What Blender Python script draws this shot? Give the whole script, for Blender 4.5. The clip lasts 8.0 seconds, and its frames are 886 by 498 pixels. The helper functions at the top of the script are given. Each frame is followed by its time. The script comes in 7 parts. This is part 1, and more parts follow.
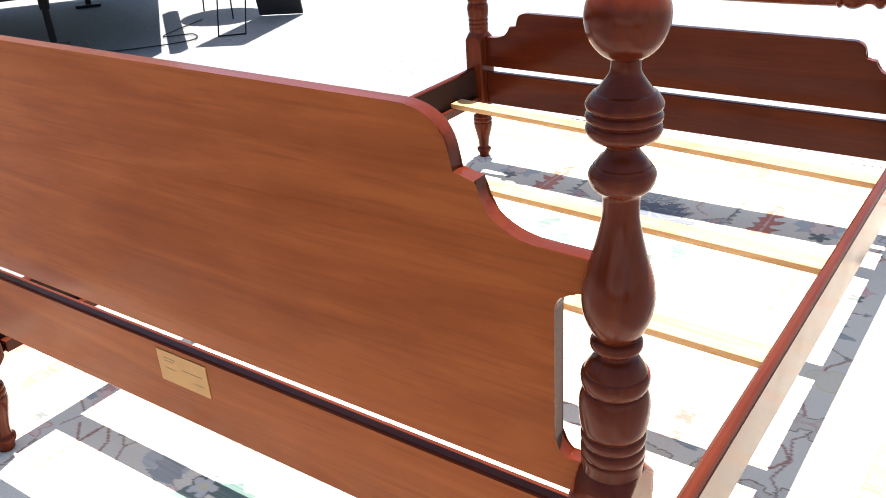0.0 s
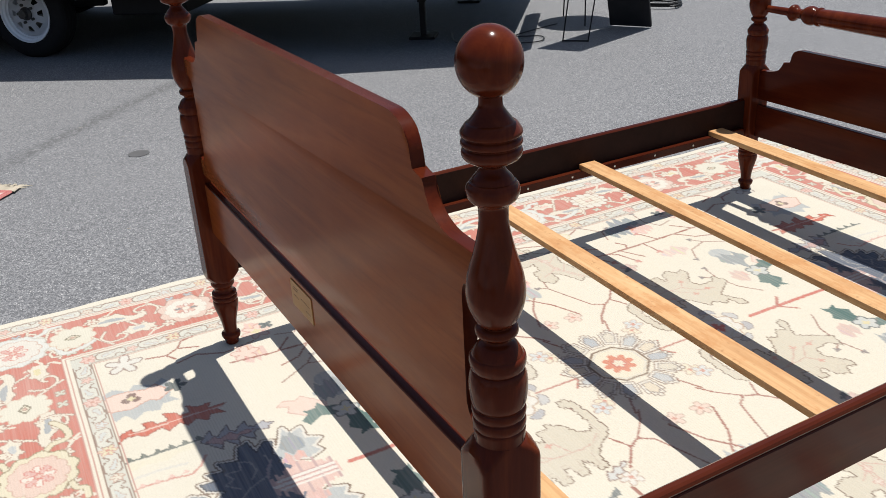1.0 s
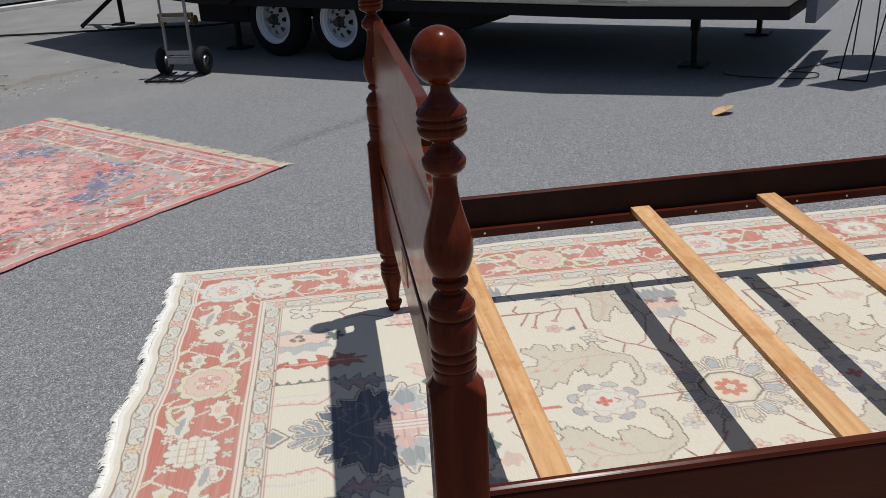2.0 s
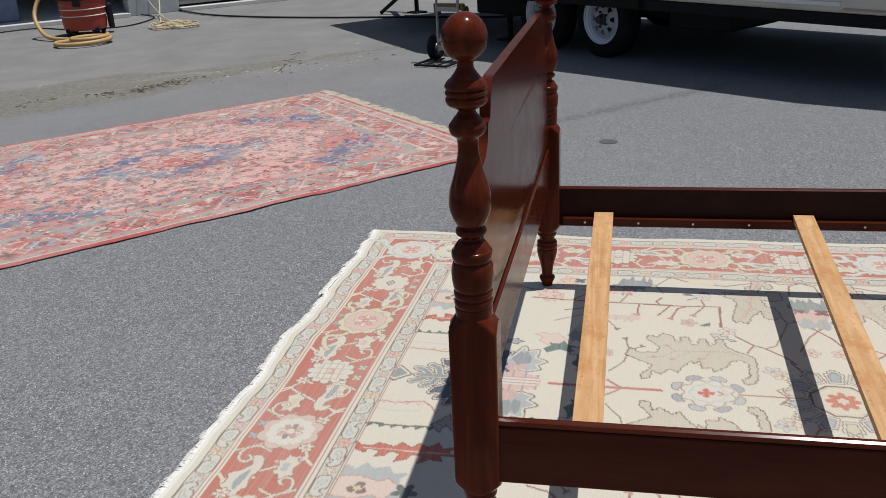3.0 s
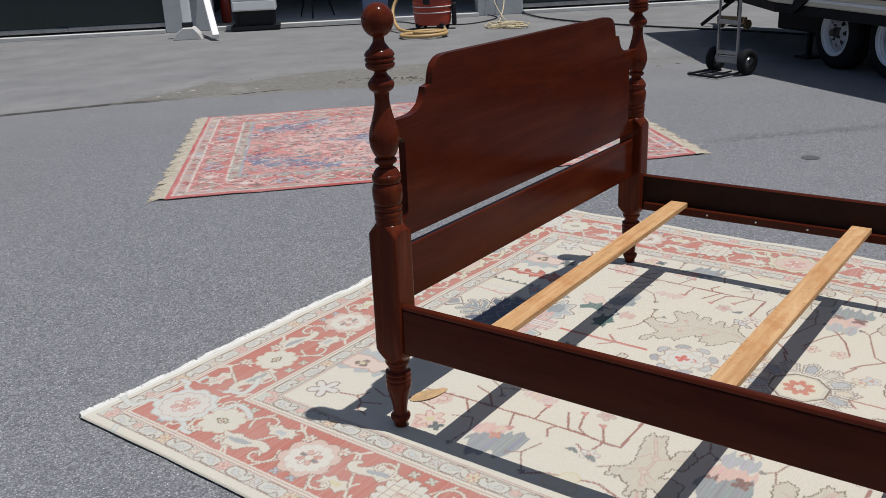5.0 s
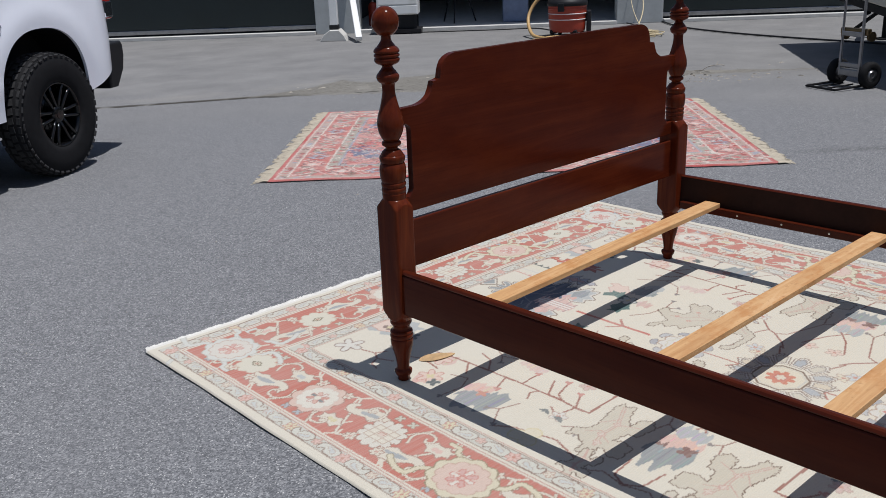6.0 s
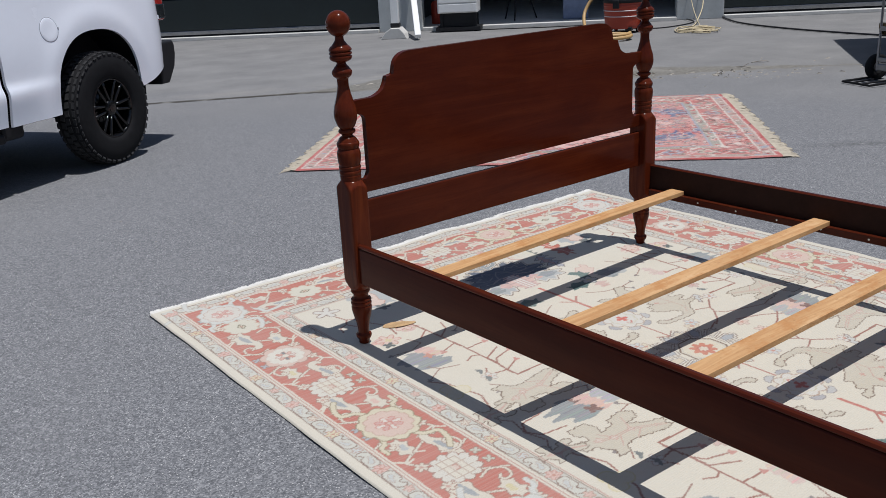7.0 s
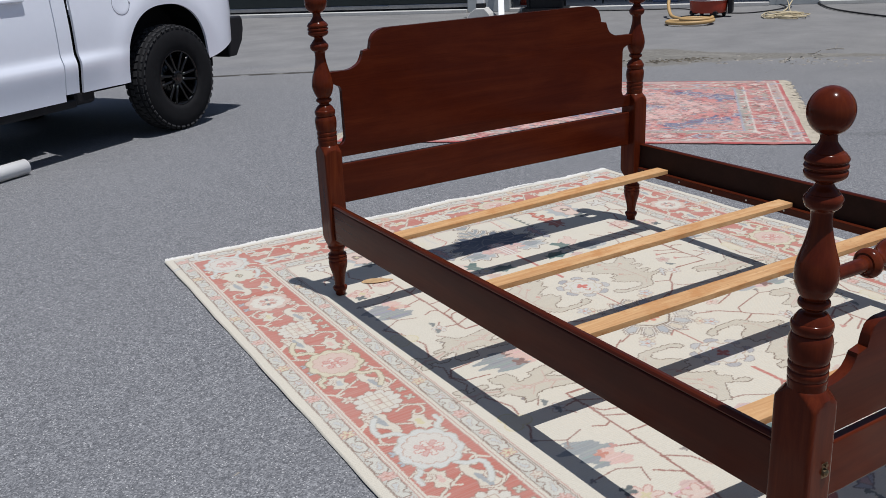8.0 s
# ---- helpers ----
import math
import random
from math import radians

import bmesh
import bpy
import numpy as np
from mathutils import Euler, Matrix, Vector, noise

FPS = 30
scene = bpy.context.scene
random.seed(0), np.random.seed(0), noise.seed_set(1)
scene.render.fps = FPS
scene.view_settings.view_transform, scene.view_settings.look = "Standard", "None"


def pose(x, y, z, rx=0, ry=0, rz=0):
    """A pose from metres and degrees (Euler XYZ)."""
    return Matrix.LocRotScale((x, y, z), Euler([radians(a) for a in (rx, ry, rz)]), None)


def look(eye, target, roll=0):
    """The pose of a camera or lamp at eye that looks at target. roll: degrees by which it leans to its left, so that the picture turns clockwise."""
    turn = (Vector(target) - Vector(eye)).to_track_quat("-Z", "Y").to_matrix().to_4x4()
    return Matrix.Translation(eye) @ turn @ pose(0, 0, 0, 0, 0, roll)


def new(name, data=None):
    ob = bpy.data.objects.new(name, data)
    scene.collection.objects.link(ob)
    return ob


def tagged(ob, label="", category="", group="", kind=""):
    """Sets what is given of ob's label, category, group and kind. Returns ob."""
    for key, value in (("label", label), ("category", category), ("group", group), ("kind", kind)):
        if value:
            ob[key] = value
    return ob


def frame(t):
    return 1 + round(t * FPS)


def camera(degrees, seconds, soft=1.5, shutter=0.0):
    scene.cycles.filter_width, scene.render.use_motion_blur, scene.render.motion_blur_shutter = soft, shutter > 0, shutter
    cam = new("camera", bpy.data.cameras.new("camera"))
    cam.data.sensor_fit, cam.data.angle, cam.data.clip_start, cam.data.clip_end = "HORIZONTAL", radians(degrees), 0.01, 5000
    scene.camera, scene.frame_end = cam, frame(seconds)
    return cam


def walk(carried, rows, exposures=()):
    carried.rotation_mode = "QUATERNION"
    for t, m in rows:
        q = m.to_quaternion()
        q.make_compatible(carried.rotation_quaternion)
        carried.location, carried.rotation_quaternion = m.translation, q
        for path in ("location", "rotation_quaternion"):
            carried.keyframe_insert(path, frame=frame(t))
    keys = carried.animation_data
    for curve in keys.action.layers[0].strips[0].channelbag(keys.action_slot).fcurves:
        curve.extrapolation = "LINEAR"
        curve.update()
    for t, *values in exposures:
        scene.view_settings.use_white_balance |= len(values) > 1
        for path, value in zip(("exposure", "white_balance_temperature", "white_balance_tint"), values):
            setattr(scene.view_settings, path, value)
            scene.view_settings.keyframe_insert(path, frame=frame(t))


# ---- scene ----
cam = camera(52.3, 8.0, soft=0.6)
PATH = [
    (0, (0.356, -0.803, 1.379), (-0.702, 0.639, 0.485), -3.8),
    (0.5, (0.633, -0.656, 1.417), (-0.674, 0.579, 0.540), -2.9),
    (1, (0.913, -0.553, 1.433), (-0.696, 0.291, 0.596), -3.4),
    (1.2, (0.987, -0.493, 1.431), (-0.694, 0.205, 0.603), -4.1),
    (2.3, (1.443, -0.052, 1.416), (-0.415, 0.008, 0.678), -2.7),
    (2.5, (1.496, 0.02, 1.423), (-0.361, -0.033, 0.682), -2.5),
    (3, (1.6, 0.294, 1.41), (-0.223, -0.105, 0.691), -3.1),
    (3.5, (1.69, 0.583, 1.405), (-0.034, -0.081, 0.638), -3.15),
    (4, (1.773, 0.858, 1.412), (0.111, 0.031, 0.667), -2.75),
    (4.5, (1.776, 1.184, 1.394), (0.208, 0.161, 0.69), -1.6),
    (4.7, (1.793, 1.319, 1.387), (0.244, 0.255, 0.70), -1.7),
    (5.8, (1.824, 1.988, 1.404), (0.462, 0.668, 0.769), -3.15),
    (6, (1.778, 2.092, 1.39), (0.475, 0.715, 0.752), -2.3),
    (6.5, (1.725, 2.371, 1.39), (0.507, 0.921, 0.747), -3.45),
    (7, (1.67, 2.657, 1.412), (0.506, 1.16, 0.776), -3.15),
    (7.5, (1.521, 2.917, 1.394), (0.46, 1.342, 0.765), -3.55),
    (8, (1.4, 3.202, 1.407), (0.437, 1.579, 0.744), -2.75),
]
walk(cam, [(t, look(eye, target, roll)) for t, eye, target, roll in PATH],
     [(0.0, 2.2, 6900, 10), (0.2, 1.78, 6900, 10), (0.5, 1.13, 6800, 10), (0.8, 0.66, 6700, 10), (1.2, 0.38, 6600, 10), (2.3, 0.02, 6500, 10), (4.0, 0.02, 6450, 10), (6.0, 0.02, 6300, 12), (8.0, 0.02, 6250, 12)])

# ---- world, sun ----
SUN_FROM = Vector((-0.080, 0.270, 1.184)).normalized()
world = bpy.data.worlds.new("sky")
world.use_nodes = True
scene.world = world
wn = world.node_tree
sky = wn.nodes.new("ShaderNodeTexSky")
sky.sky_type, sky.sun_disc = "NISHITA", False
sky.sun_elevation = math.asin(SUN_FROM.z)
sky.sun_rotation = math.atan2(SUN_FROM.x, SUN_FROM.y)
sky.air_density, sky.dust_density = 1.0, 1.0
wn.links.new(sky.outputs["Color"], wn.nodes["Background"].inputs["Color"])
wn.nodes["Background"].inputs["Strength"].default_value = 0.072
sun = new("sun", bpy.data.lights.new("sun", "SUN"))
sun.data.energy, sun.data.angle, sun.data.color = 4.0, radians(0.53), (1.0, 0.985, 0.96)
sun.matrix_world = look(SUN_FROM * 60, (0, 0, 0))


# ---- materials ----
class Nodes:
    """A small builder for one node material."""

    def __init__(self, name, rough=0.6, metal=0.0, coat=0.0, spec=0.5):
        self.m = bpy.data.materials.new(name)
        self.m.use_nodes = True
        self.t = self.m.node_tree
        self.b = self.t.nodes["Principled BSDF"]
        self.b.inputs["Roughness"].default_value = rough
        self.b.inputs["Metallic"].default_value = metal
        self.b.inputs["Coat Weight"].default_value = coat
        self.b.inputs["Coat Roughness"].default_value = 0.12
        self.b.inputs["Specular IOR Level"].default_value = spec
        self.geo = None

    def node(self, kind, **inputs):
        n = self.t.nodes.new("ShaderNode" + kind)
        for k, v in inputs.items():
            self.put(n.inputs[k.replace("_", " ")], v)
        return n

    def put(self, socket, v):
        if isinstance(v, bpy.types.NodeSocket):
            self.t.links.new(v, socket)
        else:
            socket.default_value = v

    def pos(self, scale=(1, 1, 1), local=True, shift=(0, 0, 0), turn=0.0):
        if local:
            src = self.node("TexCoord").outputs["Object"]
        else:
            src = self.node("NewGeometry").outputs["Position"]
        mp = self.node("Mapping")
        self.put(mp.inputs["Vector"], src)
        mp.inputs["Scale"].default_value = scale
        mp.inputs["Location"].default_value = shift
        mp.inputs["Rotation"].default_value = (0, 0, turn)
        return mp.outputs["Vector"]

    def noise(self, vec, scale, detail=4.0, rough=0.55, distort=0.0):
        n = self.node("TexNoise", Vector=vec, Scale=scale, Detail=detail, Roughness=rough, Distortion=distort)
        return n.outputs["Fac"]

    def ramp(self, fac, stops):
        r = self.node("ValToRGB", Fac=fac)
        e = r.color_ramp.elements
        while len(e) < len(stops):
            e.new(0.5)
        for el, (p, c) in zip(e, stops):
            el.position = p
            el.color = (*c, 1) if len(c) == 3 else c
        return r.outputs["Color"]

    def mix(self, fac, a, b, mode="MIX"):
        n = self.t.nodes.new("ShaderNodeMix")
        n.data_type, n.blend_type = "RGBA", mode
        self.put(n.inputs[0], fac)
        for s, v in ((n.inputs[6], a), (n.inputs[7], b)):
            if isinstance(v, tuple) and len(v) == 3:
                v = (*v, 1)
            self.put(s, v)
        return n.outputs[2]

    def math(self, op, a, b=0.0, clamp=False):
        n = self.t.nodes.new("ShaderNodeMath")
        n.operation, n.use_clamp = op, clamp
        self.put(n.inputs[0], a)
        self.put(n.inputs[1], b)
        return n.outputs[0]

    def span(self, x, lo, hi):
        """0 below lo, 1 above hi, smooth between."""
        n = self.t.nodes.new("ShaderNodeMapRange")
        n.interpolation_type = "SMOOTHSTEP"
        for k, v in zip((0, 1, 2), (x, lo, hi)):
            self.put(n.inputs[k], v)
        return n.outputs[0]

    def bump(self, height, strength=0.3, dist=0.01):
        n = self.node("Bump", Height=height, Strength=strength, Distance=dist)
        self.t.links.new(n.outputs["Normal"], self.b.inputs["Normal"])

    def color(self, c):
        self.put(self.b.inputs["Base Color"], (*c, 1) if isinstance(c, tuple) else c)

    def rough(self, v):
        self.put(self.b.inputs["Roughness"], v)

    def random(self):
        return self.node("ObjectInfo").outputs["Random"]


def wood_finish(name, dark, mid, light, gloss=0.13):
    """Stained and lacquered hardwood; the grain runs along local x."""
    n = Nodes(name, 0.4, spec=gloss)
    big = n.noise(n.pos((0.8, 9, 9)), 1.3, 6, 0.65, 1.2)
    cloud = n.noise(n.pos((1, 2, 2)), 3.2, 5, 0.6)
    fine = n.noise(n.pos((5, 170, 170)), 1.0, 3)
    c = n.ramp(big, [(0.28, dark), (0.5, mid), (0.72, light)])
    c = n.mix(n.math("MULTIPLY", n.span(cloud, 0.45, 0.72), 0.5), c, light)
    c = n.mix(n.math("MULTIPLY", n.span(cloud, 0.48, 0.25), 0.4), c, tuple(x * 0.85 for x in dark))
    c = n.mix(n.math("MULTIPLY", n.span(fine, 0.50, 0.75), 0.35), c, tuple(x * 0.7 for x in dark))
    n.color(c)
    n.rough(n.math("ADD", n.math("MULTIPLY", n.noise(n.pos((3, 3, 3)), 4.0), 0.16), 0.10))
    n.bump(fine, 0.04, 0.002)
    return n.m


def post_finish():
    """The same stain on turned wood, glossier, with upright grain."""
    n = Nodes("stained_cherry_turned", 0.2, spec=0.11)
    big = n.noise(n.pos((22, 22, 2.4)), 1.0, 6, 0.65, 1.0)
    fine = n.noise(n.pos((190, 190, 9)), 1.0, 3)
    c = n.ramp(big, [(0.25, (0.049, 0.0080, 0.0034)), (0.5, (0.082, 0.0141, 0.0050)), (0.78, (0.136, 0.0280, 0.0080))])
    c = n.mix(n.math("MULTIPLY", n.span(fine, 0.52, 0.75), 0.2), c, (0.040, 0.0083, 0.0034))
    n.color(c)
    n.rough(n.math("ADD", n.math("MULTIPLY", n.noise(n.pos((5, 5, 5)), 5.0), 0.14), 0.10))
    return n.m


def pine():
    n = Nodes("raw_pine", 0.62, spec=0.3)
    r = n.random()
    v = n.pos((1.5, 24, 24))
    n.put(v.node.inputs["Location"], n.node("CombineXYZ", X=n.math("MULTIPLY", r, 9.0), Y=r, Z=0.0).outputs[0])
    g = n.noise(v, 1.4, 6, 0.6, 1.6)
    c = n.ramp(g, [(0.3, (0.42, 0.222, 0.092)), (0.55, (0.53, 0.312, 0.142)), (0.75, (0.60, 0.385, 0.200))])
    c = n.mix(n.math("MULTIPLY", n.span(n.noise(n.pos((1, 2, 2)), 9.0, 6, 0.7), 0.46, 0.66), 0.65), c, (0.41, 0.18, 0.058))
    c = n.mix(n.math("MULTIPLY", n.span(n.noise(n.pos((1, 1, 1)), 60.0, 3, 0.6), 0.6, 0.72), 0.4), c, (0.22, 0.10, 0.035))
    k = n.node("TexVoronoi", Vector=n.pos((3.1, 16, 6)), Scale=1.0).outputs["Distance"]
    c = n.mix(n.math("MULTIPLY", n.math("SUBTRACT", 1.0, n.span(k, 0.04, 0.16)), 0.7), c, (0.27, 0.11, 0.04))
    n.color(c)
    n.bump(g, 0.12, 0.002)
    return n.m


def asphalt():
    n = Nodes("weathered_asphalt", 0.88, spec=0.25)
    p = n.pos(local=False)
    grit = n.noise(p, 180.0, 2, 0.7)
    grit2 = n.noise(p, 42.0, 4, 0.75)
    cell = n.node("TexVoronoi", Vector=p, Scale=200.0)
    pick = n.node("SeparateColor", Color=cell.outputs["Color"])
    blotch = n.noise(p, 0.7, 5, 0.6)
    patch = n.noise(p, 9.0, 5, 0.7)
    c = n.ramp(pick.outputs[0], [(0.0, (0.052, 0.054, 0.057)), (0.45, (0.132, 0.134, 0.138)), (0.8, (0.228, 0.230, 0.232)), (1.0, (0.35, 0.348, 0.344))])
    c = n.mix(0.33, c, n.ramp(grit, [(0.32, (0.07, 0.072, 0.078)), (0.5, (0.155, 0.158, 0.165)), (0.68, (0.28, 0.28, 0.285))]))
    stone = n.span(pick.outputs[1], 0.945, 0.965)
    c = n.mix(n.math("MULTIPLY", stone, n.span(cell.outputs["Distance"], 0.6, 0.3)), c, (0.5, 0.49, 0.47))
    c = n.mix(n.math("MULTIPLY", n.span(grit2, 0.52, 0.66), 0.45), c, (0.06, 0.062, 0.067))
    c = n.mix(n.math("MULTIPLY", n.span(grit2, 0.46, 0.34), 0.30), c, (0.27, 0.272, 0.275))
    c = n.mix(n.math("MULTIPLY", n.span(blotch, 0.4, 0.75), 0.25), c, (0.20, 0.20, 0.2))
    c = n.mix(n.math("MULTIPLY", n.span(patch, 0.48, 0.75), 0.22), c, (0.075, 0.075, 0.08))
    # distance across the yard towards the garages, and along them
    xyz = n.node("SeparateXYZ", Vector=n.node("NewGeometry").outputs["Position"])
    d = n.math("ADD", n.math("MULTIPLY", xyz.outputs[0], 0.724), n.math("MULTIPLY", xyz.outputs[1], 0.69))
    s = n.math("ADD", n.math("MULTIPLY", xyz.outputs[0], -0.69), n.math("MULTIPLY", xyz.outputs[1], 0.724))
    wob = n.noise(p, 0.9, 4, 0.6)
    dw = n.math("ADD", d, n.math("MULTIPLY", n.math("SUBTRACT", wob, 0.5), 1.1))
    # smoother tan apron before the garages
    apron = n.span(dw, -6.3, -6.9)
    tone = n.ramp(n.noise(p, 1.6, 6, 0.6), [(0.3, (0.16, 0.157, 0.152)), (0.7, (0.23, 0.225, 0.215))])
    tone = n.mix(n.math("MULTIPLY", n.span(grit, 0.45, 0.7), 0.35), tone, (0.12, 0.12, 0.12))
    c = n.mix(n.math("MULTIPLY", apron, 0.75), c, tone)
    # the strip in front of it is blended towards the apron's smoother tone
    c = n.mix(n.math("MULTIPLY", n.span(dw, -4.3, -5.7), 0.42), c, tone)
    # dirt washed into the shallow dip along the apron, between a near and a far shore
    def shore(stops):
        where = n.math("DIVIDE", n.math("ADD", s, 5.0), 10.0)
        level = n.ramp(where, [((a + 5.0) / 10.0, ((b - 5.0) / 4.0,) * 3) for a, b in stops])
        return n.math("ADD", n.math("MULTIPLY", level, 4.0), 5.0)

    depth = n.math("MULTIPLY", d, -1.0)
    near_shore = shore([(-4.6, 5.62), (-3.5, 5.93), (-2.7, 6.13), (-2.0, 6.30), (-1.4, 6.35), (0.8, 6.37), (1.1, 6.44), (2.0, 6.83), (3.6, 7.05)])
    far_shore = shore([(-4.6, 5.66), (-3.5, 5.99), (-2.7, 6.21), (-2.0, 6.46), (-1.6, 6.84), (-1.3, 7.38), (-0.98, 7.14), (-0.65, 7.42), (-0.2, 7.64), (0.3, 7.70), (1.13, 7.78), (1.6, 7.44), (2.1, 7.36), (3.6, 7.12)])
    ragged = n.math("MULTIPLY", n.math("SUBTRACT", n.noise(p, 5.0, 7, 0.7), 0.5), n.math("ADD", 0.07, n.math("MULTIPLY", n.span(s, -2.2, -1.2), 0.34)))
    past_near = n.math("ADD", n.math("SUBTRACT", depth, near_shore), ragged)
    past_far = n.math("ADD", n.math("SUBTRACT", depth, far_shore), ragged)
    silt = n.math("MULTIPLY", n.span(past_near, -0.02, 0.05), n.span(past_far, 0.04, -0.04))
    drift = n.node("CombineXYZ", X=n.math("MULTIPLY", d, 2.2), Y=n.math("MULTIPLY", s, 0.9), Z=0.0).outputs[0]
    streaks = n.noise(drift, 1.6, 7, 0.7, 0.6)
    mud = n.ramp(n.noise(p, 19.0, 8, 0.8), [(0.30, (0.080, 0.073, 0.060)), (0.5, (0.158, 0.148, 0.126)), (0.72, (0.250, 0.237, 0.205))])
    mud = n.mix(n.math("MULTIPLY", n.span(streaks, 0.50, 0.66), 0.55), mud, (0.245, 0.232, 0.202))
    mud = n.mix(n.math("MULTIPLY", n.span(n.noise(p, 9.0, 6, 0.75), 0.56, 0.70), 0.5), mud, (0.085, 0.076, 0.060))
    c = n.mix(n.math("MULTIPLY", silt, 0.88), c, mud)
    # pale dust beyond the far shore
    dust = n.math("MULTIPLY", n.span(n.math("ABSOLUTE", n.math("SUBTRACT", past_far, 0.28)), 0.42, 0.05), n.math("MULTIPLY", n.span(s, -4.4, -2.6), n.span(s, 2.0, 0.0)))
    c = n.mix(n.math("MULTIPLY", dust, n.math("MULTIPLY", n.span(streaks, 0.35, 0.65), 0.45)), c, (0.270, 0.256, 0.230))
    # the dip closes to a thin dirty crack towards the truck, and a short broken crack lies on the near shore
    edge = n.math("MULTIPLY", n.math("MULTIPLY", n.span(past_near, -0.03, 0.0), n.span(past_near, 0.14, 0.07)), n.math("MULTIPLY", n.span(s, -4.8, -3.9), n.span(s, -1.2, -2.1)))
    c = n.mix(n.math("MULTIPLY", n.math("MULTIPLY", edge, n.span(n.noise(p, 4.0, 4), 0.28, 0.46)), 0.9), c, (0.036, 0.032, 0.027))
    bent = n.math("ADD", n.math("SUBTRACT", depth, n.math("MULTIPLY", s, 0.26)), n.math("MULTIPLY", n.math("SUBTRACT", n.noise(p, 6.0, 4, 0.7), 0.5), 0.10))
    crack = n.span(n.math("ABSOLUTE", n.math("SUBTRACT", bent, 6.71)), 0.034, 0.012)
    crack = n.math("MULTIPLY", crack, n.math("MULTIPLY", n.span(s, -1.06, -0.98), n.span(s, -0.45, -0.62)))
    # rough seam between two layings of asphalt
    along = n.math("ADD", n.math("MULTIPLY", xyz.outputs[0], 0.707), n.math("MULTIPLY", xyz.outputs[1], 0.707))
    down = n.math("ADD", n.math("MULTIPLY", xyz.outputs[0], 0.707), n.math("MULTIPLY", xyz.outputs[1], -0.707))
    gap = n.math("ADD", n.math("SUBTRACT", along, -3.205), n.math("MULTIPLY", n.math("SUBTRACT", n.noise(p, 3.0, 5, 0.7), 0.5), 0.22))
    seam = n.math("MULTIPLY", n.span(n.math("ABSOLUTE", gap), 0.10, 0.015), n.math("MULTIPLY", n.span(down, -4.9, -4.3), n.span(down, -2.2, -2.8)))
    c = n.mix(n.math("MULTIPLY", n.math("MULTIPLY", seam, n.span(n.noise(p, 30.0, 5, 0.75), 0.35, 0.6)), 0.55), c, (0.055, 0.055, 0.055))
    crack = n.math("MULTIPLY", crack, n.span(n.noise(p, 9.0, 3), 0.40, 0.48))
    c = n.mix(n.math("MULTIPLY", crack, 0.9), c, (0.022, 0.020, 0.018))
    c = n.mix(1.0, c, (1.025, 1.025, 1.03), "MULTIPLY")
    n.color(c)
    h = n.math("ADD", n.math("MULTIPLY", grit, 0.6), n.math("MULTIPLY", grit2, 0.4))
    n.bump(h, 0.5, 0.008)
    return n.m


def woven(name, rib, rough, fade, turn=0.0, period=0.008):
    """Wool pile that takes its pattern from the mesh's own colours; ribs run across local x."""
    n = Nodes(name, rough, spec=0.08)
    n.b.inputs["Sheen Weight"].default_value = 0.06
    col = n.t.nodes.new("ShaderNodeVertexColor")
    col.layer_name = "dye"
    c = col.outputs["Color"]
    streak = n.noise(n.pos((3.0, 120.0, 1)), 1.0, 3, 0.6)
    c = n.mix(n.math("MULTIPLY", n.span(streak, 0.4, 0.75), fade), c, (0.56, 0.52, 0.45))
    dark = n.noise(n.pos((1, 1, 1)), 2.1, 5, 0.6)
    c = n.mix(n.math("MULTIPLY", n.span(dark, 0.5, 0.85), 0.16), c, (0.28, 0.25, 0.20))
    tuft = n.noise(n.pos((1, 1, 1)), 260.0, 2, 0.6)
    c = n.mix(n.math("MULTIPLY", n.span(tuft, 0.35, 0.7), 0.12), c, (0.2, 0.17, 0.13))
    n.color(c)
    w = n.node("TexWave", Vector=n.pos((1, 1, 1)), Scale=0.314 / period, Distortion=1.2, Detail=2.0, Detail_Scale=1.5)
    w.wave_type, w.bands_direction = "BANDS", "Y"
    n.bump(n.math("ADD", n.math("MULTIPLY", w.outputs["Fac"], rib), n.math("MULTIPLY", tuft, 0.5)), 0.35, 0.004)
    return n.m


def plain(name, c, rough=0.5, metal=0.0, vary=0.18, scale=14.0, bump=0.08, coat=0.0, dirt=None, spec=0.5):
    n = Nodes(name, rough, metal, coat, spec)
    p = n.pos()
    a = n.noise(p, scale, 5, 0.6)
    b = n.noise(p, scale * 9, 3, 0.6)
    lo = tuple(x * (1 - vary) for x in c)
    hi = tuple(min(1.0, x * (1 + vary)) for x in c)
    col = n.ramp(n.math("ADD", n.math("MULTIPLY", a, 0.7), n.math("MULTIPLY", b, 0.3)), [(0.3, lo), (0.7, hi)])
    if dirt:
        col = n.mix(n.math("MULTIPLY", n.span(n.noise(p, scale * 0.4, 6, 0.7), 0.5, 0.78), 0.6), col, dirt)
    n.color(col)
    n.rough(n.math("ADD", n.math("MULTIPLY", a, 0.2), max(0.02, rough - 0.1)))
    if bump:
        n.bump(b, bump, 0.003)
    return n.m


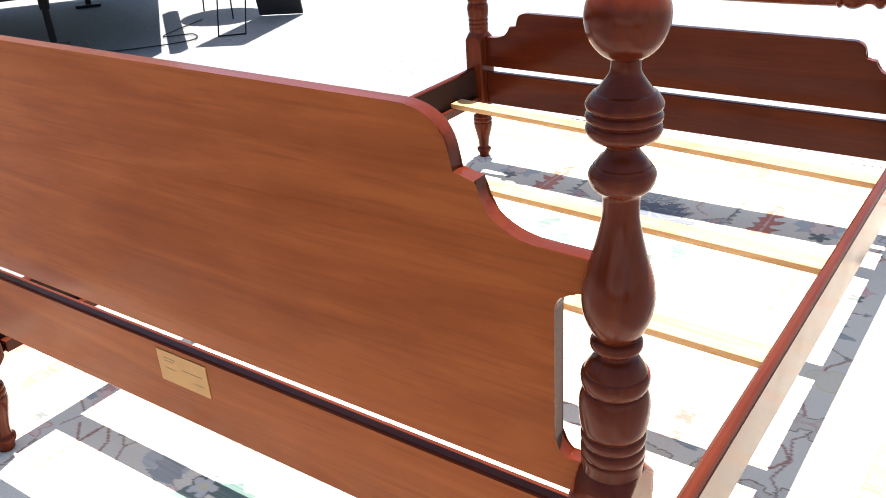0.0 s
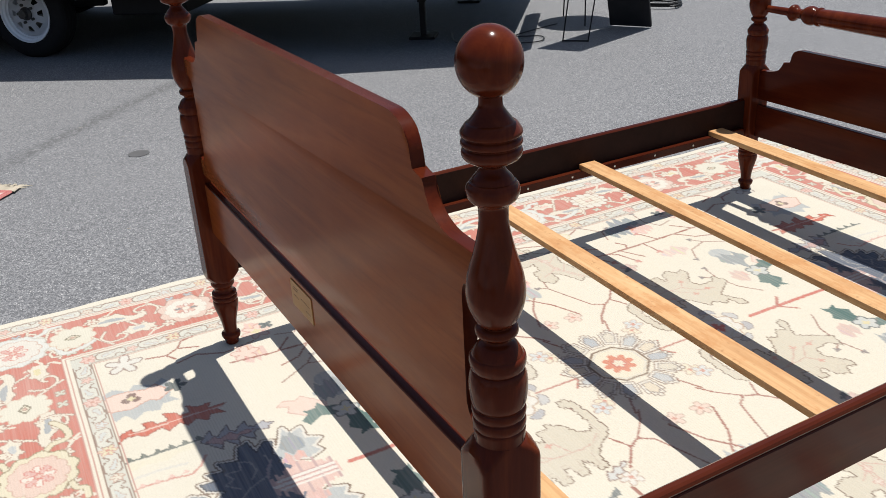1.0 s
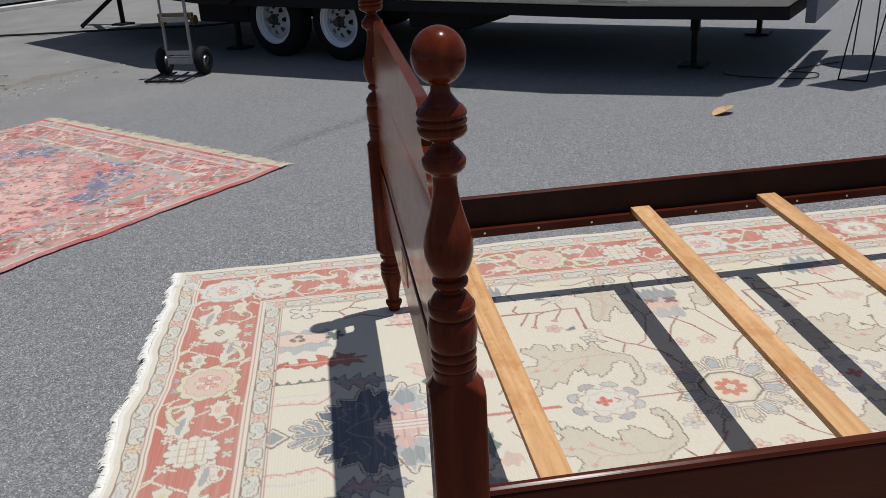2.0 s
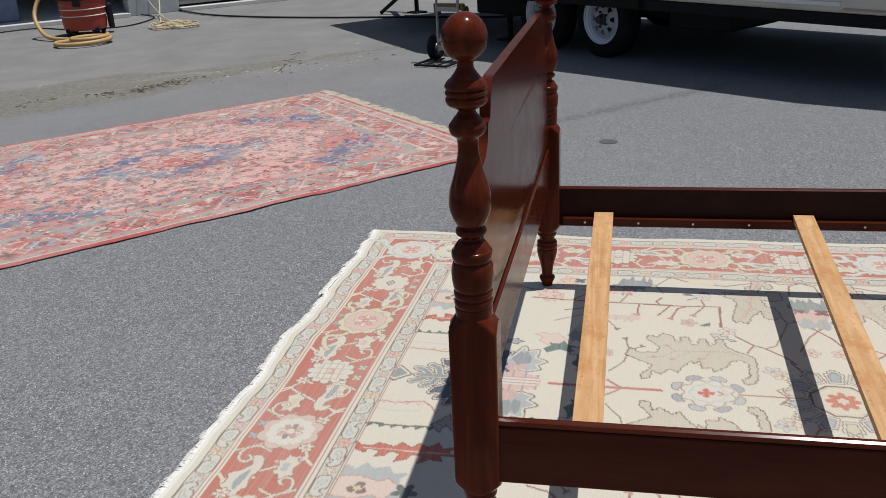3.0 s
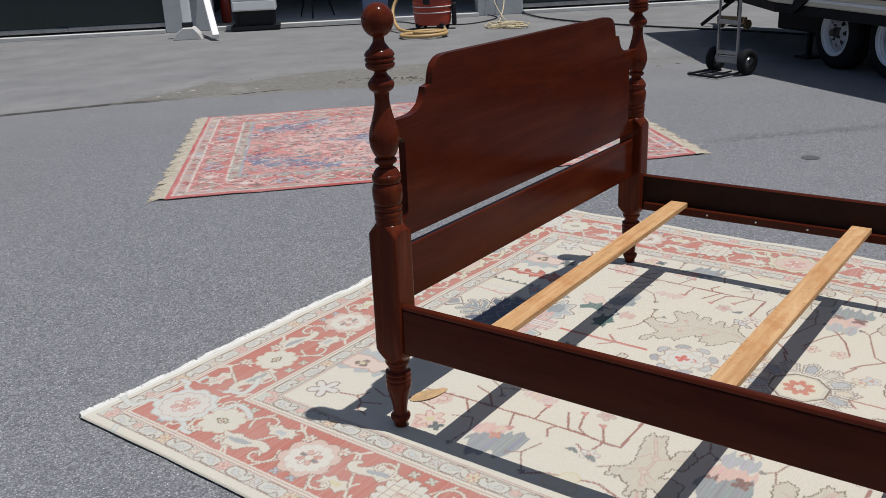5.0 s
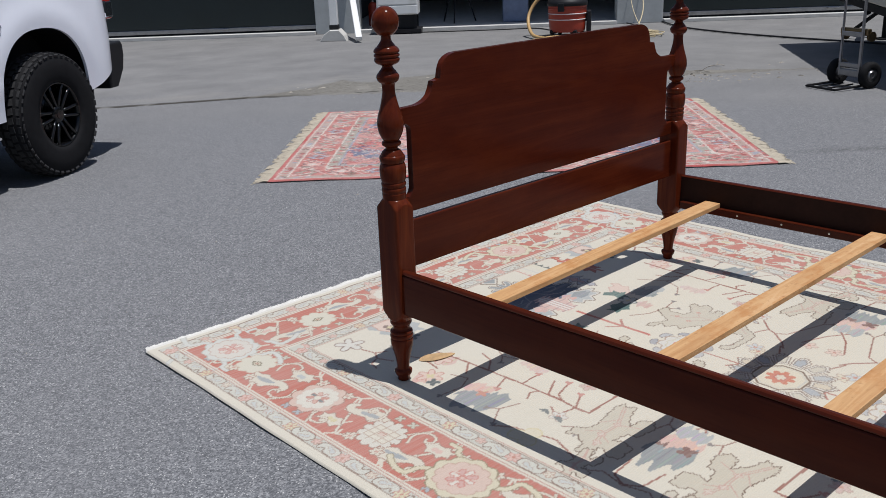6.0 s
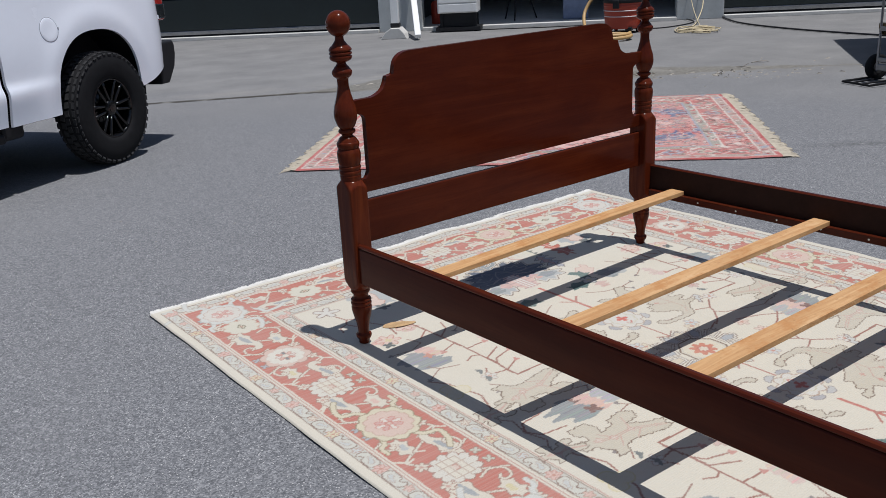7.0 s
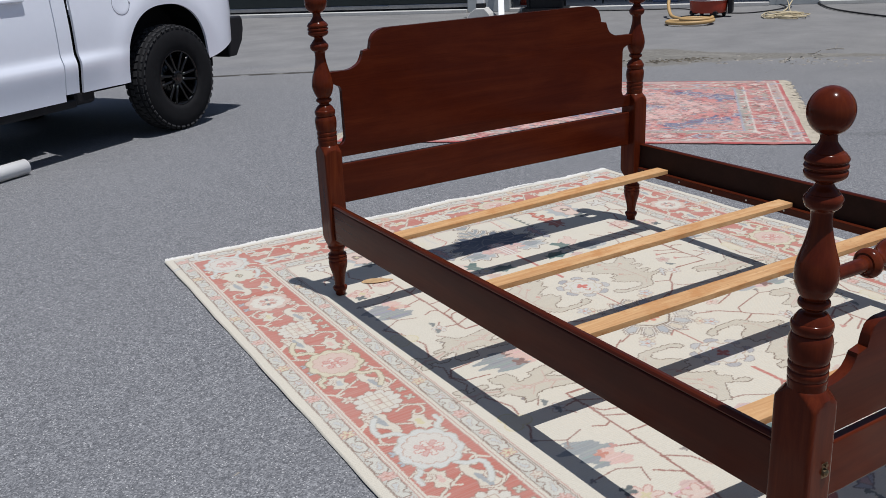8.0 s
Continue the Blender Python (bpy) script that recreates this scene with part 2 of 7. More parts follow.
WOOD = wood_finish("stained_cherry", (0.045, 0.0071, 0.0033), (0.064, 0.0106, 0.0042), (0.091, 0.0174, 0.0061), 0.09)
RAIL_WOOD = wood_finish("stained_cherry_rail", (0.043, 0.0076, 0.0038), (0.059, 0.0108, 0.0047), (0.079, 0.0162, 0.0061), 0.11)
# Brighter, browner copy of the cherry; light on the back is put into colour.
BACK_WOOD = wood_finish("cherry_back_lit", (0.178, 0.0420, 0.0108), (0.236, 0.0600, 0.0158), (0.312, 0.0890, 0.0235), 0.05)
TURNED, PINE, ASPHALT = post_finish(), pine(), asphalt()
RUG = woven("cream_wool", 0.22, 0.95, 0.16)
RED_RUG = woven("faded_red_wool", 0.3, 0.95, 0.14, period=0.012)
FRINGE = plain("cotton_fringe", (0.66, 0.645, 0.60), 0.95, vary=0.12, scale=40)
TAN_FRINGE = plain("tan_fringe", (0.385, 0.34, 0.265), 0.95, vary=0.25, scale=18)
# Near-black for the rails' inner faces: their shade is put into the colour.
INNER_SHADE = plain("inner_face_shade", (0.026, 0.011, 0.008), 0.55, vary=0.3, scale=9, spec=0.08)
BRASS = plain("dull_tan_plate", (0.41, 0.225, 0.075), 0.45, 0.0, 0.12, 30, 0.03, spec=0.2)
BRONZE = plain("dark_bronze", (0.16, 0.12, 0.07), 0.4, 1.0)
SCREW = plain("screw_steel", (0.55, 0.53, 0.5), 0.35, 1.0)
INK = plain("engraved_lines", (0.27, 0.155, 0.065), 0.6)
WHITE_PAINT = plain("white_car_paint", (0.86, 0.885, 0.945), 0.24, vary=0.02, scale=3, bump=0.0, coat=0.5, dirt=(0.82, 0.845, 0.90))
SEAM_GREY = plain("grey_seam", (0.24, 0.25, 0.28), 0.5)
TYRE = plain("tyre_rubber", (0.011, 0.011, 0.012), 0.82, vary=0.3, scale=20, bump=0.2, spec=0.15)
TREAD = plain("dusty_tread", (0.030, 0.030, 0.031), 0.85, vary=0.4, scale=25, bump=0.2, spec=0.2)
BLACK_RIM = plain("gloss_black_alloy", (0.004, 0.004, 0.0045), 0.18, vary=0.1, spec=0.4)
BLACK_PLASTIC = plain("black_plastic", (0.016, 0.016, 0.018), 0.5, vary=0.2, spec=0.2)
LAMP_RED = plain("tail_lamp_red", (0.35, 0.015, 0.01), 0.12, vary=0.1, coat=0.5)
LAMP_CLEAR = plain("tail_lamp_clear", (0.5, 0.5, 0.52), 0.12, vary=0.1, coat=0.5)
GLASS_DARK = plain("tinted_glass", (0.015, 0.018, 0.02), 0.06, vary=0.1, bump=0.0)
WHITE_RIM = plain("white_steel_rim", (0.72, 0.75, 0.80), 0.35, vary=0.06, scale=8, dirt=(0.45, 0.42, 0.38))
GREASE = plain("greasy_hub", (0.035, 0.032, 0.03), 0.5)
CREAM_SIDING = plain("cream_aluminium_siding", (0.62, 0.57, 0.46), 0.4, vary=0.06, scale=3, dirt=(0.42, 0.38, 0.30))
FRAME_BLACK = plain("black_steel_frame", (0.012, 0.012, 0.013), 0.6, vary=0.2, spec=0.12)
ALU = plain("scuffed_aluminium", (0.30, 0.30, 0.31), 0.42, 1.0, 0.2, 12)
END_GREY = plain("blue_grey_plate", (0.085, 0.095, 0.115), 0.5, vary=0.2, scale=6)
STUCCO = plain("grey_painted_block", (0.40, 0.42, 0.42), 0.85, vary=0.10, scale=4, bump=0.25, dirt=(0.30, 0.30, 0.28))
DOOR_DARK = plain("dark_green_door", (0.012, 0.02, 0.02), 0.45, vary=0.2, scale=3)
SLAB = plain("pale_concrete", (0.52, 0.51, 0.48), 0.9, vary=0.12, scale=6, bump=0.2, dirt=(0.36, 0.34, 0.3))
# Near-black plaster: the dimness of the garage interior is put into its colour.
INSIDE = plain("shade_dark_plaster", (0.06, 0.06, 0.06), 0.9)
WHITE_METAL = plain("white_enamel", (0.76, 0.76, 0.74), 0.35, vary=0.04, scale=5, dirt=(0.55, 0.53, 0.48))
VAC_RED = plain("orange_red_plastic", (0.36, 0.040, 0.018), 0.4, vary=0.1, scale=10)
HOSE_TAN = plain("tan_ribbed_hose", (0.44, 0.28, 0.115), 0.55, vary=0.12, scale=30)
ROPE = plain("straw_rope", (0.50, 0.42, 0.27), 0.95, vary=0.2, scale=40)
LEAF = plain("dry_leaf", (0.42, 0.27, 0.13), 0.7, vary=0.3, scale=30, bump=0.2)
LITTER = plain("dry_litter", (0.30, 0.275, 0.235), 0.9, vary=0.4, scale=3)
ROT = plain("rotted_leaf", (0.120, 0.103, 0.078), 0.95, vary=0.5, scale=5)
PLATE_IRON = plain("cast_iron_cap", (0.09, 0.09, 0.092), 0.7, 0.3)
BLUE_PLASTIC = plain("pale_blue_plastic", (0.16, 0.2, 0.3), 0.5)


# ---- mesh helpers ----
def link_mesh(name, verts, faces, mat, parent=None, smooth=True, label=""):
    me = bpy.data.meshes.new(name)
    me.from_pydata([tuple(v) for v in verts], [], faces)
    me.materials.append(mat)
    if smooth:
        me.polygons.foreach_set("use_smooth", [True] * len(me.polygons))
    me.update()
    ob = new(name, me)
    ob.parent = parent
    if label:
        ob["label"] = label
    return ob


def part(name, bm, material, parent, label="", smooth=False):
    bmesh.ops.recalc_face_normals(bm, faces=bm.faces)
    me = bpy.data.meshes.new(name)
    bm.to_mesh(me)
    bm.free()
    me.materials.append(material)
    if smooth:
        me.polygons.foreach_set("use_smooth", [True] * len(me.polygons))
    ob = new(name, me)
    ob.parent = parent
    if label:
        ob["label"] = label
    return ob


def thing(name, label, category, at=(0, 0, 0), turn=0.0, group=""):
    ob = new(name)
    ob.empty_display_size = 0.1
    ob.matrix_world = pose(*at, 0, 0, turn)
    return tagged(ob, label, category, group)


def add_box(bm, x0, x1, y0, y1, z0, z1, bevel=0.0, m=None):
    r = bmesh.ops.create_cube(bm, size=1)
    t = Matrix.Translation(((x0 + x1) / 2, (y0 + y1) / 2, (z0 + z1) / 2)) @ Matrix.Diagonal((x1 - x0, y1 - y0, z1 - z0, 1))
    bmesh.ops.transform(bm, matrix=(m @ t) if m else t, verts=r["verts"])
    if bevel:
        edges = list({e for v in r["verts"] for e in v.link_edges})
        bmesh.ops.bevel(bm, geom=edges, offset=bevel, segments=2, affect="EDGES", profile=0.5)


def boxed(name, x0, x1, y0, y1, z0, z1, mat, parent, bevel=0.003, label=""):
    bm = bmesh.new()
    add_box(bm, x0, x1, y0, y1, z0, z1, bevel)
    return part(name, bm, mat, parent, label)


def add_lathe(bm, prof, seg=40, m=None, cap=True):
    """Turns (radius, height) pairs about z."""
    rings = []
    for r, z in prof:
        ring = []
        for i in range(seg):
            a = 2 * math.pi * i / seg
            v = Vector((r * math.cos(a), r * math.sin(a), z))
            ring.append(bm.verts.new(m @ v if m else v))
        rings.append(ring)
    for a, b in zip(rings, rings[1:]):
        for i in range(seg):
            bm.faces.new((a[i], a[(i + 1) % seg], b[(i + 1) % seg], b[i]))
    if cap:
        bm.faces.new(rings[0][::-1])
        bm.faces.new(rings[-1])


def smooth_profile(pts, steps=3):
    """Catmull-Rom through (height, radius) pairs, as (radius, height)."""
    out = []
    p = [pts[0], *pts, pts[-1]]
    for i in range(1, len(p) - 2):
        for k in range(steps):
            t = k / steps
            q = []
            for j in range(2):
                a, b, c, d = p[i - 1][j], p[i][j], p[i + 1][j], p[i + 2][j]
                q.append(b + 0.5 * t * ((c - a) + t * ((2 * a - 5 * b + 4 * c - d) + t * (3 * (b - c) + d - a))))
            out.append((max(q[1], 0.0008), q[0]))
    out.append((pts[-1][1], pts[-1][0]))
    return out


def add_prism(bm, outline, y0, y1, bevel=0.0):
    """An (x, z) outline made solid between y0 and y1, its rims rounded."""
    a = [bm.verts.new((x, y0, z)) for x, z in outline]
    b = [bm.verts.new((x, y1, z)) for x, z in outline]
    fa, fb = bm.faces.new(a), bm.faces.new(b[::-1])
    n = len(outline)
    for i in range(n):
        bm.faces.new((a[i], a[(i + 1) % n], b[(i + 1) % n], b[i]))
    if bevel:
        rims = list(fa.edges) + list(fb.edges)
        bmesh.ops.bevel(bm, geom=rims, offset=bevel, segments=3, affect="EDGES", profile=0.5)


def add_tube(bm, pts, radius, seg=8, closed=False):
    """A round bar along a polyline; radius may be one number or one for each point."""
    pts = [Vector(p) for p in pts]
    n = len(pts)
    rad = radius if isinstance(radius, (list, tuple)) else [radius] * n
    up = Vector((0, 0, 1))
    rings = []
    for i, p in enumerate(pts):
        a = pts[(i - 1) % n] if closed else pts[max(i - 1, 0)]
        b = pts[(i + 1) % n] if closed else pts[min(i + 1, n - 1)]
        d = (b - a).normalized()
        side = d.cross(up)
        if side.length < 1e-3:
            side = d.cross(Vector((1, 0, 0)))
        side.normalize()
        top = side.cross(d)
        rings.append([bm.verts.new(p + rad[i] * (math.cos(2 * math.pi * k / seg) * side + math.sin(2 * math.pi * k / seg) * top)) for k in range(seg)])
    pairs = list(zip(rings, rings[1:])) + ([(rings[-1], rings[0])] if closed else [])
    for a, b in pairs:
        for k in range(seg):
            bm.faces.new((a[k], a[(k + 1) % seg], b[(k + 1) % seg], b[k]))
    if not closed:
        bm.faces.new(rings[0][::-1])
        bm.faces.new(rings[-1])


def glide(pts, steps=8):
    """Points on a smooth curve through pts."""
    p = [Vector(q) for q in pts]
    p = [p[0], *p, p[-1]]
    out = []
    for i in range(1, len(p) - 2):
        a, b, c, d = p[i - 1:i + 3]
        for k in range(steps):
            t = k / steps
            out.append(b + 0.5 * t * ((c - a) + t * ((2 * a - 5 * b + 4 * c - d) + t * (3 * (b - c) + d - a))))
    out.append(p[-2])
    return out


# ---- ground ----
bm = bmesh.new()
ring = [0, 3, 6, 10, 16, 30, 80, 250, 800]
spots = sorted({s * r for r in ring for s in (-1, 1)})
grid = [[bm.verts.new((x, y, 0)) for x in spots] for y in spots]
for j in range(len(spots) - 1):
    for i in range(len(spots) - 1):
        bm.faces.new((grid[j][i], grid[j][i + 1], grid[j + 1][i + 1], grid[j + 1][i]))
ground = part("ground", bm, ASPHALT, None)
tagged(ground, "grey weathered asphalt yard with a tan silt streak", "asphalt", kind="structure")


# ---- patterned rugs ----
class Loom:
    """A rectangle of dyed wool knots; shapes are laid over one another in metres."""

    def __init__(self, wide, long, knot, base):
        self.nu, self.nv = int(wide / knot) + 1, int(long / knot) + 1
        self.wide, self.long = wide, long
        self.u = np.linspace(0, wide, self.nu)
        self.v = np.linspace(0, long, self.nv)
        self.c = np.empty((self.nv, self.nu, 3), np.float32)
        self.c[:] = base

    def window(self, pts, pad=0.0):
        p = np.asarray(pts, float)
        lo, hi = p.min(0) - pad, p.max(0) + pad
        i0, i1 = np.searchsorted(self.u, (lo[0], hi[0]))
        j0, j1 = np.searchsorted(self.v, (lo[1], hi[1]))
        if i1 <= i0 or j1 <= j0:
            return None
        gu, gv = np.meshgrid(self.u[i0:i1], self.v[j0:j1])
        return p, slice(j0, j1), slice(i0, i1), gu, gv

    def fill(self, pts, colour):
        w = self.window(pts)
        if w is None:
            return
        p, js, is_, gu, gv = w
        inside = np.zeros(gu.shape, bool)
        q = np.roll(p, -1, 0)
        for (x0, y0), (x1, y1) in zip(p, q):
            if y0 == y1:
                continue
            hit = ((y0 > gv) != (y1 > gv)) & (gu < (x1 - x0) * (gv - y0) / (y1 - y0) + x0)
            inside ^= hit
        self.c[js, is_][inside] = colour

    def line(self, pts, width, colour, closed=False):
        w = self.window(pts, width)
        if w is None:
            return
        p, js, is_, gu, gv = w
        best = np.full(gu.shape, 9.0)
        ends = np.roll(p, -1, 0) if closed else p[1:]
        for (x0, y0), (x1, y1) in zip(p, ends):
            dx, dy = x1 - x0, y1 - y0
            k = np.clip(((gu - x0) * dx + (gv - y0) * dy) / (dx * dx + dy * dy + 1e-12), 0, 1)
            best = np.minimum(best, np.hypot(gu - x0 - k * dx, gv - y0 - k * dy))
        self.c[js, is_][best < width / 2] = colour


def weave(L, seed, slip=0.3, wear=0.12):
    """Rows of knots slip sideways and the dye wears pale in patches."""
    r = np.random.RandomState(seed)
    cols = np.arange(L.nu, dtype=float)
    keep = np.clip(np.minimum(L.u, L.wide - L.u) / 0.03, 0, 1)
    for j in range(L.nv):
        at = cols + r.normal(0, slip) * keep
        for ch in range(3):
            L.c[j, :, ch] = np.interp(at, cols, L.c[j, :, ch])
    gu, gv = np.meshgrid(L.u, L.v)
    f = np.zeros_like(gu)
    for i in range(7):
        a, b, c = r.uniform(2, 14), r.uniform(2, 22), r.uniform(0, 6.28)
        f += np.sin(gu * a + gv * b * r.choice((-1, 1)) + c)
    f = np.clip(0.5 + f / 7, 0, 1)[..., None] * wear
    streak = r.uniform(0, 0.07, (L.nv, 1, 1))
    mean = np.array(PALE, np.float32)
    L.c = (L.c * (1 - f - streak) + mean * (f + streak)).astype(np.float32)


def placed(pts, at, turn=0.0, size=1.0, flip=False):
    c, s = math.cos(radians(turn)), math.sin(radians(turn))
    out = []
    for x, y in pts:
        x, y = x * size, (-y if flip else y) * size
        out.append((at[0] + c * x - s * y, at[1] + s * x + c * y))
    return out


def petals(n, r0, r1, sharp=1.0, steps=72):
    out = []
    for i in range(steps):
        a = 2 * math.pi * i / steps
        w = abs(math.cos(n * a / 2)) ** sharp
        out.append(((r0 + (r1 - r0) * w) * math.cos(a), (r0 + (r1 - r0) * w) * math.sin(a)))
    return out


def bent_leaf(length, width, bend, teeth=7, bite=0.35, steps=56):
    """A serrated leaf along a bent spine, from its stem at 0."""
    up, low = [], []
    for i in range(steps + 1):
        t = i / steps
        x, y = length * t, bend * math.sin(math.pi * t * 0.9) * length
        w = width * math.sin(math.pi * min(1, t * 0.93 + 0.05)) ** 0.8
        saw = 1 - bite * ((t * teeth) % 1.0)
        up.append((x, y + w * saw))
        low.append((x, y - w * saw * 0.8))
    return up + low[::-1]


CREAM, GREY, PALE = (0.530, 0.492, 0.402), (0.435, 0.45, 0.43), (0.51, 0.49, 0.435)
BRICK, ROSE, PINK, OCHRE = (0.395, 0.132, 0.098), (0.42, 0.205, 0.170), (0.52, 0.355, 0.300), (0.49, 0.43, 0.255)
SEPIA = (0.22, 0.155, 0.13)
BLUSH = (0.54, 0.42, 0.35)
BROWN, LEAF_GREY, BARK = (0.145, 0.098, 0.070), (0.450, 0.410, 0.325), (0.255, 0.112, 0.085)


def drawn(L, pts, colour, rim=BROWN, width=0.0040):
    L.fill(pts, colour)
    L.line(pts, width, rim, True)


def curvy(pts, rounds=2):
    """Corners cut again and again until the outline flows."""
    for _ in range(rounds):
        out = []
        for (x0, y0), (x1, y1) in zip(pts, pts[1:] + pts[:1]):
            out += [(0.75 * x0 + 0.25 * x1, 0.75 * y0 + 0.25 * y1), (0.25 * x0 + 0.75 * x1, 0.25 * y0 + 0.75 * y1)]
        pts = out
    return pts


HORN = [(-.085, -.022), (-.092, .010), (-.060, .030), (-.052, .018), (-.066, .006), (-.050, -.002), (-.020, .020), (-.004, .052), (.020, .034), (.052, .050), (.058, .026), (.092, .030), (.078, .006), (.100, -.014), (.060, -.012), (.040, -.030), (.010, -.016), (-.040, -.034)]
HORN_CORE = [(-.034, -.010), (.004, .016), (.046, .014), (.066, .000), (.030, -.006), (.004, -.012)]
FORK = [(-.055, .030), (-.028, .016), (-.020, .040), (.004, .018), (.030, .036), (.034, .010), (.058, .002), (.030, -.010), (.026, -.034), (.002, -.016), (-.022, -.036), (-.026, -.012), (-.052, -.014), (-.036, .006)]
SCROLL = [(-.040, -.020), (-.046, .004), (-.040, .021), (-.010, .023), (.016, .018), (.014, .004), (.030, .006), (.034, .018), (.048, .014), (.047, -.012), (.034, -.022), (.004, -.024)]
SCROLL_EYE = [(-.026, -.008), (-.028, .008), (-.012, .010), (-.006, .000), (.010, -.004), (.020, -.012), (.002, -.014)]


def border_strip(L, to_rug, length, kinds):
    """The wide brick band and its two narrow guards; to_rug(s, w) gives the place s along and w in from the edge."""
    edge = (0.27, 0.150, 0.115)
    brown = (0.205, 0.140, 0.108)
    cream = (0.515, 0.470, 0.380)

    def quad(s0, s1, w0, w1):
        return [to_rug(s0, w0), to_rug(s1, w0), to_rug(s1, w1), to_rug(s0, w1)]

    def aim(s):
        a, b = to_rug(s, 0.2), to_rug(s + 0.01, 0.2)
        return math.degrees(math.atan2(b[1] - a[1], b[0] - a[0]))

    def on_band(pts, s, w, flip=1, back=1):
        return [to_rug(s + back * x, w + flip * y) for x, y in pts]

    def flower(s, w, n_, r0, r1, tint, turn=0.0, rim=edge, heart=None):
        drawn(L, placed(petals(n_, r0, r1, 0.8, 12 * n_), to_rug(s, w), aim(s) + turn), tint, rim, 0.0034)
        if heart is not None:
            L.fill(placed(petals(4, r0 * 0.3, r0 * 0.7, 1, 12), to_rug(s, w), turn), heart)

    guard = (0.440, 0.432, 0.372)
    L.fill(quad(0.036, length - 0.036, 0.036, 0.086), guard)
    L.fill(quad(0.374, length - 0.374, 0.374, 0.426), guard)
    L.fill(quad(0.106, length - 0.106, 0.106, 0.346), BRICK)
    for w in (0.036, 0.086, 0.096, 0.350, 0.361, 0.373, 0.427, 0.437):
        L.line([to_rug(w, w), to_rug(length - w, w)], 0.0042, brown if w in (0.036, 0.373, 0.427) else (0.37, 0.20, 0.165))
    for w in (0.104, 0.3555, 0.367):
        L.line([to_rug(w, w), to_rug(length - w, w)], 0.005, CREAM)
    # scrolls and blossoms in the guards
    for w, off in ((0.061, 0.075), (0.400, 0.425)):
        s, k = off, 0
        while s < length - off:
            kind = k % 4
            if kind == 0:
                flower(s, w, 6, 0.011, 0.025, (PINK, (0.50, 0.45, 0.30))[(k // 4) % 2], 17 * k, (0.40, 0.22, 0.18), (0.40, 0.20, 0.15))
            elif kind == 2:
                flower(s, w + 0.003, 5, 0.007, 0.018, (PINK, cream, (0.44, 0.455, 0.43))[k // 4 % 3], 40 * k, (0.36, 0.25, 0.20))
            else:
                drawn(L, curvy(on_band(SCROLL, s, w, 1 if kind == 1 else -1, 1 if k % 8 < 4 else -1)), (0.470, 0.462, 0.398), brown, 0.0040)
                drawn(L, curvy(on_band(SCROLL_EYE, s, w, 1 if kind == 1 else -1, 1 if k % 8 < 4 else -1)), (0.425, 0.435, 0.408), (0.36, 0.29, 0.24), 0.003)
            s, k = s + 0.0655, k + 1
    # the brick band: stems, horned leaves, forks and small flowers between the great blooms
    mid = 0.226
    for i, (s, kind) in enumerate(kinds[:-1]):
        s1 = kinds[i + 1][0]
        h, f = (s1 - s) / 2, 1 if i % 2 == 0 else -1
        k_ = min(1.08, h / 0.165)
        for q in (1, -1):
            # a pale stem winds from bloom to bloom
            vine = [(-0.74, 0.015), (-0.56, 0.070), (-0.34, 0.092), (-0.14, 0.040), (0.0, 0.0)]
            path = [(p.x, p.y) for p in glide([(*to_rug(s + h + q * x * h, mid + q * f * y), 0) for x, y in vine], 5)]
            L.line(path, 0.0125, edge)
            L.line(path, 0.0080, cream)
            twig = [to_rug(s + h - q * 0.34 * h, mid + q * f * 0.092), to_rug(s + h - q * 0.20 * h, mid + q * f * 0.118)]
            L.line(twig, 0.0090, cream)
            spur = [(p.x, p.y) for p in glide([(*to_rug(s + h + q * x * h, mid - q * f * y), 0) for x, y in ((-0.72, 0.030), (-0.52, 0.085), (-0.40, 0.116))], 4)]
            L.line(spur, 0.0115, edge)
            L.line(spur, 0.0072, cream)
            # thorns on it
            for m in (4, 9, 15):
                (x0, y0), (x1, y1) = path[m], path[m + 1]
                dx, dy = (x1 - x0) / math.hypot(x1 - x0, y1 - y0), (y1 - y0) / math.hypot(x1 - x0, y1 - y0)
                g = 0.026 if m % 2 else -0.026
                L.line([(x0, y0), (x0 + 0.5 * g * dx - g * dy, y0 + 0.5 * g * dy + g * dx)], 0.0075, cream)
        drawn(L, curvy(on_band([(x * k_, y * 1.02) for x, y in HORN], s + h + 0.035 * f, mid + f * 0.045, f, f), 1), cream, edge, 0.0034)
        L.fill(curvy(on_band([(x * k_, y * 0.95) for x, y in HORN_CORE], s + h + 0.035 * f, mid + f * 0.047, f, f)), (0.27, 0.285, 0.285))
        drawn(L, curvy(on_band([(x * 1.1 * k_, y) for x, y in FORK], s + h - 0.020 * f, mid - f * 0.052, -f, f)), cream, edge, 0.0034)
        L.fill(placed(petals(2, 0.006, 0.020, 1, 16), to_rug(s + h - 0.018 * f, mid - f * 0.050), aim(s)), (PINK, (0.36, 0.37, 0.36), OCHRE)[i % 3])
        for q in (1, -1):
            flower(s + h - q * 0.62 * h, mid + q * f * 0.074, 6, 0.013, 0.024, cream, 10 * i, edge, (0.42, 0.26, 0.21))
        # curled tendrils in the open corners
        for q in (1, -1):
            curl = [(-0.46, -0.020), (-0.56, -0.062), (-0.42, -0.098), (-0.20, -0.094), (-0.14, -0.070), (-0.24, -0.058), (-0.30, -0.070)]
            pts = [(p.x, p.y) for p in glide([(*to_rug(s + h + q * x * h, mid + q * f * y), 0) for x, y in curl], 4)]
            L.line(pts, 0.0118, edge)
            L.line(pts, 0.0074, cream)
        # slate clovers where stems meet the band's edge
        flower(s + h - 0.82 * h * f, mid - 0.098, 4, 0.007, 0.019, (0.30, 0.325, 0.34), 45, edge)
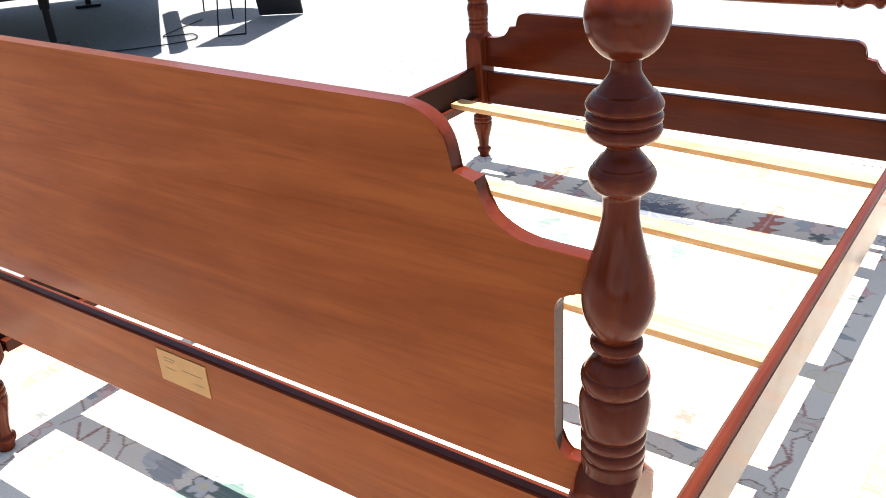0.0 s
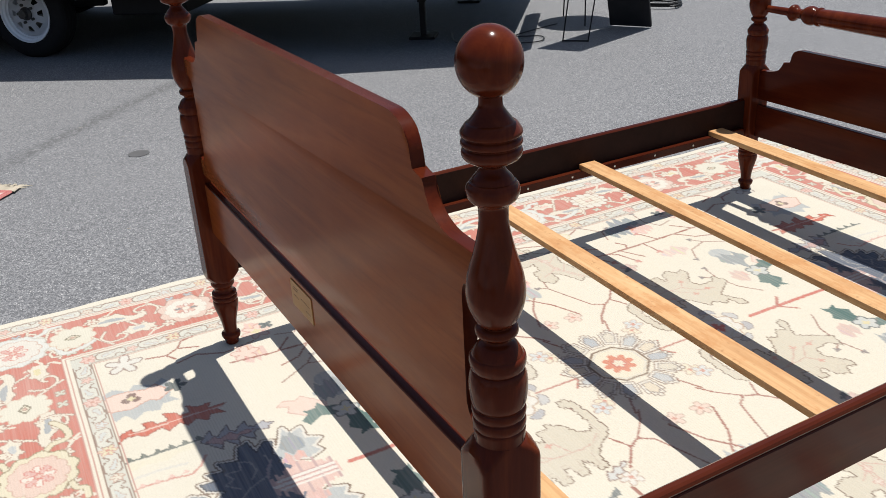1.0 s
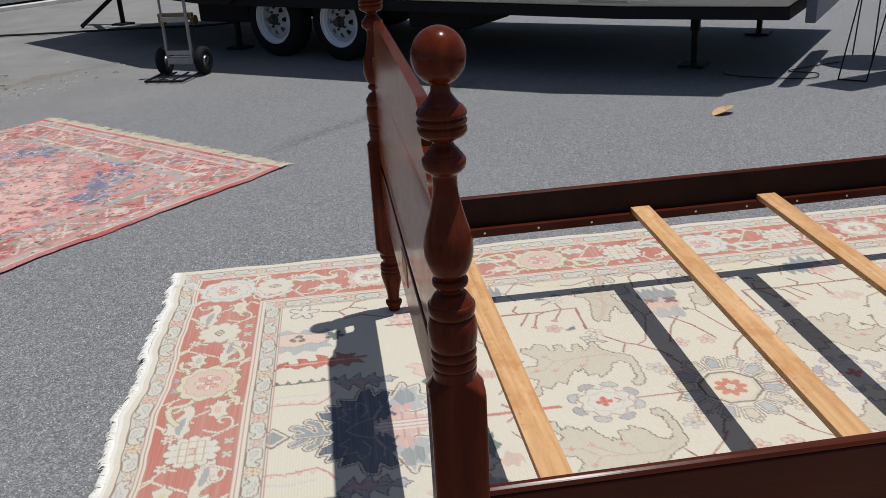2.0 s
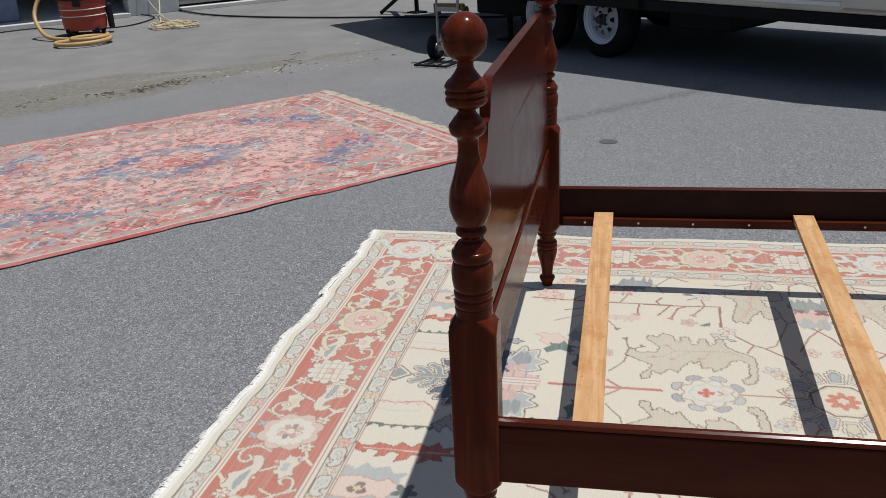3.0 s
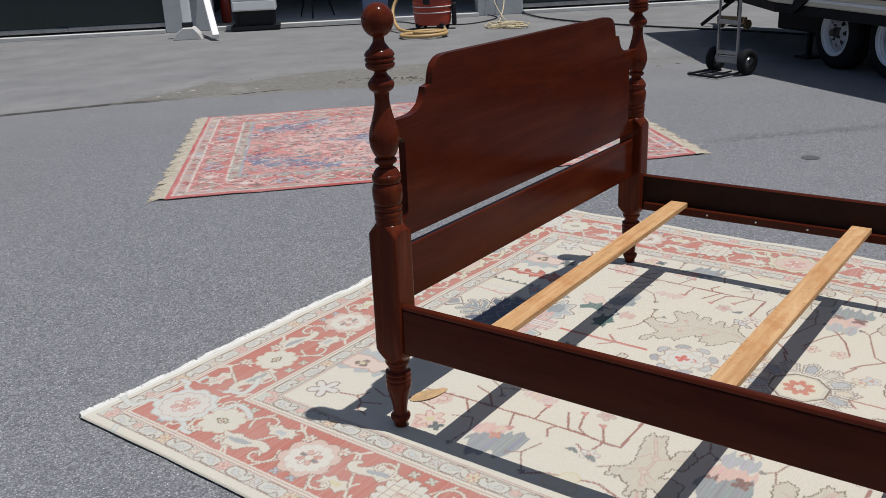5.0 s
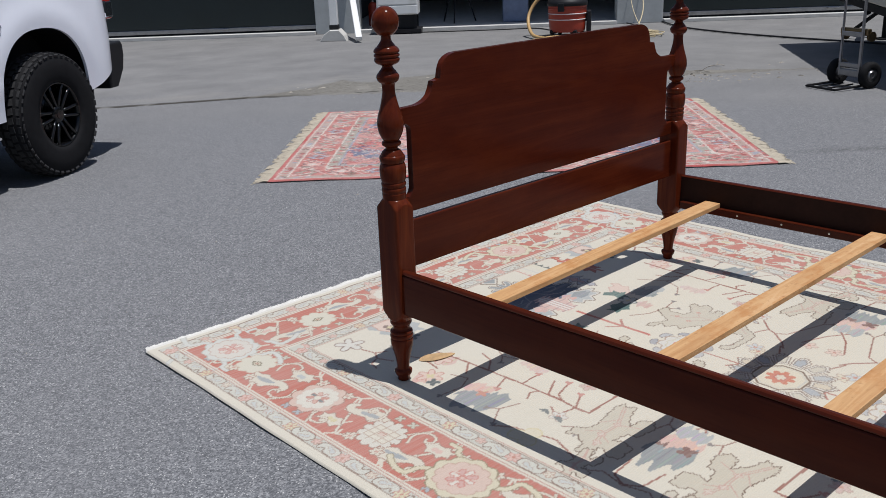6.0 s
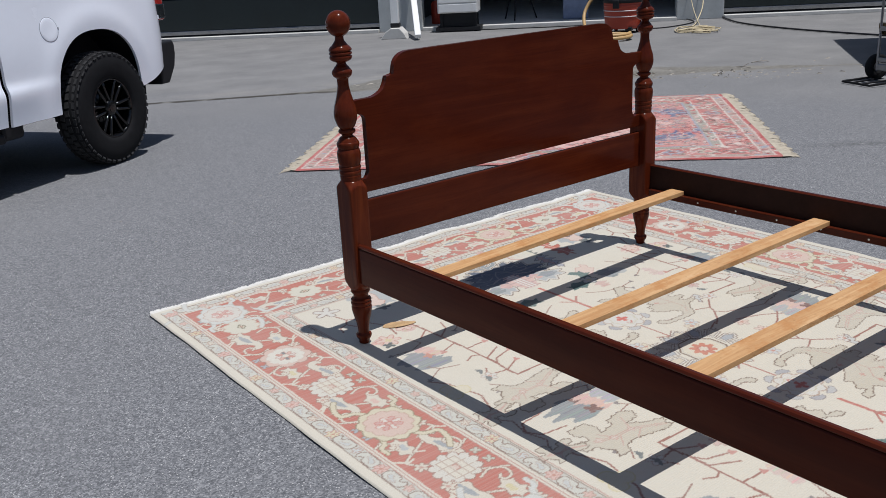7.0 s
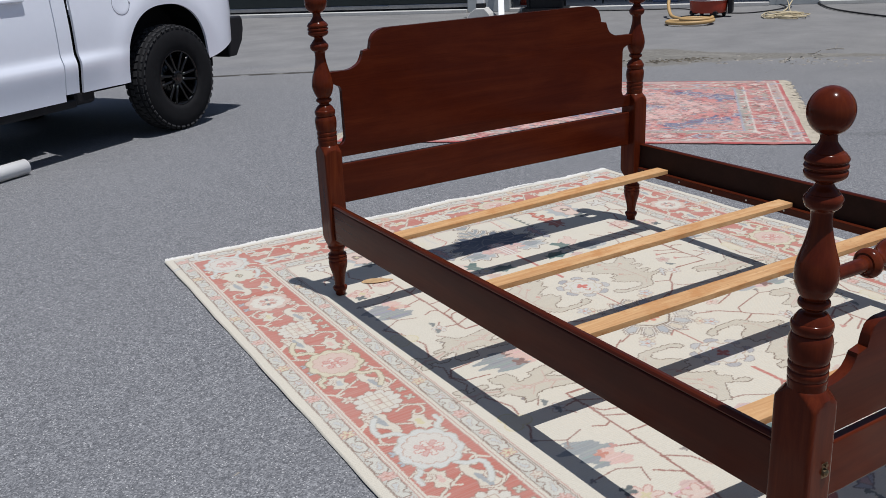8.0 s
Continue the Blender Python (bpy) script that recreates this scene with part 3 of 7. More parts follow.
        flower(s + h + 0.82 * h * f, mid + 0.098, 4, 0.007, 0.019, (0.42, 0.42, 0.34), 45, edge)
    for s, kind in kinds:
        at, a = to_rug(s, mid), aim(s)
        if kind in ("rosette", "bloom"):
            if kind == "bloom":
                drawn(L, placed(petals(8, 0.080, 0.096, 1.0, 140), at, a + 22), (0.500, 0.372, 0.305), edge, 0.0036)
            drawn(L, placed(petals(10, 0.062, 0.072, 0.5, 120), at, a), (0.530, 0.500, 0.425), (0.46, 0.36, 0.30), 0.0032)
            for k in range(8):
                t = radians(45 * k + a + 12)
                drawn(L, placed(petals(2, 0.005, 0.013, 1.0, 14), (at[0] + 0.026 * math.cos(t), at[1] + 0.026 * math.sin(t)), 45 * k + a), ((0.17, 0.18, 0.175), (0.50, 0.33, 0.27), (0.53, 0.48, 0.42), (0.45, 0.24, 0.19))[k % 4 if kind == "bloom" else 1 + k % 3], (0.38, 0.22, 0.18), 0.003)
            L.fill(placed(petals(4, 0.006, 0.012), at, a), CREAM)
        elif kind == "block":
            drawn(L, placed(petals(9, 0.060, 0.074, 0.7, 108), at, a + 10), (0.505, 0.475, 0.385), (0.44, 0.33, 0.25), 0.0036)
            diamond = [(-.024, 0), (0, -.016), (.024, 0), (0, .016)]
            drawn(L, [to_rug(s + x, mid + y) for x, y in diamond], (0.52, 0.47, 0.36), (0.15, 0.13, 0.085), 0.0055)
            drawn(L, [to_rug(s + 0.4 * x, mid + 0.4 * y) for x, y in diamond], (0.44, 0.28, 0.22), (0.25, 0.16, 0.11), 0.003)
        elif kind == "six":
            drawn(L, placed(petals(12, 0.064, 0.080, 0.6, 120), at, a), (0.510, 0.482, 0.412), edge, 0.0036)
            drawn(L, [to_rug(s + x, mid + y) for x, y in ((-.048, -.034), (.048, -.034), (.048, .034), (-.048, .034))], CREAM, (0.36, 0.27, 0.21), 0.0036)
            for q in (-1, 1):
                L.line([to_rug(s - 0.06, mid + 0.012 * q), to_rug(s + 0.06, mid + 0.012 * q)], 0.0034, (0.38, 0.29, 0.23))
                L.line([to_rug(s + 0.017 * q, mid - 0.05), to_rug(s + 0.017 * q, mid + 0.05)], 0.0034, (0.38, 0.29, 0.23))
            drawn(L, [to_rug(s + x, mid + y) for x, y in ((-.012, -.008), (.012, -.008), (.012, .008), (-.012, .008))], (0.50, 0.40, 0.33), (0.38, 0.20, 0.16), 0.003)
        else:
            ring, dark = ((0.500, 0.452, 0.325), (0.22, 0.175, 0.105)) if kind == "medallion" else ((0.480, 0.482, 0.440), (0.36, 0.34, 0.29))
            for q in (-1, 1):
                arm = [(0.085, 0.020), (0.125, 0.045), (0.140, 0.090), (0.195, 0.084), (0.235, 0.060)]
                pts = [(p.x, p.y) for p in glide([(*to_rug(s + q * x, mid + q * y), 0) for x, y in arm], 5)]
                L.line(pts, 0.022, dark)
                L.line(pts, 0.0160, ring)
                spur = [(0.060, -0.070), (0.100, -0.082), (0.112, -0.102), (0.150, -0.104)]
                pts = [(p.x, p.y) for p in glide([(*to_rug(s + q * x, mid + q * y), 0) for x, y in spur], 5)]
                L.line(pts, 0.019, dark)
                L.line(pts, 0.0135, ring)
            drawn(L, placed([(1.10 * x, y) for x, y in petals(10, 0.090, 0.102, 1.2, 140)], at, a + 8), ring, dark, 0.0044)
            drawn(L, placed([(1.10 * x, y) for x, y in petals(11, 0.068, 0.078, 0.6, 132)], at, a), (0.505, 0.378, 0.312) if kind == "medallion" else (0.505, 0.475, 0.415), (0.40, 0.27, 0.21), 0.0034)
            for k in range(8):
                t = radians(45 * k + a)
                drawn(L, placed(petals(2, 0.006, 0.017, 1.0, 16), (at[0] + 0.030 * math.cos(t), at[1] + 0.026 * math.sin(t)), 45 * k + a), ((0.535, 0.49, 0.42), (0.475, 0.30, 0.26))[k % 2], (0.43, 0.17, 0.14), 0.0032)
            drawn(L, placed(petals(6, 0.007, 0.012), at), (0.50, 0.36, 0.30), (0.42, 0.15, 0.12), 0.003)


HOOKED = [(-.22, -.015), (-.20, .035), (-.175, .005), (-.12, .01), (-.11, .045), (-.135, .08), (-.152, .105), (-.145, .13), (-.117, .118), (-.098, .15), (-.063, .13),
          (-.057, .092), (-.042, .092), (-.041, .128), (-.011, .127), (-.007, .078), (.012, .078), (.018, .122), (.041, .121), (.051, .073), (.07, .092), (.071, .124),
          (.097, .124), (.103, .075), (.134, .04), (.167, .022), (.187, 0), (.188, -.072), (.181, -.142), (.165, -.169), (.138, -.168), (.136, -.144), (.16, -.124),
          (.16, -.081), (.162, -.042), (.141, -.016), (.112, -.029), (.095, -.069), (.054, -.103)]
HOOKED_LOW = [(.05, -.079), (.019, -.084), (.016, -.037), (-.005, -.055), (-.009, -.037), (-.039, -.082), (-.054, -.118), (-.077, -.099), (-.107, -.134), (-.132, -.115),
              (-.137, -.16), (-.163, -.17), (-.169, -.142), (-.149, -.115), (-.132, -.08), (-.156, -.061), (-.185, -.041)]
OAK = [(0.123, 0.123), (0.052, 0.122), (0.038, 0.08), (0.051, 0.05), (-0.008, 0.062), (-0.01, 0.09), (-0.081, 0.103), (-0.119, 0.077), (-0.1, 0.044), (-0.047, 0.038), (-0.093, 0.006), (-0.156, -0.013), (-0.136, -0.039), (-0.152, -0.054), (-0.118, -0.064), (-0.082, -0.057), (-0.032, -0.048), (0.007, -0.038), (0.049, -0.05), (0.062, -0.077), (0.113, -0.077), (0.093, -0.044), (0.111, -0.027), (0.125, 0.001), (0.165, 0.001), (0.172, 0.034), (0.157, 0.059), (0.112, 0.042), (0.105, 0.061), (0.13, 0.087)]


def frilled(pts, size=0.0032):
    """An outline whose longer edges are nicked into small teeth."""
    out = []
    for (x0, y0), (x1, y1) in zip(pts, pts[1:] + pts[:1]):
        d = math.hypot(x1 - x0, y1 - y0)
        out.append((x0, y0))
        if d > 0.026:
            nx, ny = -(y1 - y0) / d * size, (x1 - x0) / d * size
            out += [(x0 + 0.36 * (x1 - x0) + nx, y0 + 0.36 * (y1 - y0) + ny), (x0 + 0.52 * (x1 - x0) - nx, y0 + 0.52 * (y1 - y0) - ny), (x0 + 0.68 * (x1 - x0) + 0.6 * nx, y0 + 0.68 * (y1 - y0) + 0.6 * ny)]
    return out


def stroke(L, place, pts, colour, width=0.0052):
    L.line([place(x, y) for x, y in pts], width, colour)


def hooked_leaf(L, place):
    """The big pale jagged leaf whose end curls back in a hook."""
    drawn(L, frilled([place(x, y) for x, y in HOOKED + HOOKED_LOW]), LEAF_GREY, BROWN, 0.0036)
    inner = [place(0.86 * x, 0.84 * y) for x, y in HOOKED[4:28]]
    L.line(inner, 0.0030, (0.40, 0.345, 0.28))
    vein = (0.41, 0.29, 0.24)
    for pts in ([(-.15, -.03), (-.10, -.02), (-.06, .025), (.0, .03), (.08, .035), (.11, .03)], [(-.06, .025), (-.085, .06)], [(0, .03), (-.04, .0), (-.07, -.03)], [(.05, .033), (.03, -.02), (.01, -.025)], [(.12, .025), (.15, .0)]):
        stroke(L, place, pts, vein, 0.0040)
    for x, y in ((-.125, -.022), (-.085, .06), (-.07, -.032), (.015, -.02)):
        L.fill(placed(petals(4, 0.004, 0.012, 1, 16), place(x, y)), (0.44, 0.25, 0.20))


def oak_leaf(L, place, size=1.0):
    """The pale lobed leaf beside the crooked branch, with a double pink vein and small diamonds on it."""
    drawn(L, frilled([place(x * size, y * size) for x, y in OAK], 0.0032 * size), LEAF_GREY, BROWN, 0.0036)
    vein = (0.43, 0.29, 0.24)
    for pts in ([(.11, .03), (.045, .01), (-.03, .012), (-.13, -.035)], [(.112, .022), (.045, .001), (-.03, .003), (-.13, -.044)], [(.045, .005), (.07, .05)], [(-.03, .008), (-.06, .075)], [(.02, .004), (.06, -.045)], [(-.06, -.006), (-.01, -.04)]):
        stroke(L, place, [(x * size, y * size) for x, y in pts], vein, 0.0036)
    for x, y in ((.045, .005), (-.03, .008), (.09, .024)):
        drawn(L, placed(petals(4, 0.005 * size, 0.014 * size, 1, 16), place(x * size, y * size)), (0.50, 0.43, 0.36), vein, 0.003)


def hatched(L, at, half_u, half_v, colour, seed, bias=0.0, rim=None):
    """A bloom of ragged weft rows: every row ends where the weaver chose."""
    r = random.Random(seed)
    step = 0.0108
    n = int(2 * half_v / step)
    left, right = [], []
    for k in range(n + 1):
        v = -half_v + k * step
        w = half_u * math.sqrt(max(0.03, 1 - (v / half_v) ** 2))
        left.append((at[0] - w * r.uniform(0.45, 1.4) + bias * v, at[1] + v))
        right.append((at[0] + w * r.uniform(0.45, 1.4) + bias * v, at[1] + v))
    for row in (left, right):
        for k in range(1, len(row), 2):
            row[k] = (row[k][0] * 0.45 + at[0] * 0.55, row[k][1]) if r.random() < 0.4 else row[k]
    pts = left + right[::-1]
    L.fill(pts, colour)
    if rim is not None:
        L.line(pts, 0.005, rim, True)
    # uneven dye from row to row
    for k in range(1, n, 2):
        (x0, y0), (x1, y1) = left[k], right[k]
        m = tuple(c * r.uniform(0.8, 1.22) for c in colour)
        L.line([(x0 + (x1 - x0) * 0.15, y0), (x0 + (x1 - x0) * 0.85, y1)], 0.0055, m)


def flame_leaf(length, width, bend, lobes, back=0.5, root=0.25):
    """Half-side lobes that sweep towards the tip, along a bent spine."""
    sides = ([], [])
    for k in range(lobes):
        for t, w in ((k / lobes, root), ((k + 0.25) / lobes, 0.55), ((k + 0.5 + back * 0.5) / lobes, 1.0), ((k + 0.62 + back * 0.3) / lobes, 0.5)):
            env = width * (0.45 + 0.55 * math.sin(math.pi * min(1.0, t * 0.8 + 0.2)))
            if k == lobes - 1:
                env *= 0.7
            y = bend * length * math.sin(2.2 * t)
            for sd, sgn, lag in ((sides[0], 1, 0.0), (sides[1], -1, 0.35 / lobes)):
                sd.append((length * min(1.0, t + lag * (1 - t)), y + sgn * env * w))
    tip = (length * 1.04, bend * length * math.sin(2.25))
    return sides[0] + [tip] + sides[1][::-1]


FLAME = [(0, -.022), (.012, .014), (.040, .024), (.045, .006), (.080, .010), (.072, .036), (.100, .030), (.108, .012), (.140, .016), (.132, .050), (.165, .036), (.172, .018),
         (.200, .020), (.198, .052), (.225, .032), (.262, .036), (.250, .014), (.300, .012), (.270, -.002), (.287, -.026), (.250, -.015), (.235, -.038), (.210, -.016), (.182, -.032),
         (.165, -.010), (.132, -.030), (.115, -.008), (.070, -.022), (.050, -.007), (.020, -.006)]
FAN_SIDE = [(0, .615), (.03, .60), (.05, .625), (.075, .585), (.105, .575), (.10, .615), (.135, .60), (.125, .645), (.165, .635), (.15, .685), (.205, .70), (.215, .725),
            (.16, .735), (.195, .765), (.185, .785), (.13, .77), (.115, .80), (.09, .775), (.06, .80), (0, .80)]
FAN_PETAL = [(.10, .79), (.13, .775), (.16, .80), (.225, .825), (.19, .835), (.205, .87), (.155, .865), (.135, .90), (.11, .87), (.085, .885), (.07, .85)]


def half_field(L, end):
    """What lies between one end of the rug and its middle; end -1 mirrors it."""
    cu, cv = 1.355, 1.775

    def at(u, v):
        return (u, v) if end > 0 else (u, 2 * cv - v)

    slate, pale_slate = (0.205, 0.225, 0.228), (0.325, 0.34, 0.33)
    dark = (0.085, 0.10, 0.10)
    for sgn in (-1, 1):
        def p(du, v):
            return at(cu + sgn * du, v)

        def near(du, v):
            return lambda x, y: p(du + y, v + x)

        def wide_(du, v):
            return lambda x, y: p(du + x, v + y)

        seed = 11 * (sgn + 2) + 5 * end
        # half of the navy fan, its slate petals and the little fork at its foot
        for rim, width in ((BROWN, 0.024), ((0.50, 0.47, 0.41), 0.015)):
            L.line([p(*q) for q in FAN_SIDE[1:-2]], width, rim)
            L.line([p(*q) for q in FAN_PETAL], width, rim, True)
        L.fill([p(*q) for q in FAN_SIDE], (0.062, 0.082, 0.12))
        L.line([p(*q) for q in FAN_SIDE[1:-2]], 0.005, (0.03, 0.035, 0.05))
        L.fill([p(*q) for q in FAN_PETAL], pale_slate)
        hatched(L, p(0.145, 0.83), 0.05, 0.035, slate, seed + 1)
        L.line([p(0.04, 0.66), p(0.07, 0.63), p(0.085, 0.655), p(0.115, 0.64), p(0.11, 0.68), p(0.145, 0.685), p(0.13, 0.71), p(0.09, 0.715), p(0.06, 0.695)], 0.005, (0.20, 0.20, 0.205))
        L.line([p(0.0, 0.65), p(0.03, 0.68), p(0.055, 0.735), p(0.10, 0.755), p(0.14, 0.75)], 0.005, (0.20, 0.20, 0.205))
        L.line([p(0.04, 0.73), p(0.08, 0.74), p(0.11, 0.76)], 0.006, (0.24, 0.20, 0.21))
        for rim, width in ((BROWN, 0.034), ((0.50, 0.47, 0.41), 0.026), (slate, 0.017)):
            L.line([p(0, 0.555), p(0.03, 0.53), p(0.042, 0.505)], width, rim)
            L.line([p(0, 0.585), p(0.05, 0.57), p(0.066, 0.545)], width, rim)
            L.line([p(0, 0.515), p(0, 0.60)], width, rim)
        # ranks of long leaves beside the fan
        L.fill([p(*q) for q in ((.70, .415), (.66, .43), (.675, .46), (.645, .50), (.67, .52), (.64, .57), (.665, .60), (.62, .62), (.55, .60), (.52, .62), (.525, .575), (.495, .56), (.51, .52), (.485, .49), (.52, .47), (.50, .44), (.545, .435))], pale_slate)
        drawn(L, [p(*q) for q in ((.61, .405), (.64, .44), (.645, .49), (.625, .545), (.64, .575), (.60, .60), (.595, .635), (.575, .60), (.55, .57), (.565, .545), (.545, .49), (.555, .44))], BLUSH, (0.40, 0.22, 0.17), 0.004)
        L.fill(placed(petals(3, 0.012, 0.030), p(0.60, 0.50), 10), (0.16, 0.10, 0.085))
        L.fill(placed(petals(4, 0.006, 0.014), p(0.60, 0.50), 10), OCHRE)
        L.fill(placed(petals(5, 0.016, 0.036), p(0.60, 0.625), 30), dark)
        drawn(L, [p(0.415 + 1.15 * y, 0.43 + x) for x, y in FLAME], (0.40, 0.098, 0.062), (0.24, 0.07, 0.05), 0.0038)
        L.line([p(0.42, 0.46), p(0.418, 0.54), p(0.422, 0.63), p(0.418, 0.715)], 0.0055, (0.52, 0.36, 0.29))
        L.line([p(0.295, 0.415), p(0.298, 0.53), p(0.295, 0.64)], 0.008, (0.10, 0.115, 0.10))
        for k in range(6):
            L.fill([p(0.296, 0.43 + 0.036 * k), p(0.318, 0.44 + 0.036 * k), p(0.298, 0.455 + 0.036 * k)], (0.10, 0.115, 0.10))
        L.fill([p(0.285, 0.43), p(0.29, 0.63), p(0.262, 0.61), p(0.268, 0.56), p(0.25, 0.53), p(0.262, 0.48), p(0.25, 0.44)], (0.53, 0.49, 0.38))
        drawn(L, [p(0.27 + y, 0.62 + x) for x, y in flame_leaf(0.19, 0.055, -0.02, 4, 0.4)], (0.30, 0.30, 0.31), (0.13, 0.10, 0.10), 0.004)
        drawn(L, [p(0.265 + y, 0.63 + x) for x, y in flame_leaf(0.13, 0.024, -0.02, 3, 0.4)], (0.40, 0.25, 0.23), (0.20, 0.12, 0.12), 0.003)
        L.line([p(0.17, 0.42), p(0.175, 0.48), p(0.168, 0.53), p(0.16, 0.57), p(0.185, 0.60), p(0.22, 0.62)], 0.007, ROSE)
        for k in range(4):
            L.fill([p(0.172, 0.44 + 0.036 * k), p(0.190, 0.452 + 0.036 * k), p(0.172, 0.462 + 0.036 * k)], PINK)
        L.line([p(0.215, 0.42), p(0.222, 0.50), p(0.212, 0.57)], 0.010, (0.47, 0.45, 0.40))
        # star, bent twig and rosy flower in the corner
        drawn(L, placed(petals(5, 0.020, 0.058, 1.1, 40), p(0.805, 0.515), 12), PALE, SEPIA, 0.005)
        for pts in ([(.80, .58), (.785, .64), (.81, .68), (.785, .74)], [(.81, .68), (.85, .70), (.86, .74)], [(.785, .64), (.75, .66)], [(.72, .66), (.74, .72), (.70, .80), (.72, .90)]):
            stroke(L, p, pts, BARK, 0.0075)
        hatched(L, p(0.80, 0.92), 0.05, 0.035, PINK, seed + 2)
        drawn(L, placed(petals(6, 0.018, 0.05, 1.0, 40), p(0.775, 0.925), 20), BLUSH, (0.42, 0.22, 0.18), 0.004)
        L.fill(placed(petals(4, 0.010, 0.026, 1.0), p(0.80, 0.965), 50), dark)
        L.fill(placed(petals(4, 0.008, 0.018, 1.0), p(0.775, 0.925), 0), OCHRE)
        hatched(L, p(0.655, 0.87), 0.06, 0.05, (0.50, 0.36, 0.31), seed + 3)
        drawn(L, placed(petals(5, 0.02, 0.045, 0.9, 40), p(0.66, 0.855), 8), BLUSH, (0.42, 0.22, 0.18), 0.004)
        # dark crosses with pink flags and slate blooms
        L.fill(placed(petals(2, 0.02, 0.07, 1.0, 20), p(0.36, 1.02), 0), pale_slate)
        hatched(L, p(0.335, 1.01), 0.062, 0.055, slate, seed + 4)
        drawn(L, [p(*q) for q in ((.235, .955), (.25, .90), (.285, .865), (.31, .875), (.325, .845), (.345, .87), (.33, .90), (.345, .92), (.31, .95), (.28, .975))], BLUSH, (0.45, 0.30, 0.25), 0.004)
        L.fill([p(*q) for q in ((.205, .985), (.225, .94), (.20, .90), (.225, .885), (.25, .91), (.27, .90), (.265, .935), (.29, .95), (.26, .965), (.255, .99))], (0.06, 0.115, 0.105))
        L.fill([p(*q) for q in ((.215, .995), (.17, 1.0), (.135, .985), (.11, 1.01), (.085, 1.0), (.10, 1.03), (.085, 1.055), (.125, 1.05), (.15, 1.07), (.18, 1.045), (.22, 1.04))], (0.06, 0.115, 0.105))
        hatched(L, p(0.225, 1.085), 0.04, 0.035, (0.47, 0.35, 0.30), seed + 5)
        drawn(L, placed(petals(5, 0.024, 0.04, 0.9, 40), p(0.22, 1.01), 20), (0.40, 0.41, 0.38), dark, 0.005)
        L.fill(placed(petals(4, 0.006, 0.014), p(0.22, 1.01), 0), OCHRE)
        # slate and pink bloom beside the crooked branch
        hatched(L, p(0.775, 1.16), 0.075, 0.085, slate, seed + 6, 0.3)
        hatched(L, p(0.72, 1.11), 0.045, 0.05, PINK, seed + 7, 0.2)
        L.fill(placed(petals(4, 0.008, 0.022, 1.0), p(0.745, 1.14), 20), (0.42, 0.17, 0.12))
        hatched(L, p(0.49, 1.14), 0.035, 0.06, (0.50, 0.39, 0.34), seed + 8)
        # crooked branch with side twigs
        branch = [(.63, .80), (.617, .92), (.61, 1.12), (.608, 1.20), (.606, 1.36), (.614, 1.42), (.612, 1.47), (.45, 1.465)]
        stroke(L, p, branch, BARK, 0.0085)
        for pts in ([(.61, 1.12), (.69, 1.15)], [(.606, 1.265), (.635, 1.25), (.67, 1.27)], [(.61, 1.19), (.52, 1.185)], [(.605, 1.30), (.52, 1.256)], [(.606, 1.36), (.583, 1.325), (.50, 1.30)],
                    [(.612, 1.42), (.675, 1.407)], [(.614, 1.42), (.534, 1.377)], [(.62, .95), (.68, 1.0)], [(.612, 1.04), (.55, .99), (.53, .93)], [(.66, 1.36), (.70, 1.42)]):
            stroke(L, p, pts, BARK, 0.0068)
        for du, v in ((.69, 1.155), (.52, 1.185), (.50, 1.30), (.534, 1.377)):
            L.fill(placed(petals(3, 0.006, 0.015, 1, 16), p(du, v), 30), ROSE)
        stroke(L, p, [(.39, 1.505), (.325, 1.56), (.306, 1.595), (.25, 1.65), (.21, 1.675)], BARK, 0.007)
        stroke(L, p, [(.306, 1.595), (.33, 1.63), (.42, 1.66)], BARK, 0.0062)
        stroke(L, p, [(.325, 1.56), (.27, 1.535)], BARK, 0.0062)
        stroke(L, p, [(.87, 1.30), (.83, 1.36), (.80, 1.50), (.84, 1.60)], BARK, 0.0068)
        stroke(L, p, [(.22, 1.66), (.13, 1.70)], BARK, 0.0062)
        # thin twigs with dark buds between the larger motifs
        for pts in ([(.10, 1.105), (.17, 1.15), (.25, 1.165), (.33, 1.15)], [(.25, 1.165), (.28, 1.205)], [(.71, 1.275), (.78, 1.25), (.86, 1.30)], [(.78, 1.25), (.80, 1.215)],
                    [(.42, 1.66), (.50, 1.685), (.57, 1.665)], [(.50, 1.685), (.52, 1.715)], [(.44, .90), (.50, 1.00), (.47, 1.08), (.40, 1.12)], [(.50, 1.00), (.54, 1.03)],
                    [(.72, .97), (.70, 1.03), (.76, 1.06), (.85, 1.05)], [(.10, 1.52), (.16, 1.55), (.22, 1.53)], [(.73, 1.46), (.70, 1.50), (.74, 1.52)], [(.86, 1.78), (.84, 1.70), (.87, 1.66)]):
            stroke(L, p, pts, (0.235, 0.125, 0.098), 0.0050)
            L.fill(placed(petals(3, 0.004, 0.013, 1, 16), p(*pts[-1]), 400 * pts[0][0]), (0.19, 0.165, 0.155))
        # small blossoms
        for du, v, tint, turn in ((.475, 1.36, (0.46, 0.34, 0.30), 20), (.42, 1.485, PALE, 60), (.13, 1.625, (0.52, 0.475, 0.36), 10), (.155, 1.60, GREY, 40), (.69, 1.415, PALE, 0), (.29, 1.73, BLUSH, 15)):
            drawn(L, placed(petals(5, 0.013, 0.031, 0.9, 40), p(du, v), turn), tint, (0.36, 0.27, 0.22), 0.0034)
            L.fill(placed(petals(4, 0.004, 0.009), p(du, v), turn), (0.42, 0.22, 0.17))
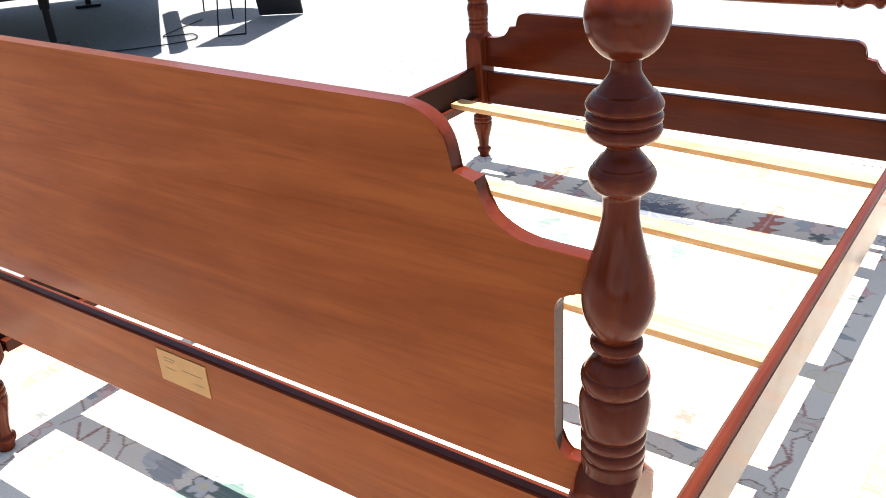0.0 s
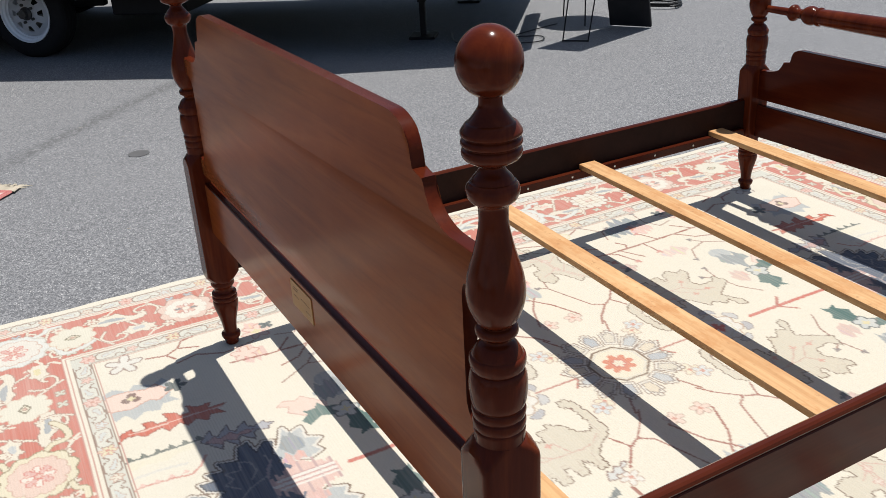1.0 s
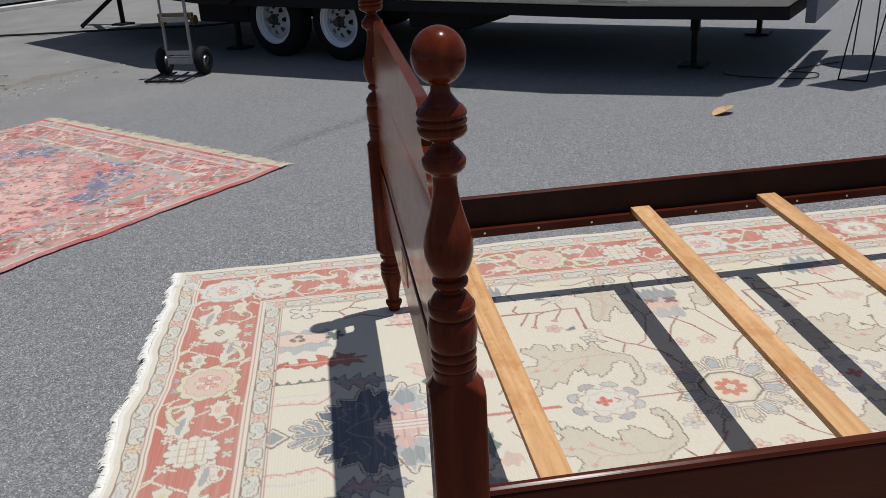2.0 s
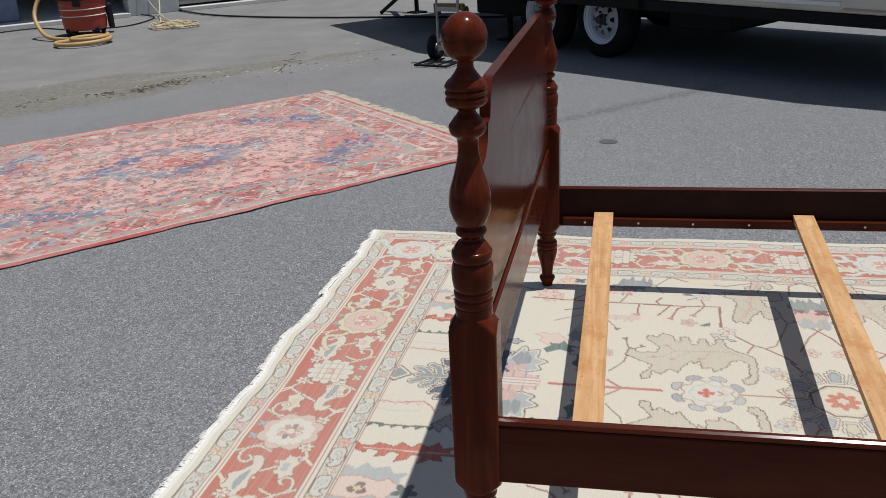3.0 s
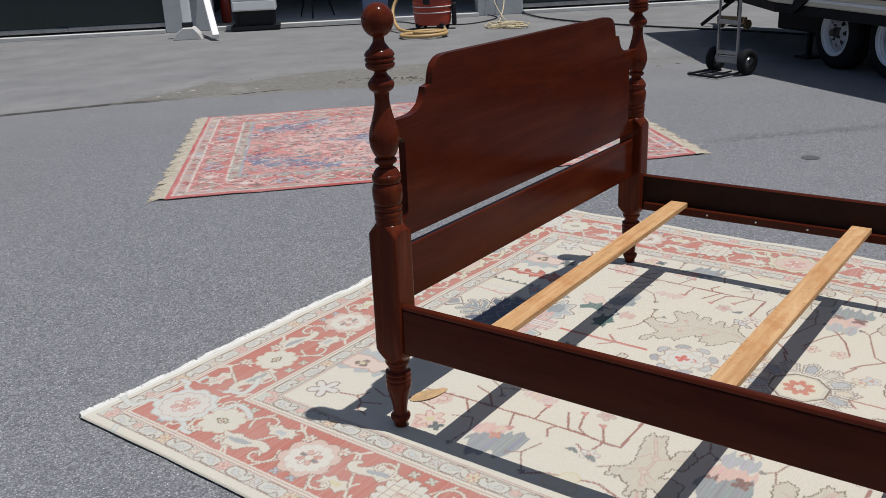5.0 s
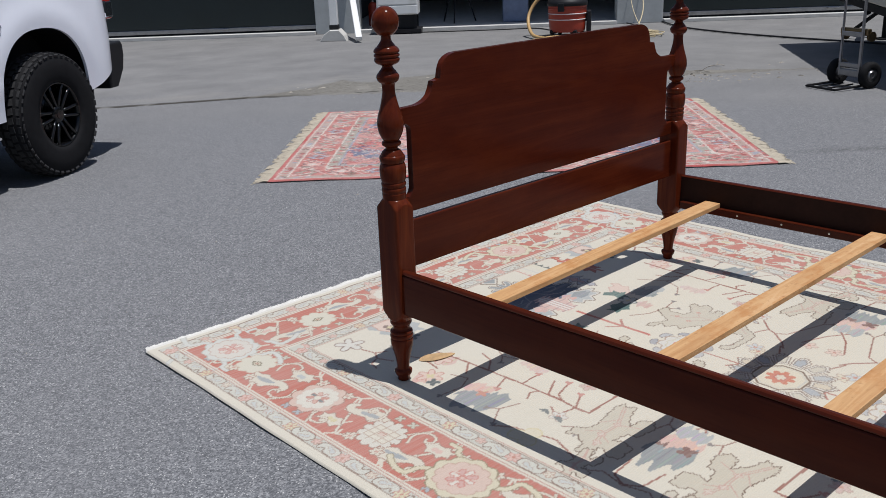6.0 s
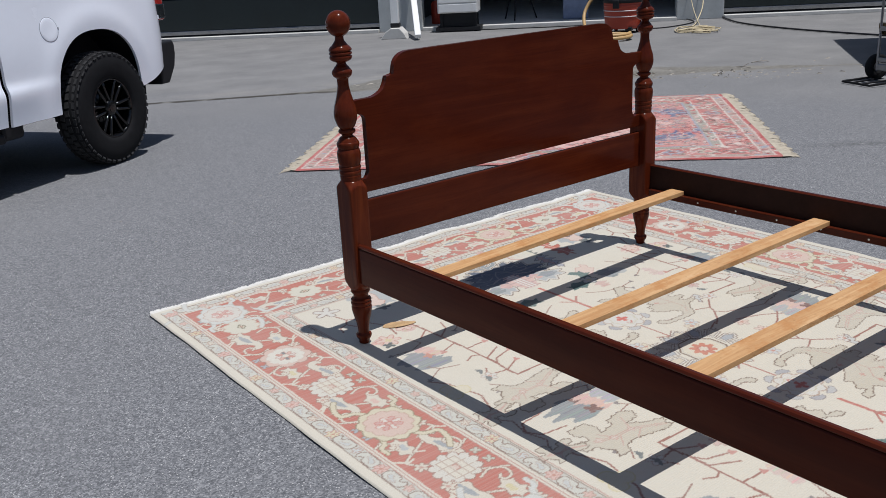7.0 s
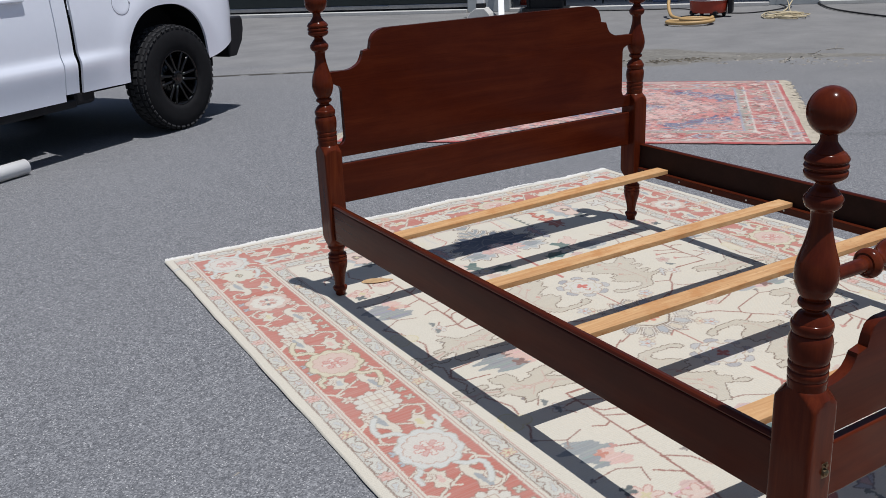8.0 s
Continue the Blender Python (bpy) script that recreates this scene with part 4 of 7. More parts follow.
        for du, v in ((.455, 1.395), (.715, 1.445), (.70, 1.385)):
            L.fill(placed(bent_leaf(0.045, 0.013, 0.2, 2, 0.4, 14), p(du, v), 900 * du), (0.14, 0.155, 0.15))
        drawn(L, placed(flame_leaf(0.09, 0.02, 0.1, 3), p(0.40, 1.43), 90 * end + 30 * sgn), (0.44, 0.44, 0.41), SEPIA, 0.004)
        drawn(L, placed(petals(3, 0.03, 0.055, 1.0), p(0.845, 1.42), 10), (0.53, 0.48, 0.36), OCHRE, 0.005)
        # big pale leaves
        hooked_leaf(L, near(0.235, 1.37))
        oak_leaf(L, wide_(0.64, 1.57))
        oak_leaf(L, wide_(0.845, 1.62), 0.5)
        # middle bloom at the side, shared by both halves
        hatched(L, p(0.65, 1.755), 0.075, 0.055, slate, 31 + sgn, 0.2)
        hatched(L, p(0.57, 1.79), 0.05, 0.05, PINK, 33 + sgn, 0.2)
        hatched(L, p(0.50, 1.80), 0.04, 0.03, pale_slate, 34 + sgn)
        L.fill(placed(petals(4, 0.012, 0.03, 1.0), p(0.60, 1.74), 50), (0.16, 0.08, 0.07))
        stroke(L, p, [(.47, 1.79), (.40, 1.74), (.30, 1.70)], BARK, 0.0068)
        stroke(L, p, [(.74, 1.72), (.83, 1.73), (.86, 1.78)], BARK, 0.0068)
    # pink heart of the fan with its three cream bars, and the little diamond before it
    for k in range(22):
        r_ = random.Random(k)
        w = 0.062 * (1 - abs(k - 11) / 15) + r_.uniform(-0.006, 0.02)
        v = 0.735 + 0.0078 * k
        L.line([at(cu - w, v), at(cu + w, v)], 0.0085, (0.50, 0.345, 0.295) if k % 5 else (0.36, 0.25, 0.235))
    for d in (-0.017, 0, 0.017):
        L.line([at(cu + d, 0.75 if d else 0.735), at(cu + d, 0.892)], 0.010, (0.54, 0.51, 0.45))
        L.line([at(cu + d + 0.008, 0.75), at(cu + d + 0.008, 0.892)], 0.0036, (0.36, 0.20, 0.19))
    for q in (-1, 1):
        hatched(L, at(cu + q * 0.085, 0.815), 0.03, 0.035, (0.47, 0.30, 0.26), 70 + q)
    drawn(L, [at(cu + x, 0.445 + y) for x, y in ((0, -.05), (.028, -.022), (.05, 0), (.028, .022), (0, .05), (-.028, .022), (-.05, 0), (-.028, -.022))], (0.52, 0.49, 0.42), BROWN, 0.006)
    L.fill([at(cu + x, 0.445 + y) for x, y in ((0, -.034), (.034, 0), (0, .034), (-.034, 0))], slate)
    # the brick stem on the axis, and the eight-petalled flower
    red = (0.40, 0.13, 0.10)
    L.line([at(cu, 0.93), at(cu, 1.265)], 0.0125, red)
    for q in (-1, 1):
        L.line([at(cu, 1.15), at(cu + q * 0.045, 1.105)], 0.009, (0.34, 0.14, 0.11))
    kidney = [(-.030, -.010), (-.024, .012), (-.008, .022), (.012, .020), (.030, .006), (.028, -.012), (.012, -.006), (0, -.014), (-.014, -.006)]
    for k in range(8):
        a = radians(45 * k + 22)
        q = at(cu + 0.092 * math.cos(a), 1.40 + 0.092 * math.sin(a))
        drawn(L, curvy(placed(kidney, q, (45 * k + 22) * end - 90, 0.9), 1), (0.30, 0.30, 0.305) if k % 2 else (0.375, 0.372, 0.36), (0.20, 0.17, 0.16), 0.003)
    drawn(L, placed(petals(8, 0.062, 0.082, 0.8), at(cu, 1.40), 22), PALE, (0.34, 0.25, 0.19), 0.005)
    L.line(placed(petals(8, 0.045, 0.055, 0.8), at(cu, 1.40), 0), 0.004, (0.44, 0.40, 0.28), True)
    L.fill(placed(petals(4, 0.010, 0.027, 0.9), at(cu, 1.395), 0), (0.46, 0.10, 0.075))
    L.line([at(cu + 0.012, 1.43), at(cu, 1.445), at(cu - 0.012, 1.43)], 0.006, red)
    L.line([at(cu, 1.49), at(cu, 1.64)], 0.0085, (0.33, 0.14, 0.11))
    for q in (-1, 1):
        L.line([at(cu, 1.63), at(cu + q * 0.04, 1.60)], 0.007, (0.33, 0.14, 0.11))


def cream_rug():
    wide, long = 2.65, 3.64
    L = Loom(wide, long, 0.0036, CREAM)
    half_field(L, 1)
    half_field(L, -1)
    # the octagon at the middle
    cu, cv = 1.355, 1.775
    for k in range(14):
        a = radians(360 / 14 * k)
        far = 0.128 + 0.020 * abs(math.cos(a)) + (0.008 if k % 2 else 0.0)
        q = (cu + far * math.cos(a), cv + far * math.sin(a))
        box = [(-0.048, -0.020), (0.012, -0.030), (0.012, -0.018), (0.026, -0.018), (0.026, -0.007), (0.036, -0.007), (0.036, 0.007), (0.026, 0.007), (0.026, 0.018), (0.012, 0.018), (0.012, 0.030), (-0.048, 0.020)]
        drawn(L, placed(box, q, math.degrees(a)), (0.53, 0.50, 0.43), (0.21, 0.16, 0.13), 0.0040)
        drawn(L, placed([(0.72 * x - 0.003, 0.66 * y) for x, y in box], q, math.degrees(a)), ((0.315, 0.33, 0.335), (0.46, 0.425, 0.345), (0.36, 0.37, 0.36), (0.49, 0.43, 0.33))[k % 4], (0.20, 0.17, 0.15), 0.0034)
    drawn(L, placed(petals(8, 0.084, 0.09, 1, 8), (cu, cv), 22), (0.53, 0.48, 0.37), BROWN, 0.007)
    L.line(placed(petals(8, 0.075, 0.08, 1, 8), (cu, cv), 22), 0.0045, (0.44, 0.42, 0.36), True)
    L.fill(placed(petals(8, 0.028, 0.05, 0.8), (cu, cv), 0), (0.44, 0.16, 0.10))
    drawn(L, placed(petals(6, 0.016, 0.022), (cu, cv), 0), (0.52, 0.46, 0.36), BRICK, 0.005)
    ends = [(0.240, "grey"), (0.612, "block"), (0.985, "bloom"), (1.337, "six"), (1.718, "medallion"), (2.068, "block"), (2.420, "rosette")]
    sides = [(0.220, "grey"), (0.400, "block"), (0.768, "bloom"), (1.098, "six"), (1.443, "medallion"), (1.780, "six"), (2.108, "grey"), (2.45, "six"), (2.78, "bloom"), (3.12, "block"), (3.420, "grey")]
    for v in (0.0, long):
        L.line([(0, v), (wide, v)], 0.030, (0.62, 0.60, 0.55))
    border_strip(L, lambda s, w: (s, w), wide, ends)
    border_strip(L, lambda s, w: (s, long - w), wide, ends)
    border_strip(L, lambda s, w: (w, s), long, sides)
    border_strip(L, lambda s, w: (wide - w, s), long, sides)
    weave(L, 5)
    return L


def faded_rug():
    """Worn red wool with blue corner sprays; u along its long side."""
    long, wide = 3.12, 2.48
    red, coral, blue, dusk, bone, moss = (0.40, 0.062, 0.062), (0.49, 0.180, 0.162), (0.082, 0.098, 0.185), (0.24, 0.255, 0.315), (0.54, 0.455, 0.40), (0.245, 0.215, 0.175)
    salmon, wine, ink = (0.53, 0.265, 0.232), (0.25, 0.036, 0.040), (0.10, 0.068, 0.07)
    L = Loom(long, wide, 0.0052, coral)
    r = random.Random(3)
    cx, cy = long / 2, wide / 2

    def sprig(at, size, tints):
        """A small flower on a curl of stem."""
        a = r.uniform(0, 360)
        L.line(placed([(0, 0), (0.5, 0.35), (1.0, 0.0), (1.3, 0.45)], at, a, size), 0.0075, r.choice((moss, wine, ink, dusk)))
        drawn(L, placed(petals(r.randint(4, 6), 0.25, 0.55, 1, 24), at, a, size), r.choice(tints), r.choice((wine, ink, red, moss)), 0.0055)
        L.fill(placed(petals(4, 0.08, 0.2, 1, 12), at, a, size), r.choice((bone, wine, salmon, blue)))
        if r.random() < 0.6:
            L.fill(placed(bent_leaf(0.8, 0.18, 0.2, 3, 0.5, 14), placed([(1.0, 0.0)], at, a, size)[0], a + r.uniform(-60, 60), size), r.choice((moss, dusk, bone, red)))

    # pale hexagon of the field inside redder corners
    L.fill([(0.38, 0.38), (long - 0.38, 0.38), (long - 0.38, wide - 0.38), (0.38, wide - 0.38)], coral)
    hexa = [(0.55, cy), (1.02, 0.45), (long - 1.02, 0.45), (long - 0.55, cy), (long - 1.02, wide - 0.45), (1.02, wide - 0.45)]
    L.fill(hexa, (0.57, 0.315, 0.278))
    for k in range(1500):
        at = (r.uniform(0.40, long - 0.40), r.uniform(0.40, wide - 0.40))
        sprig(at, r.uniform(0.022, 0.052), (coral, salmon, salmon, bone, (0.47, 0.17, 0.145), moss, red, dusk))

    def cluster(at, turn, reach, spread, count):
        for k in range(count):
            q = placed([(r.gauss(0, reach * 0.5), r.gauss(0, spread * 0.5))], at, turn)[0]
            L.fill(placed(bent_leaf(r.uniform(0.05, 0.14), 0.026, r.uniform(-0.3, 0.3), 3, 0.5, 16), q, turn + r.uniform(-70, 70)), r.choice((blue, blue, dusk, blue, (0.14, 0.16, 0.22))))
        for k in range(count // 3):
            q = placed([(r.gauss(0, reach * 0.5), r.gauss(0, spread * 0.5))], at, turn)[0]
            L.line(placed([(0, 0), (0.03, 0.025), (0.06, 0.0), (0.08, 0.03)], q, r.uniform(0, 360)), 0.008, r.choice((red, bone, wine, salmon)))

    for sx in (-1, 1):
        for sy in (-1, 1):
            cluster((cx + sx * 0.98, cy + sy * 0.50), -38 * sx * sy, 0.30, 0.085, 70)
            cluster((cx + sx * 0.72, cy + sy * 0.70), -14 * sx * sy, 0.14, 0.06, 24)
        cluster((cx + sx * 0.50, cy), 0, 0.10, 0.05, 20)
    for k in range(20):
        a = radians(18 * k)
        cluster((cx + 0.34 * math.cos(a), cy + 0.25 * math.sin(a)), math.degrees(a) + 90, 0.07, 0.03, 8)
    L.fill(placed([(x * 1.35, y) for x, y in petals(8, 0.09, 0.15, 0.8)], (cx, cy), 0), (0.45, 0.22, 0.20))
    L.line(placed([(x * 1.35, y) for x, y in petals(8, 0.09, 0.15, 0.8)], (cx, cy), 0), 0.014, wine, True)
    L.fill(placed(petals(6, 0.06, 0.10, 0.8), (cx, cy), 10), red)
    L.line(placed(petals(6, 0.05, 0.08, 0.8), (cx, cy), 10), 0.010, bone, True)

    def frame_band(w0, w1, colour):
        L.fill([(w0, w0), (long - w0, w0), (long - w0, w1), (w0, w1)], colour)
        L.fill([(w0, wide - w1), (long - w0, wide - w1), (long - w0, wide - w0), (w0, wide - w0)], colour)
        L.fill([(w0, w0), (w1, w0), (w1, wide - w0), (w0, wide - w0)], colour)
        L.fill([(long - w1, w0), (long - w0, w0), (long - w0, wide - w0), (long - w1, wide - w0)], colour)

    frame_band(0.0, 0.035, red)
    frame_band(0.035, 0.045, bone)
    frame_band(0.045, 0.105, (0.36, 0.25, 0.215))
    frame_band(0.105, 0.31, (0.425, 0.120, 0.106))
    frame_band(0.31, 0.375, (0.29, 0.26, 0.215))
    frame_band(0.375, 0.39, dusk)
    for w, n_, tints in ((0.075, 150, (red, coral, bone, dusk)), (0.343, 130, (red, salmon, bone, wine))):
        for k in range(n_):
            side = k % 4
            s = r.uniform(w, (long if side < 2 else wide) - w)
            at = ((s, w), (s, wide - w), (w, s), (long - w, s))[side]
            L.fill(placed(petals(4, 0.008, 0.022, 1, 16), at, r.uniform(0, 90)), r.choice(tints))
    # large palmettes and leaves in the main border
    for side, (span, place) in enumerate(((long, lambda s, w: (s, w)), (long, lambda s, w: (s, wide - w)), (wide, lambda s, w: (w, s)), (wide, lambda s, w: (long - w, s)))):
        n_ = int(span / 0.23)
        for k in range(n_):
            s = 0.2 + (span - 0.4) * k / (n_ - 1)
            at = place(s, 0.208)
            L.fill(placed(petals(6, 0.045, 0.078, 0.9, 36), at, 30 * k), (moss, salmon, dusk, (0.40, 0.33, 0.26))[k % 4])
            L.line(placed(petals(6, 0.045, 0.078, 0.9, 36), at, 30 * k), 0.009, (wine, ink)[k % 2], True)
            L.fill(placed(petals(5, 0.018, 0.036, 0.9, 24), at, 15 * k), (red, bone, wine, coral)[k % 4])
            for q in (-1, 1):
                L.fill(placed(bent_leaf(0.11, 0.03, 0.3, 4, 0.5, 18), place(s + 0.115, 0.208 + q * 0.04), (0 if side < 2 else 90) + q * 35), (moss, bone, red, dusk, salmon)[(k + q) % 5])
                L.line([place(s + 0.06, 0.208 + q * 0.07), place(s + 0.12, 0.208 - q * 0.02), place(s + 0.17, 0.208 + q * 0.06)], 0.008, (wine, bone, ink)[k % 3])
        # pale zigzag vine and worn brown blots along the border
        m_ = 2 * n_
        L.line([place(0.12 + (span - 0.24) * k / m_, 0.208 + (0.085 if k % 2 else -0.085)) for k in range(m_ + 1)], 0.010, (0.55, 0.40, 0.37))
        for k in range(int(span * 9)):
            at = place(r.uniform(0.1, span - 0.1), r.choice((0.075, 0.15, 0.26, 0.343)) + r.uniform(-0.02, 0.02))
            L.fill(placed(petals(5, 0.012, r.uniform(0.02, 0.042), 0.9, 20), at, r.uniform(0, 90)), r.choice(((0.15, 0.085, 0.07), wine, moss, (0.20, 0.13, 0.105))))
    for w in (0.107, 0.308):
        for path in ([(w, w), (long - w, w)], [(w, wide - w), (long - w, wide - w)], [(w, w), (w, wide - w)], [(long - w, w), (long - w, wide - w)]):
            (x0, y0), (x1, y1) = path
            n_ = int(math.hypot(x1 - x0, y1 - y0) / 0.07)
            for i in range(n_):
                a, b = i / n_, (i + 0.85) / n_
                if r.random() < (0.95 if x0 == x1 else 0.15):
                    L.line([(x0 + (x1 - x0) * a, y0 + (y1 - y0) * a), (x0 + (x1 - x0) * b, y0 + (y1 - y0) * b)], 0.0095, (0.60, 0.55, 0.48))
    # worn spots and dark nicks
    weave(L, 9, 0.7, 0.25)
    # the pile is brushed unevenly, so that edges of the pattern break up
    rs = np.random.RandomState(4)
    jv, ju = rs.randint(-1, 2, L.c.shape[:2]), rs.randint(-1, 2, L.c.shape[:2])
    gj, gi = np.mgrid[0:L.nv, 0:L.nu]
    mixed = L.c[np.clip(gj + jv, 0, L.nv - 1), np.clip(gi + ju, 0, L.nu - 1)]
    L.c = (0.62 * L.c + 0.38 * mixed) * rs.uniform(0.74, 1.14, (L.nv, L.nu, 1)).astype(np.float32)
    for k in range(520):
        at = (r.uniform(0.08, long - 0.08), r.uniform(0.08, wide - 0.08))
        bend = r.uniform(-0.03, 0.03)
        L.line(placed([(0, 0), (0.025, bend), (0.055, 0.3 * bend), (0.075, -bend)], at, r.uniform(0, 360), r.uniform(0.6, 1.2)), 0.0068, r.choice(((0.53, 0.46, 0.40), (0.53, 0.46, 0.40), ink, wine, (0.20, 0.17, 0.16), (0.33, 0.30, 0.26))))
    for k in range(700):
        at = (r.uniform(0.05, long), r.uniform(0.05, wide))
        L.fill(placed(petals(4, 0.004, r.uniform(0.008, 0.018), 1, 12), at, r.uniform(0, 90)), r.choice((salmon, bone, wine, ink, (0.38, 0.16, 0.14))))
    return L


def end_wave(u, ripple):
    """How far a rug's end strays from a straight line."""
    far = np.clip((u - 0.9) / 0.8, 0, 1)
    return ripple * ((0.5 + 0.5 * far) * (np.sin(u * 13 + 0.7) + 0.9 * np.sin(u * 7.1 + 2) + 0.6 * np.sin(u * 29) + 0.35 * np.sin(u * 61 + 1)) + 1.7 * far * np.sin(u * 9.3 + 0.5))


def lay_rug(name, L, mat, corner, turn, mirror, thick, ripple, label, skew=(0.0, 0.0), flare=(0.0, 0.0)):
    """The loom's cloth as a thin slab with slightly wavy edges; u runs along -x when mirrored."""
    sx = -1 if mirror else 1
    gu, gv = np.meshgrid(L.u, L.v)
    edge = np.minimum.reduce([gu, L.wide - gu, gv, L.long - gv])
    near = np.exp(-edge / 0.05)
    wave = np.sin(gv * 9 + 1) * 0.4 + np.sin(gv * 23 + 2) * 0.25 + np.sin(gu * 8.3 + 0.4) * 0.4 + np.sin(gu * 21) * 0.3
    z = thick + ripple * (np.sin(gu * 5.1 + 1.2 * np.sin(gv * 2.3)) * np.sin(gv * 3.7 + 0.6) * 0.35 + near * (0.6 + 0.5 * wave))
    z -= np.where(edge < 1e-6, thick * 0.75, 0)
    x = gu + near * ripple * 0.9 * wave * np.where(gu < L.wide / 2, -1, 1) * 0.8
    x = x - (1 - gu / L.wide) * (skew[0] + (skew[1] - skew[0]) * gv / L.long)
    y = gv + np.exp(-np.minimum(gv, L.long - gv) / 0.12) * end_wave(gu, ripple) * np.where(gv < L.long / 2, -1, 1)
    x, y = x + flare[0] * gu / L.wide * gv / L.long, y * (1 + flare[1] * gu / L.wide)
    co = np.stack([sx * x, y, np.maximum(z, 0.002)], -1).reshape(-1, 3).astype(np.float32)
    i = np.arange(L.nv * L.nu).reshape(L.nv, L.nu)
    q = np.stack([i[:-1, :-1], i[:-1, 1:], i[1:, 1:], i[1:, :-1]], -1).reshape(-1, 4)
    if mirror:
        q = q[:, ::-1]
    q = np.ascontiguousarray(q).astype(np.int32)
    me = bpy.data.meshes.new(name)
    me.vertices.add(len(co))
    me.vertices.foreach_set("co", co.ravel())
    me.loops.add(q.size)
    me.loops.foreach_set("vertex_index", q.ravel())
    me.polygons.add(len(q))
    me.polygons.foreach_set("loop_start", np.arange(0, q.size, 4, dtype=np.int32))
    me.polygons.foreach_set("use_smooth", np.ones(len(q), bool))
    me.update(calc_edges=True)
    dye = me.attributes.new("dye", "FLOAT_COLOR", "POINT")
    rgba = np.ones((len(co), 4), np.float32)
    rgba[:, :3] = L.c.reshape(-1, 3)
    dye.data.foreach_set("color", rgba.ravel())
    me.materials.append(mat)
    ob = new(name, me)
    ob.matrix_world = pose(*corner, 0, 0, 0, turn)
    return tagged(ob, label, "rug")


def add_fringe(rug, name, along, out, start, length, reach, gap, mat, lift, seed, thick=0.0022, droop=0.6, ripple=0.0, swing_most=0.22, clump=0.0):
    """Loose warp ends along one edge, as thin tapered strips."""
    r = random.Random(seed)
    verts, faces = [], []
    along, out, start = Vector(along), Vector(out), Vector(start)
    s = 0.0
    while s < length:
        base = start + along * s + out * float(end_wave(s, ripple))
        swing, reach_k = r.gauss(0, swing_most), reach * r.uniform(0.6, 1.15)
        if clump:
            # neighbours lean to the middle of their knot, and knots differ in length
            mid_s = (math.floor(s / clump) + 0.5) * clump
            swing = 0.12 * (mid_s - s) / reach_k + 0.45 * math.sin(mid_s * 57.0) + r.gauss(0, 0.3)
            reach_k *= 0.85 + 0.16 * math.sin(mid_s * 91.0)
        tip = base + out * reach_k + along * swing * reach_k
        mid = base + out * reach_k * 0.5 + along * (swing * 0.5 + r.gauss(0, 0.1)) * reach_k
        n = len(verts)
        for p, w, z in ((base - out * 0.006, thick, lift), (mid, thick * 0.9, lift * droop + r.uniform(0, 0.004)), (tip, thick * 0.35, 0.003)):
            verts += [p - along * w + Vector((0, 0, z)), p + along * w + Vector((0, 0, z)), p + Vector((0, 0, z + thick * 0.9))]
        for k in (0, 3):
            for a, b in ((0, 1), (1, 2), (2, 0)):
                faces.append((n + k + a, n + k + b, n + k + 3 + b, n + k + 3 + a))
        s += gap * r.uniform(0.5, 1.5)
    ob = link_mesh(name, verts, faces, mat, rug)
    ob["kind"] = "stuff"
    return ob


big_rug = lay_rug("area_rug", cream_rug(), RUG, (0.487, -0.888), -1.2, True, 0.010, 0.006, "cream wool rug with brick-red floral border under the bed")
add_fringe(big_rug, "fringe", (-1, 0, 0), (0, -1, 0), (0, 0, 0), 2.65, 0.027, 0.0011, FRINGE, 0.012, 1, 0.0034, 0.95, 0.006, 0.5, 0.045)
add_fringe(big_rug, "fringe", (-1, 0, 0), (0, 1, 0), (0, 3.64, 0), 2.65, 0.027, 0.0011, FRINGE, 0.012, 2, 0.0034, 0.95, 0.006, 0.5, 0.045)
red_rug = lay_rug("red_rug", faded_rug(), RED_RUG, (-1.345, -2.635), 135.6, False, 0.010, 0.005, "faded red and pink oriental rug with tan fringe on the asphalt", (0.115, 0.045), (0.08, 0.012))
add_fringe(red_rug, "fringe", (0.0295, 0.99956, 0), (-0.99956, 0.0295, 0), (-0.115, 0, 0), 2.48, 0.092, 0.0016, TAN_FRINGE, 0.010, 3, 0.0046, clump=0.05)
add_fringe(red_rug, "fringe", (0.0318, 0.9995, 0), (0.9995, -0.0318, 0), (3.12, 0, 0), 2.51, 0.095, 0.0016, TAN_FRINGE, 0.010, 4, 0.0046, clump=0.05)


# ---- the bed ----
BED_W, BED_L, HALF = 1.60, 2.21, 0.0482
FLOOR = 0.011

LOWER_TURNING = [(0.0, 0.0368), (0.012, 0.0372), (0.0224, 0.0380), (0.0255, 0.0366), (0.0270, 0.0376), (0.0342, 0.0388), (0.0400, 0.0380), (0.0425, 0.0358), (0.0440, 0.0358), (0.0458, 0.0379), (0.0536, 0.0391), (0.0578, 0.0380),
                 (0.0598, 0.0362), (0.0650, 0.0385), (0.0757, 0.0405), (0.0947, 0.0418), (0.1088, 0.0406), (0.1180, 0.0374), (0.1200, 0.0354), (0.1218, 0.0370), (0.1273, 0.0390), (0.1330, 0.0400), (0.1383, 0.0399), (0.1422, 0.0386),
                 (0.1440, 0.0362), (0.1458, 0.0356), (0.1520, 0.0322), (0.1593, 0.0268), (0.1635, 0.0202)]
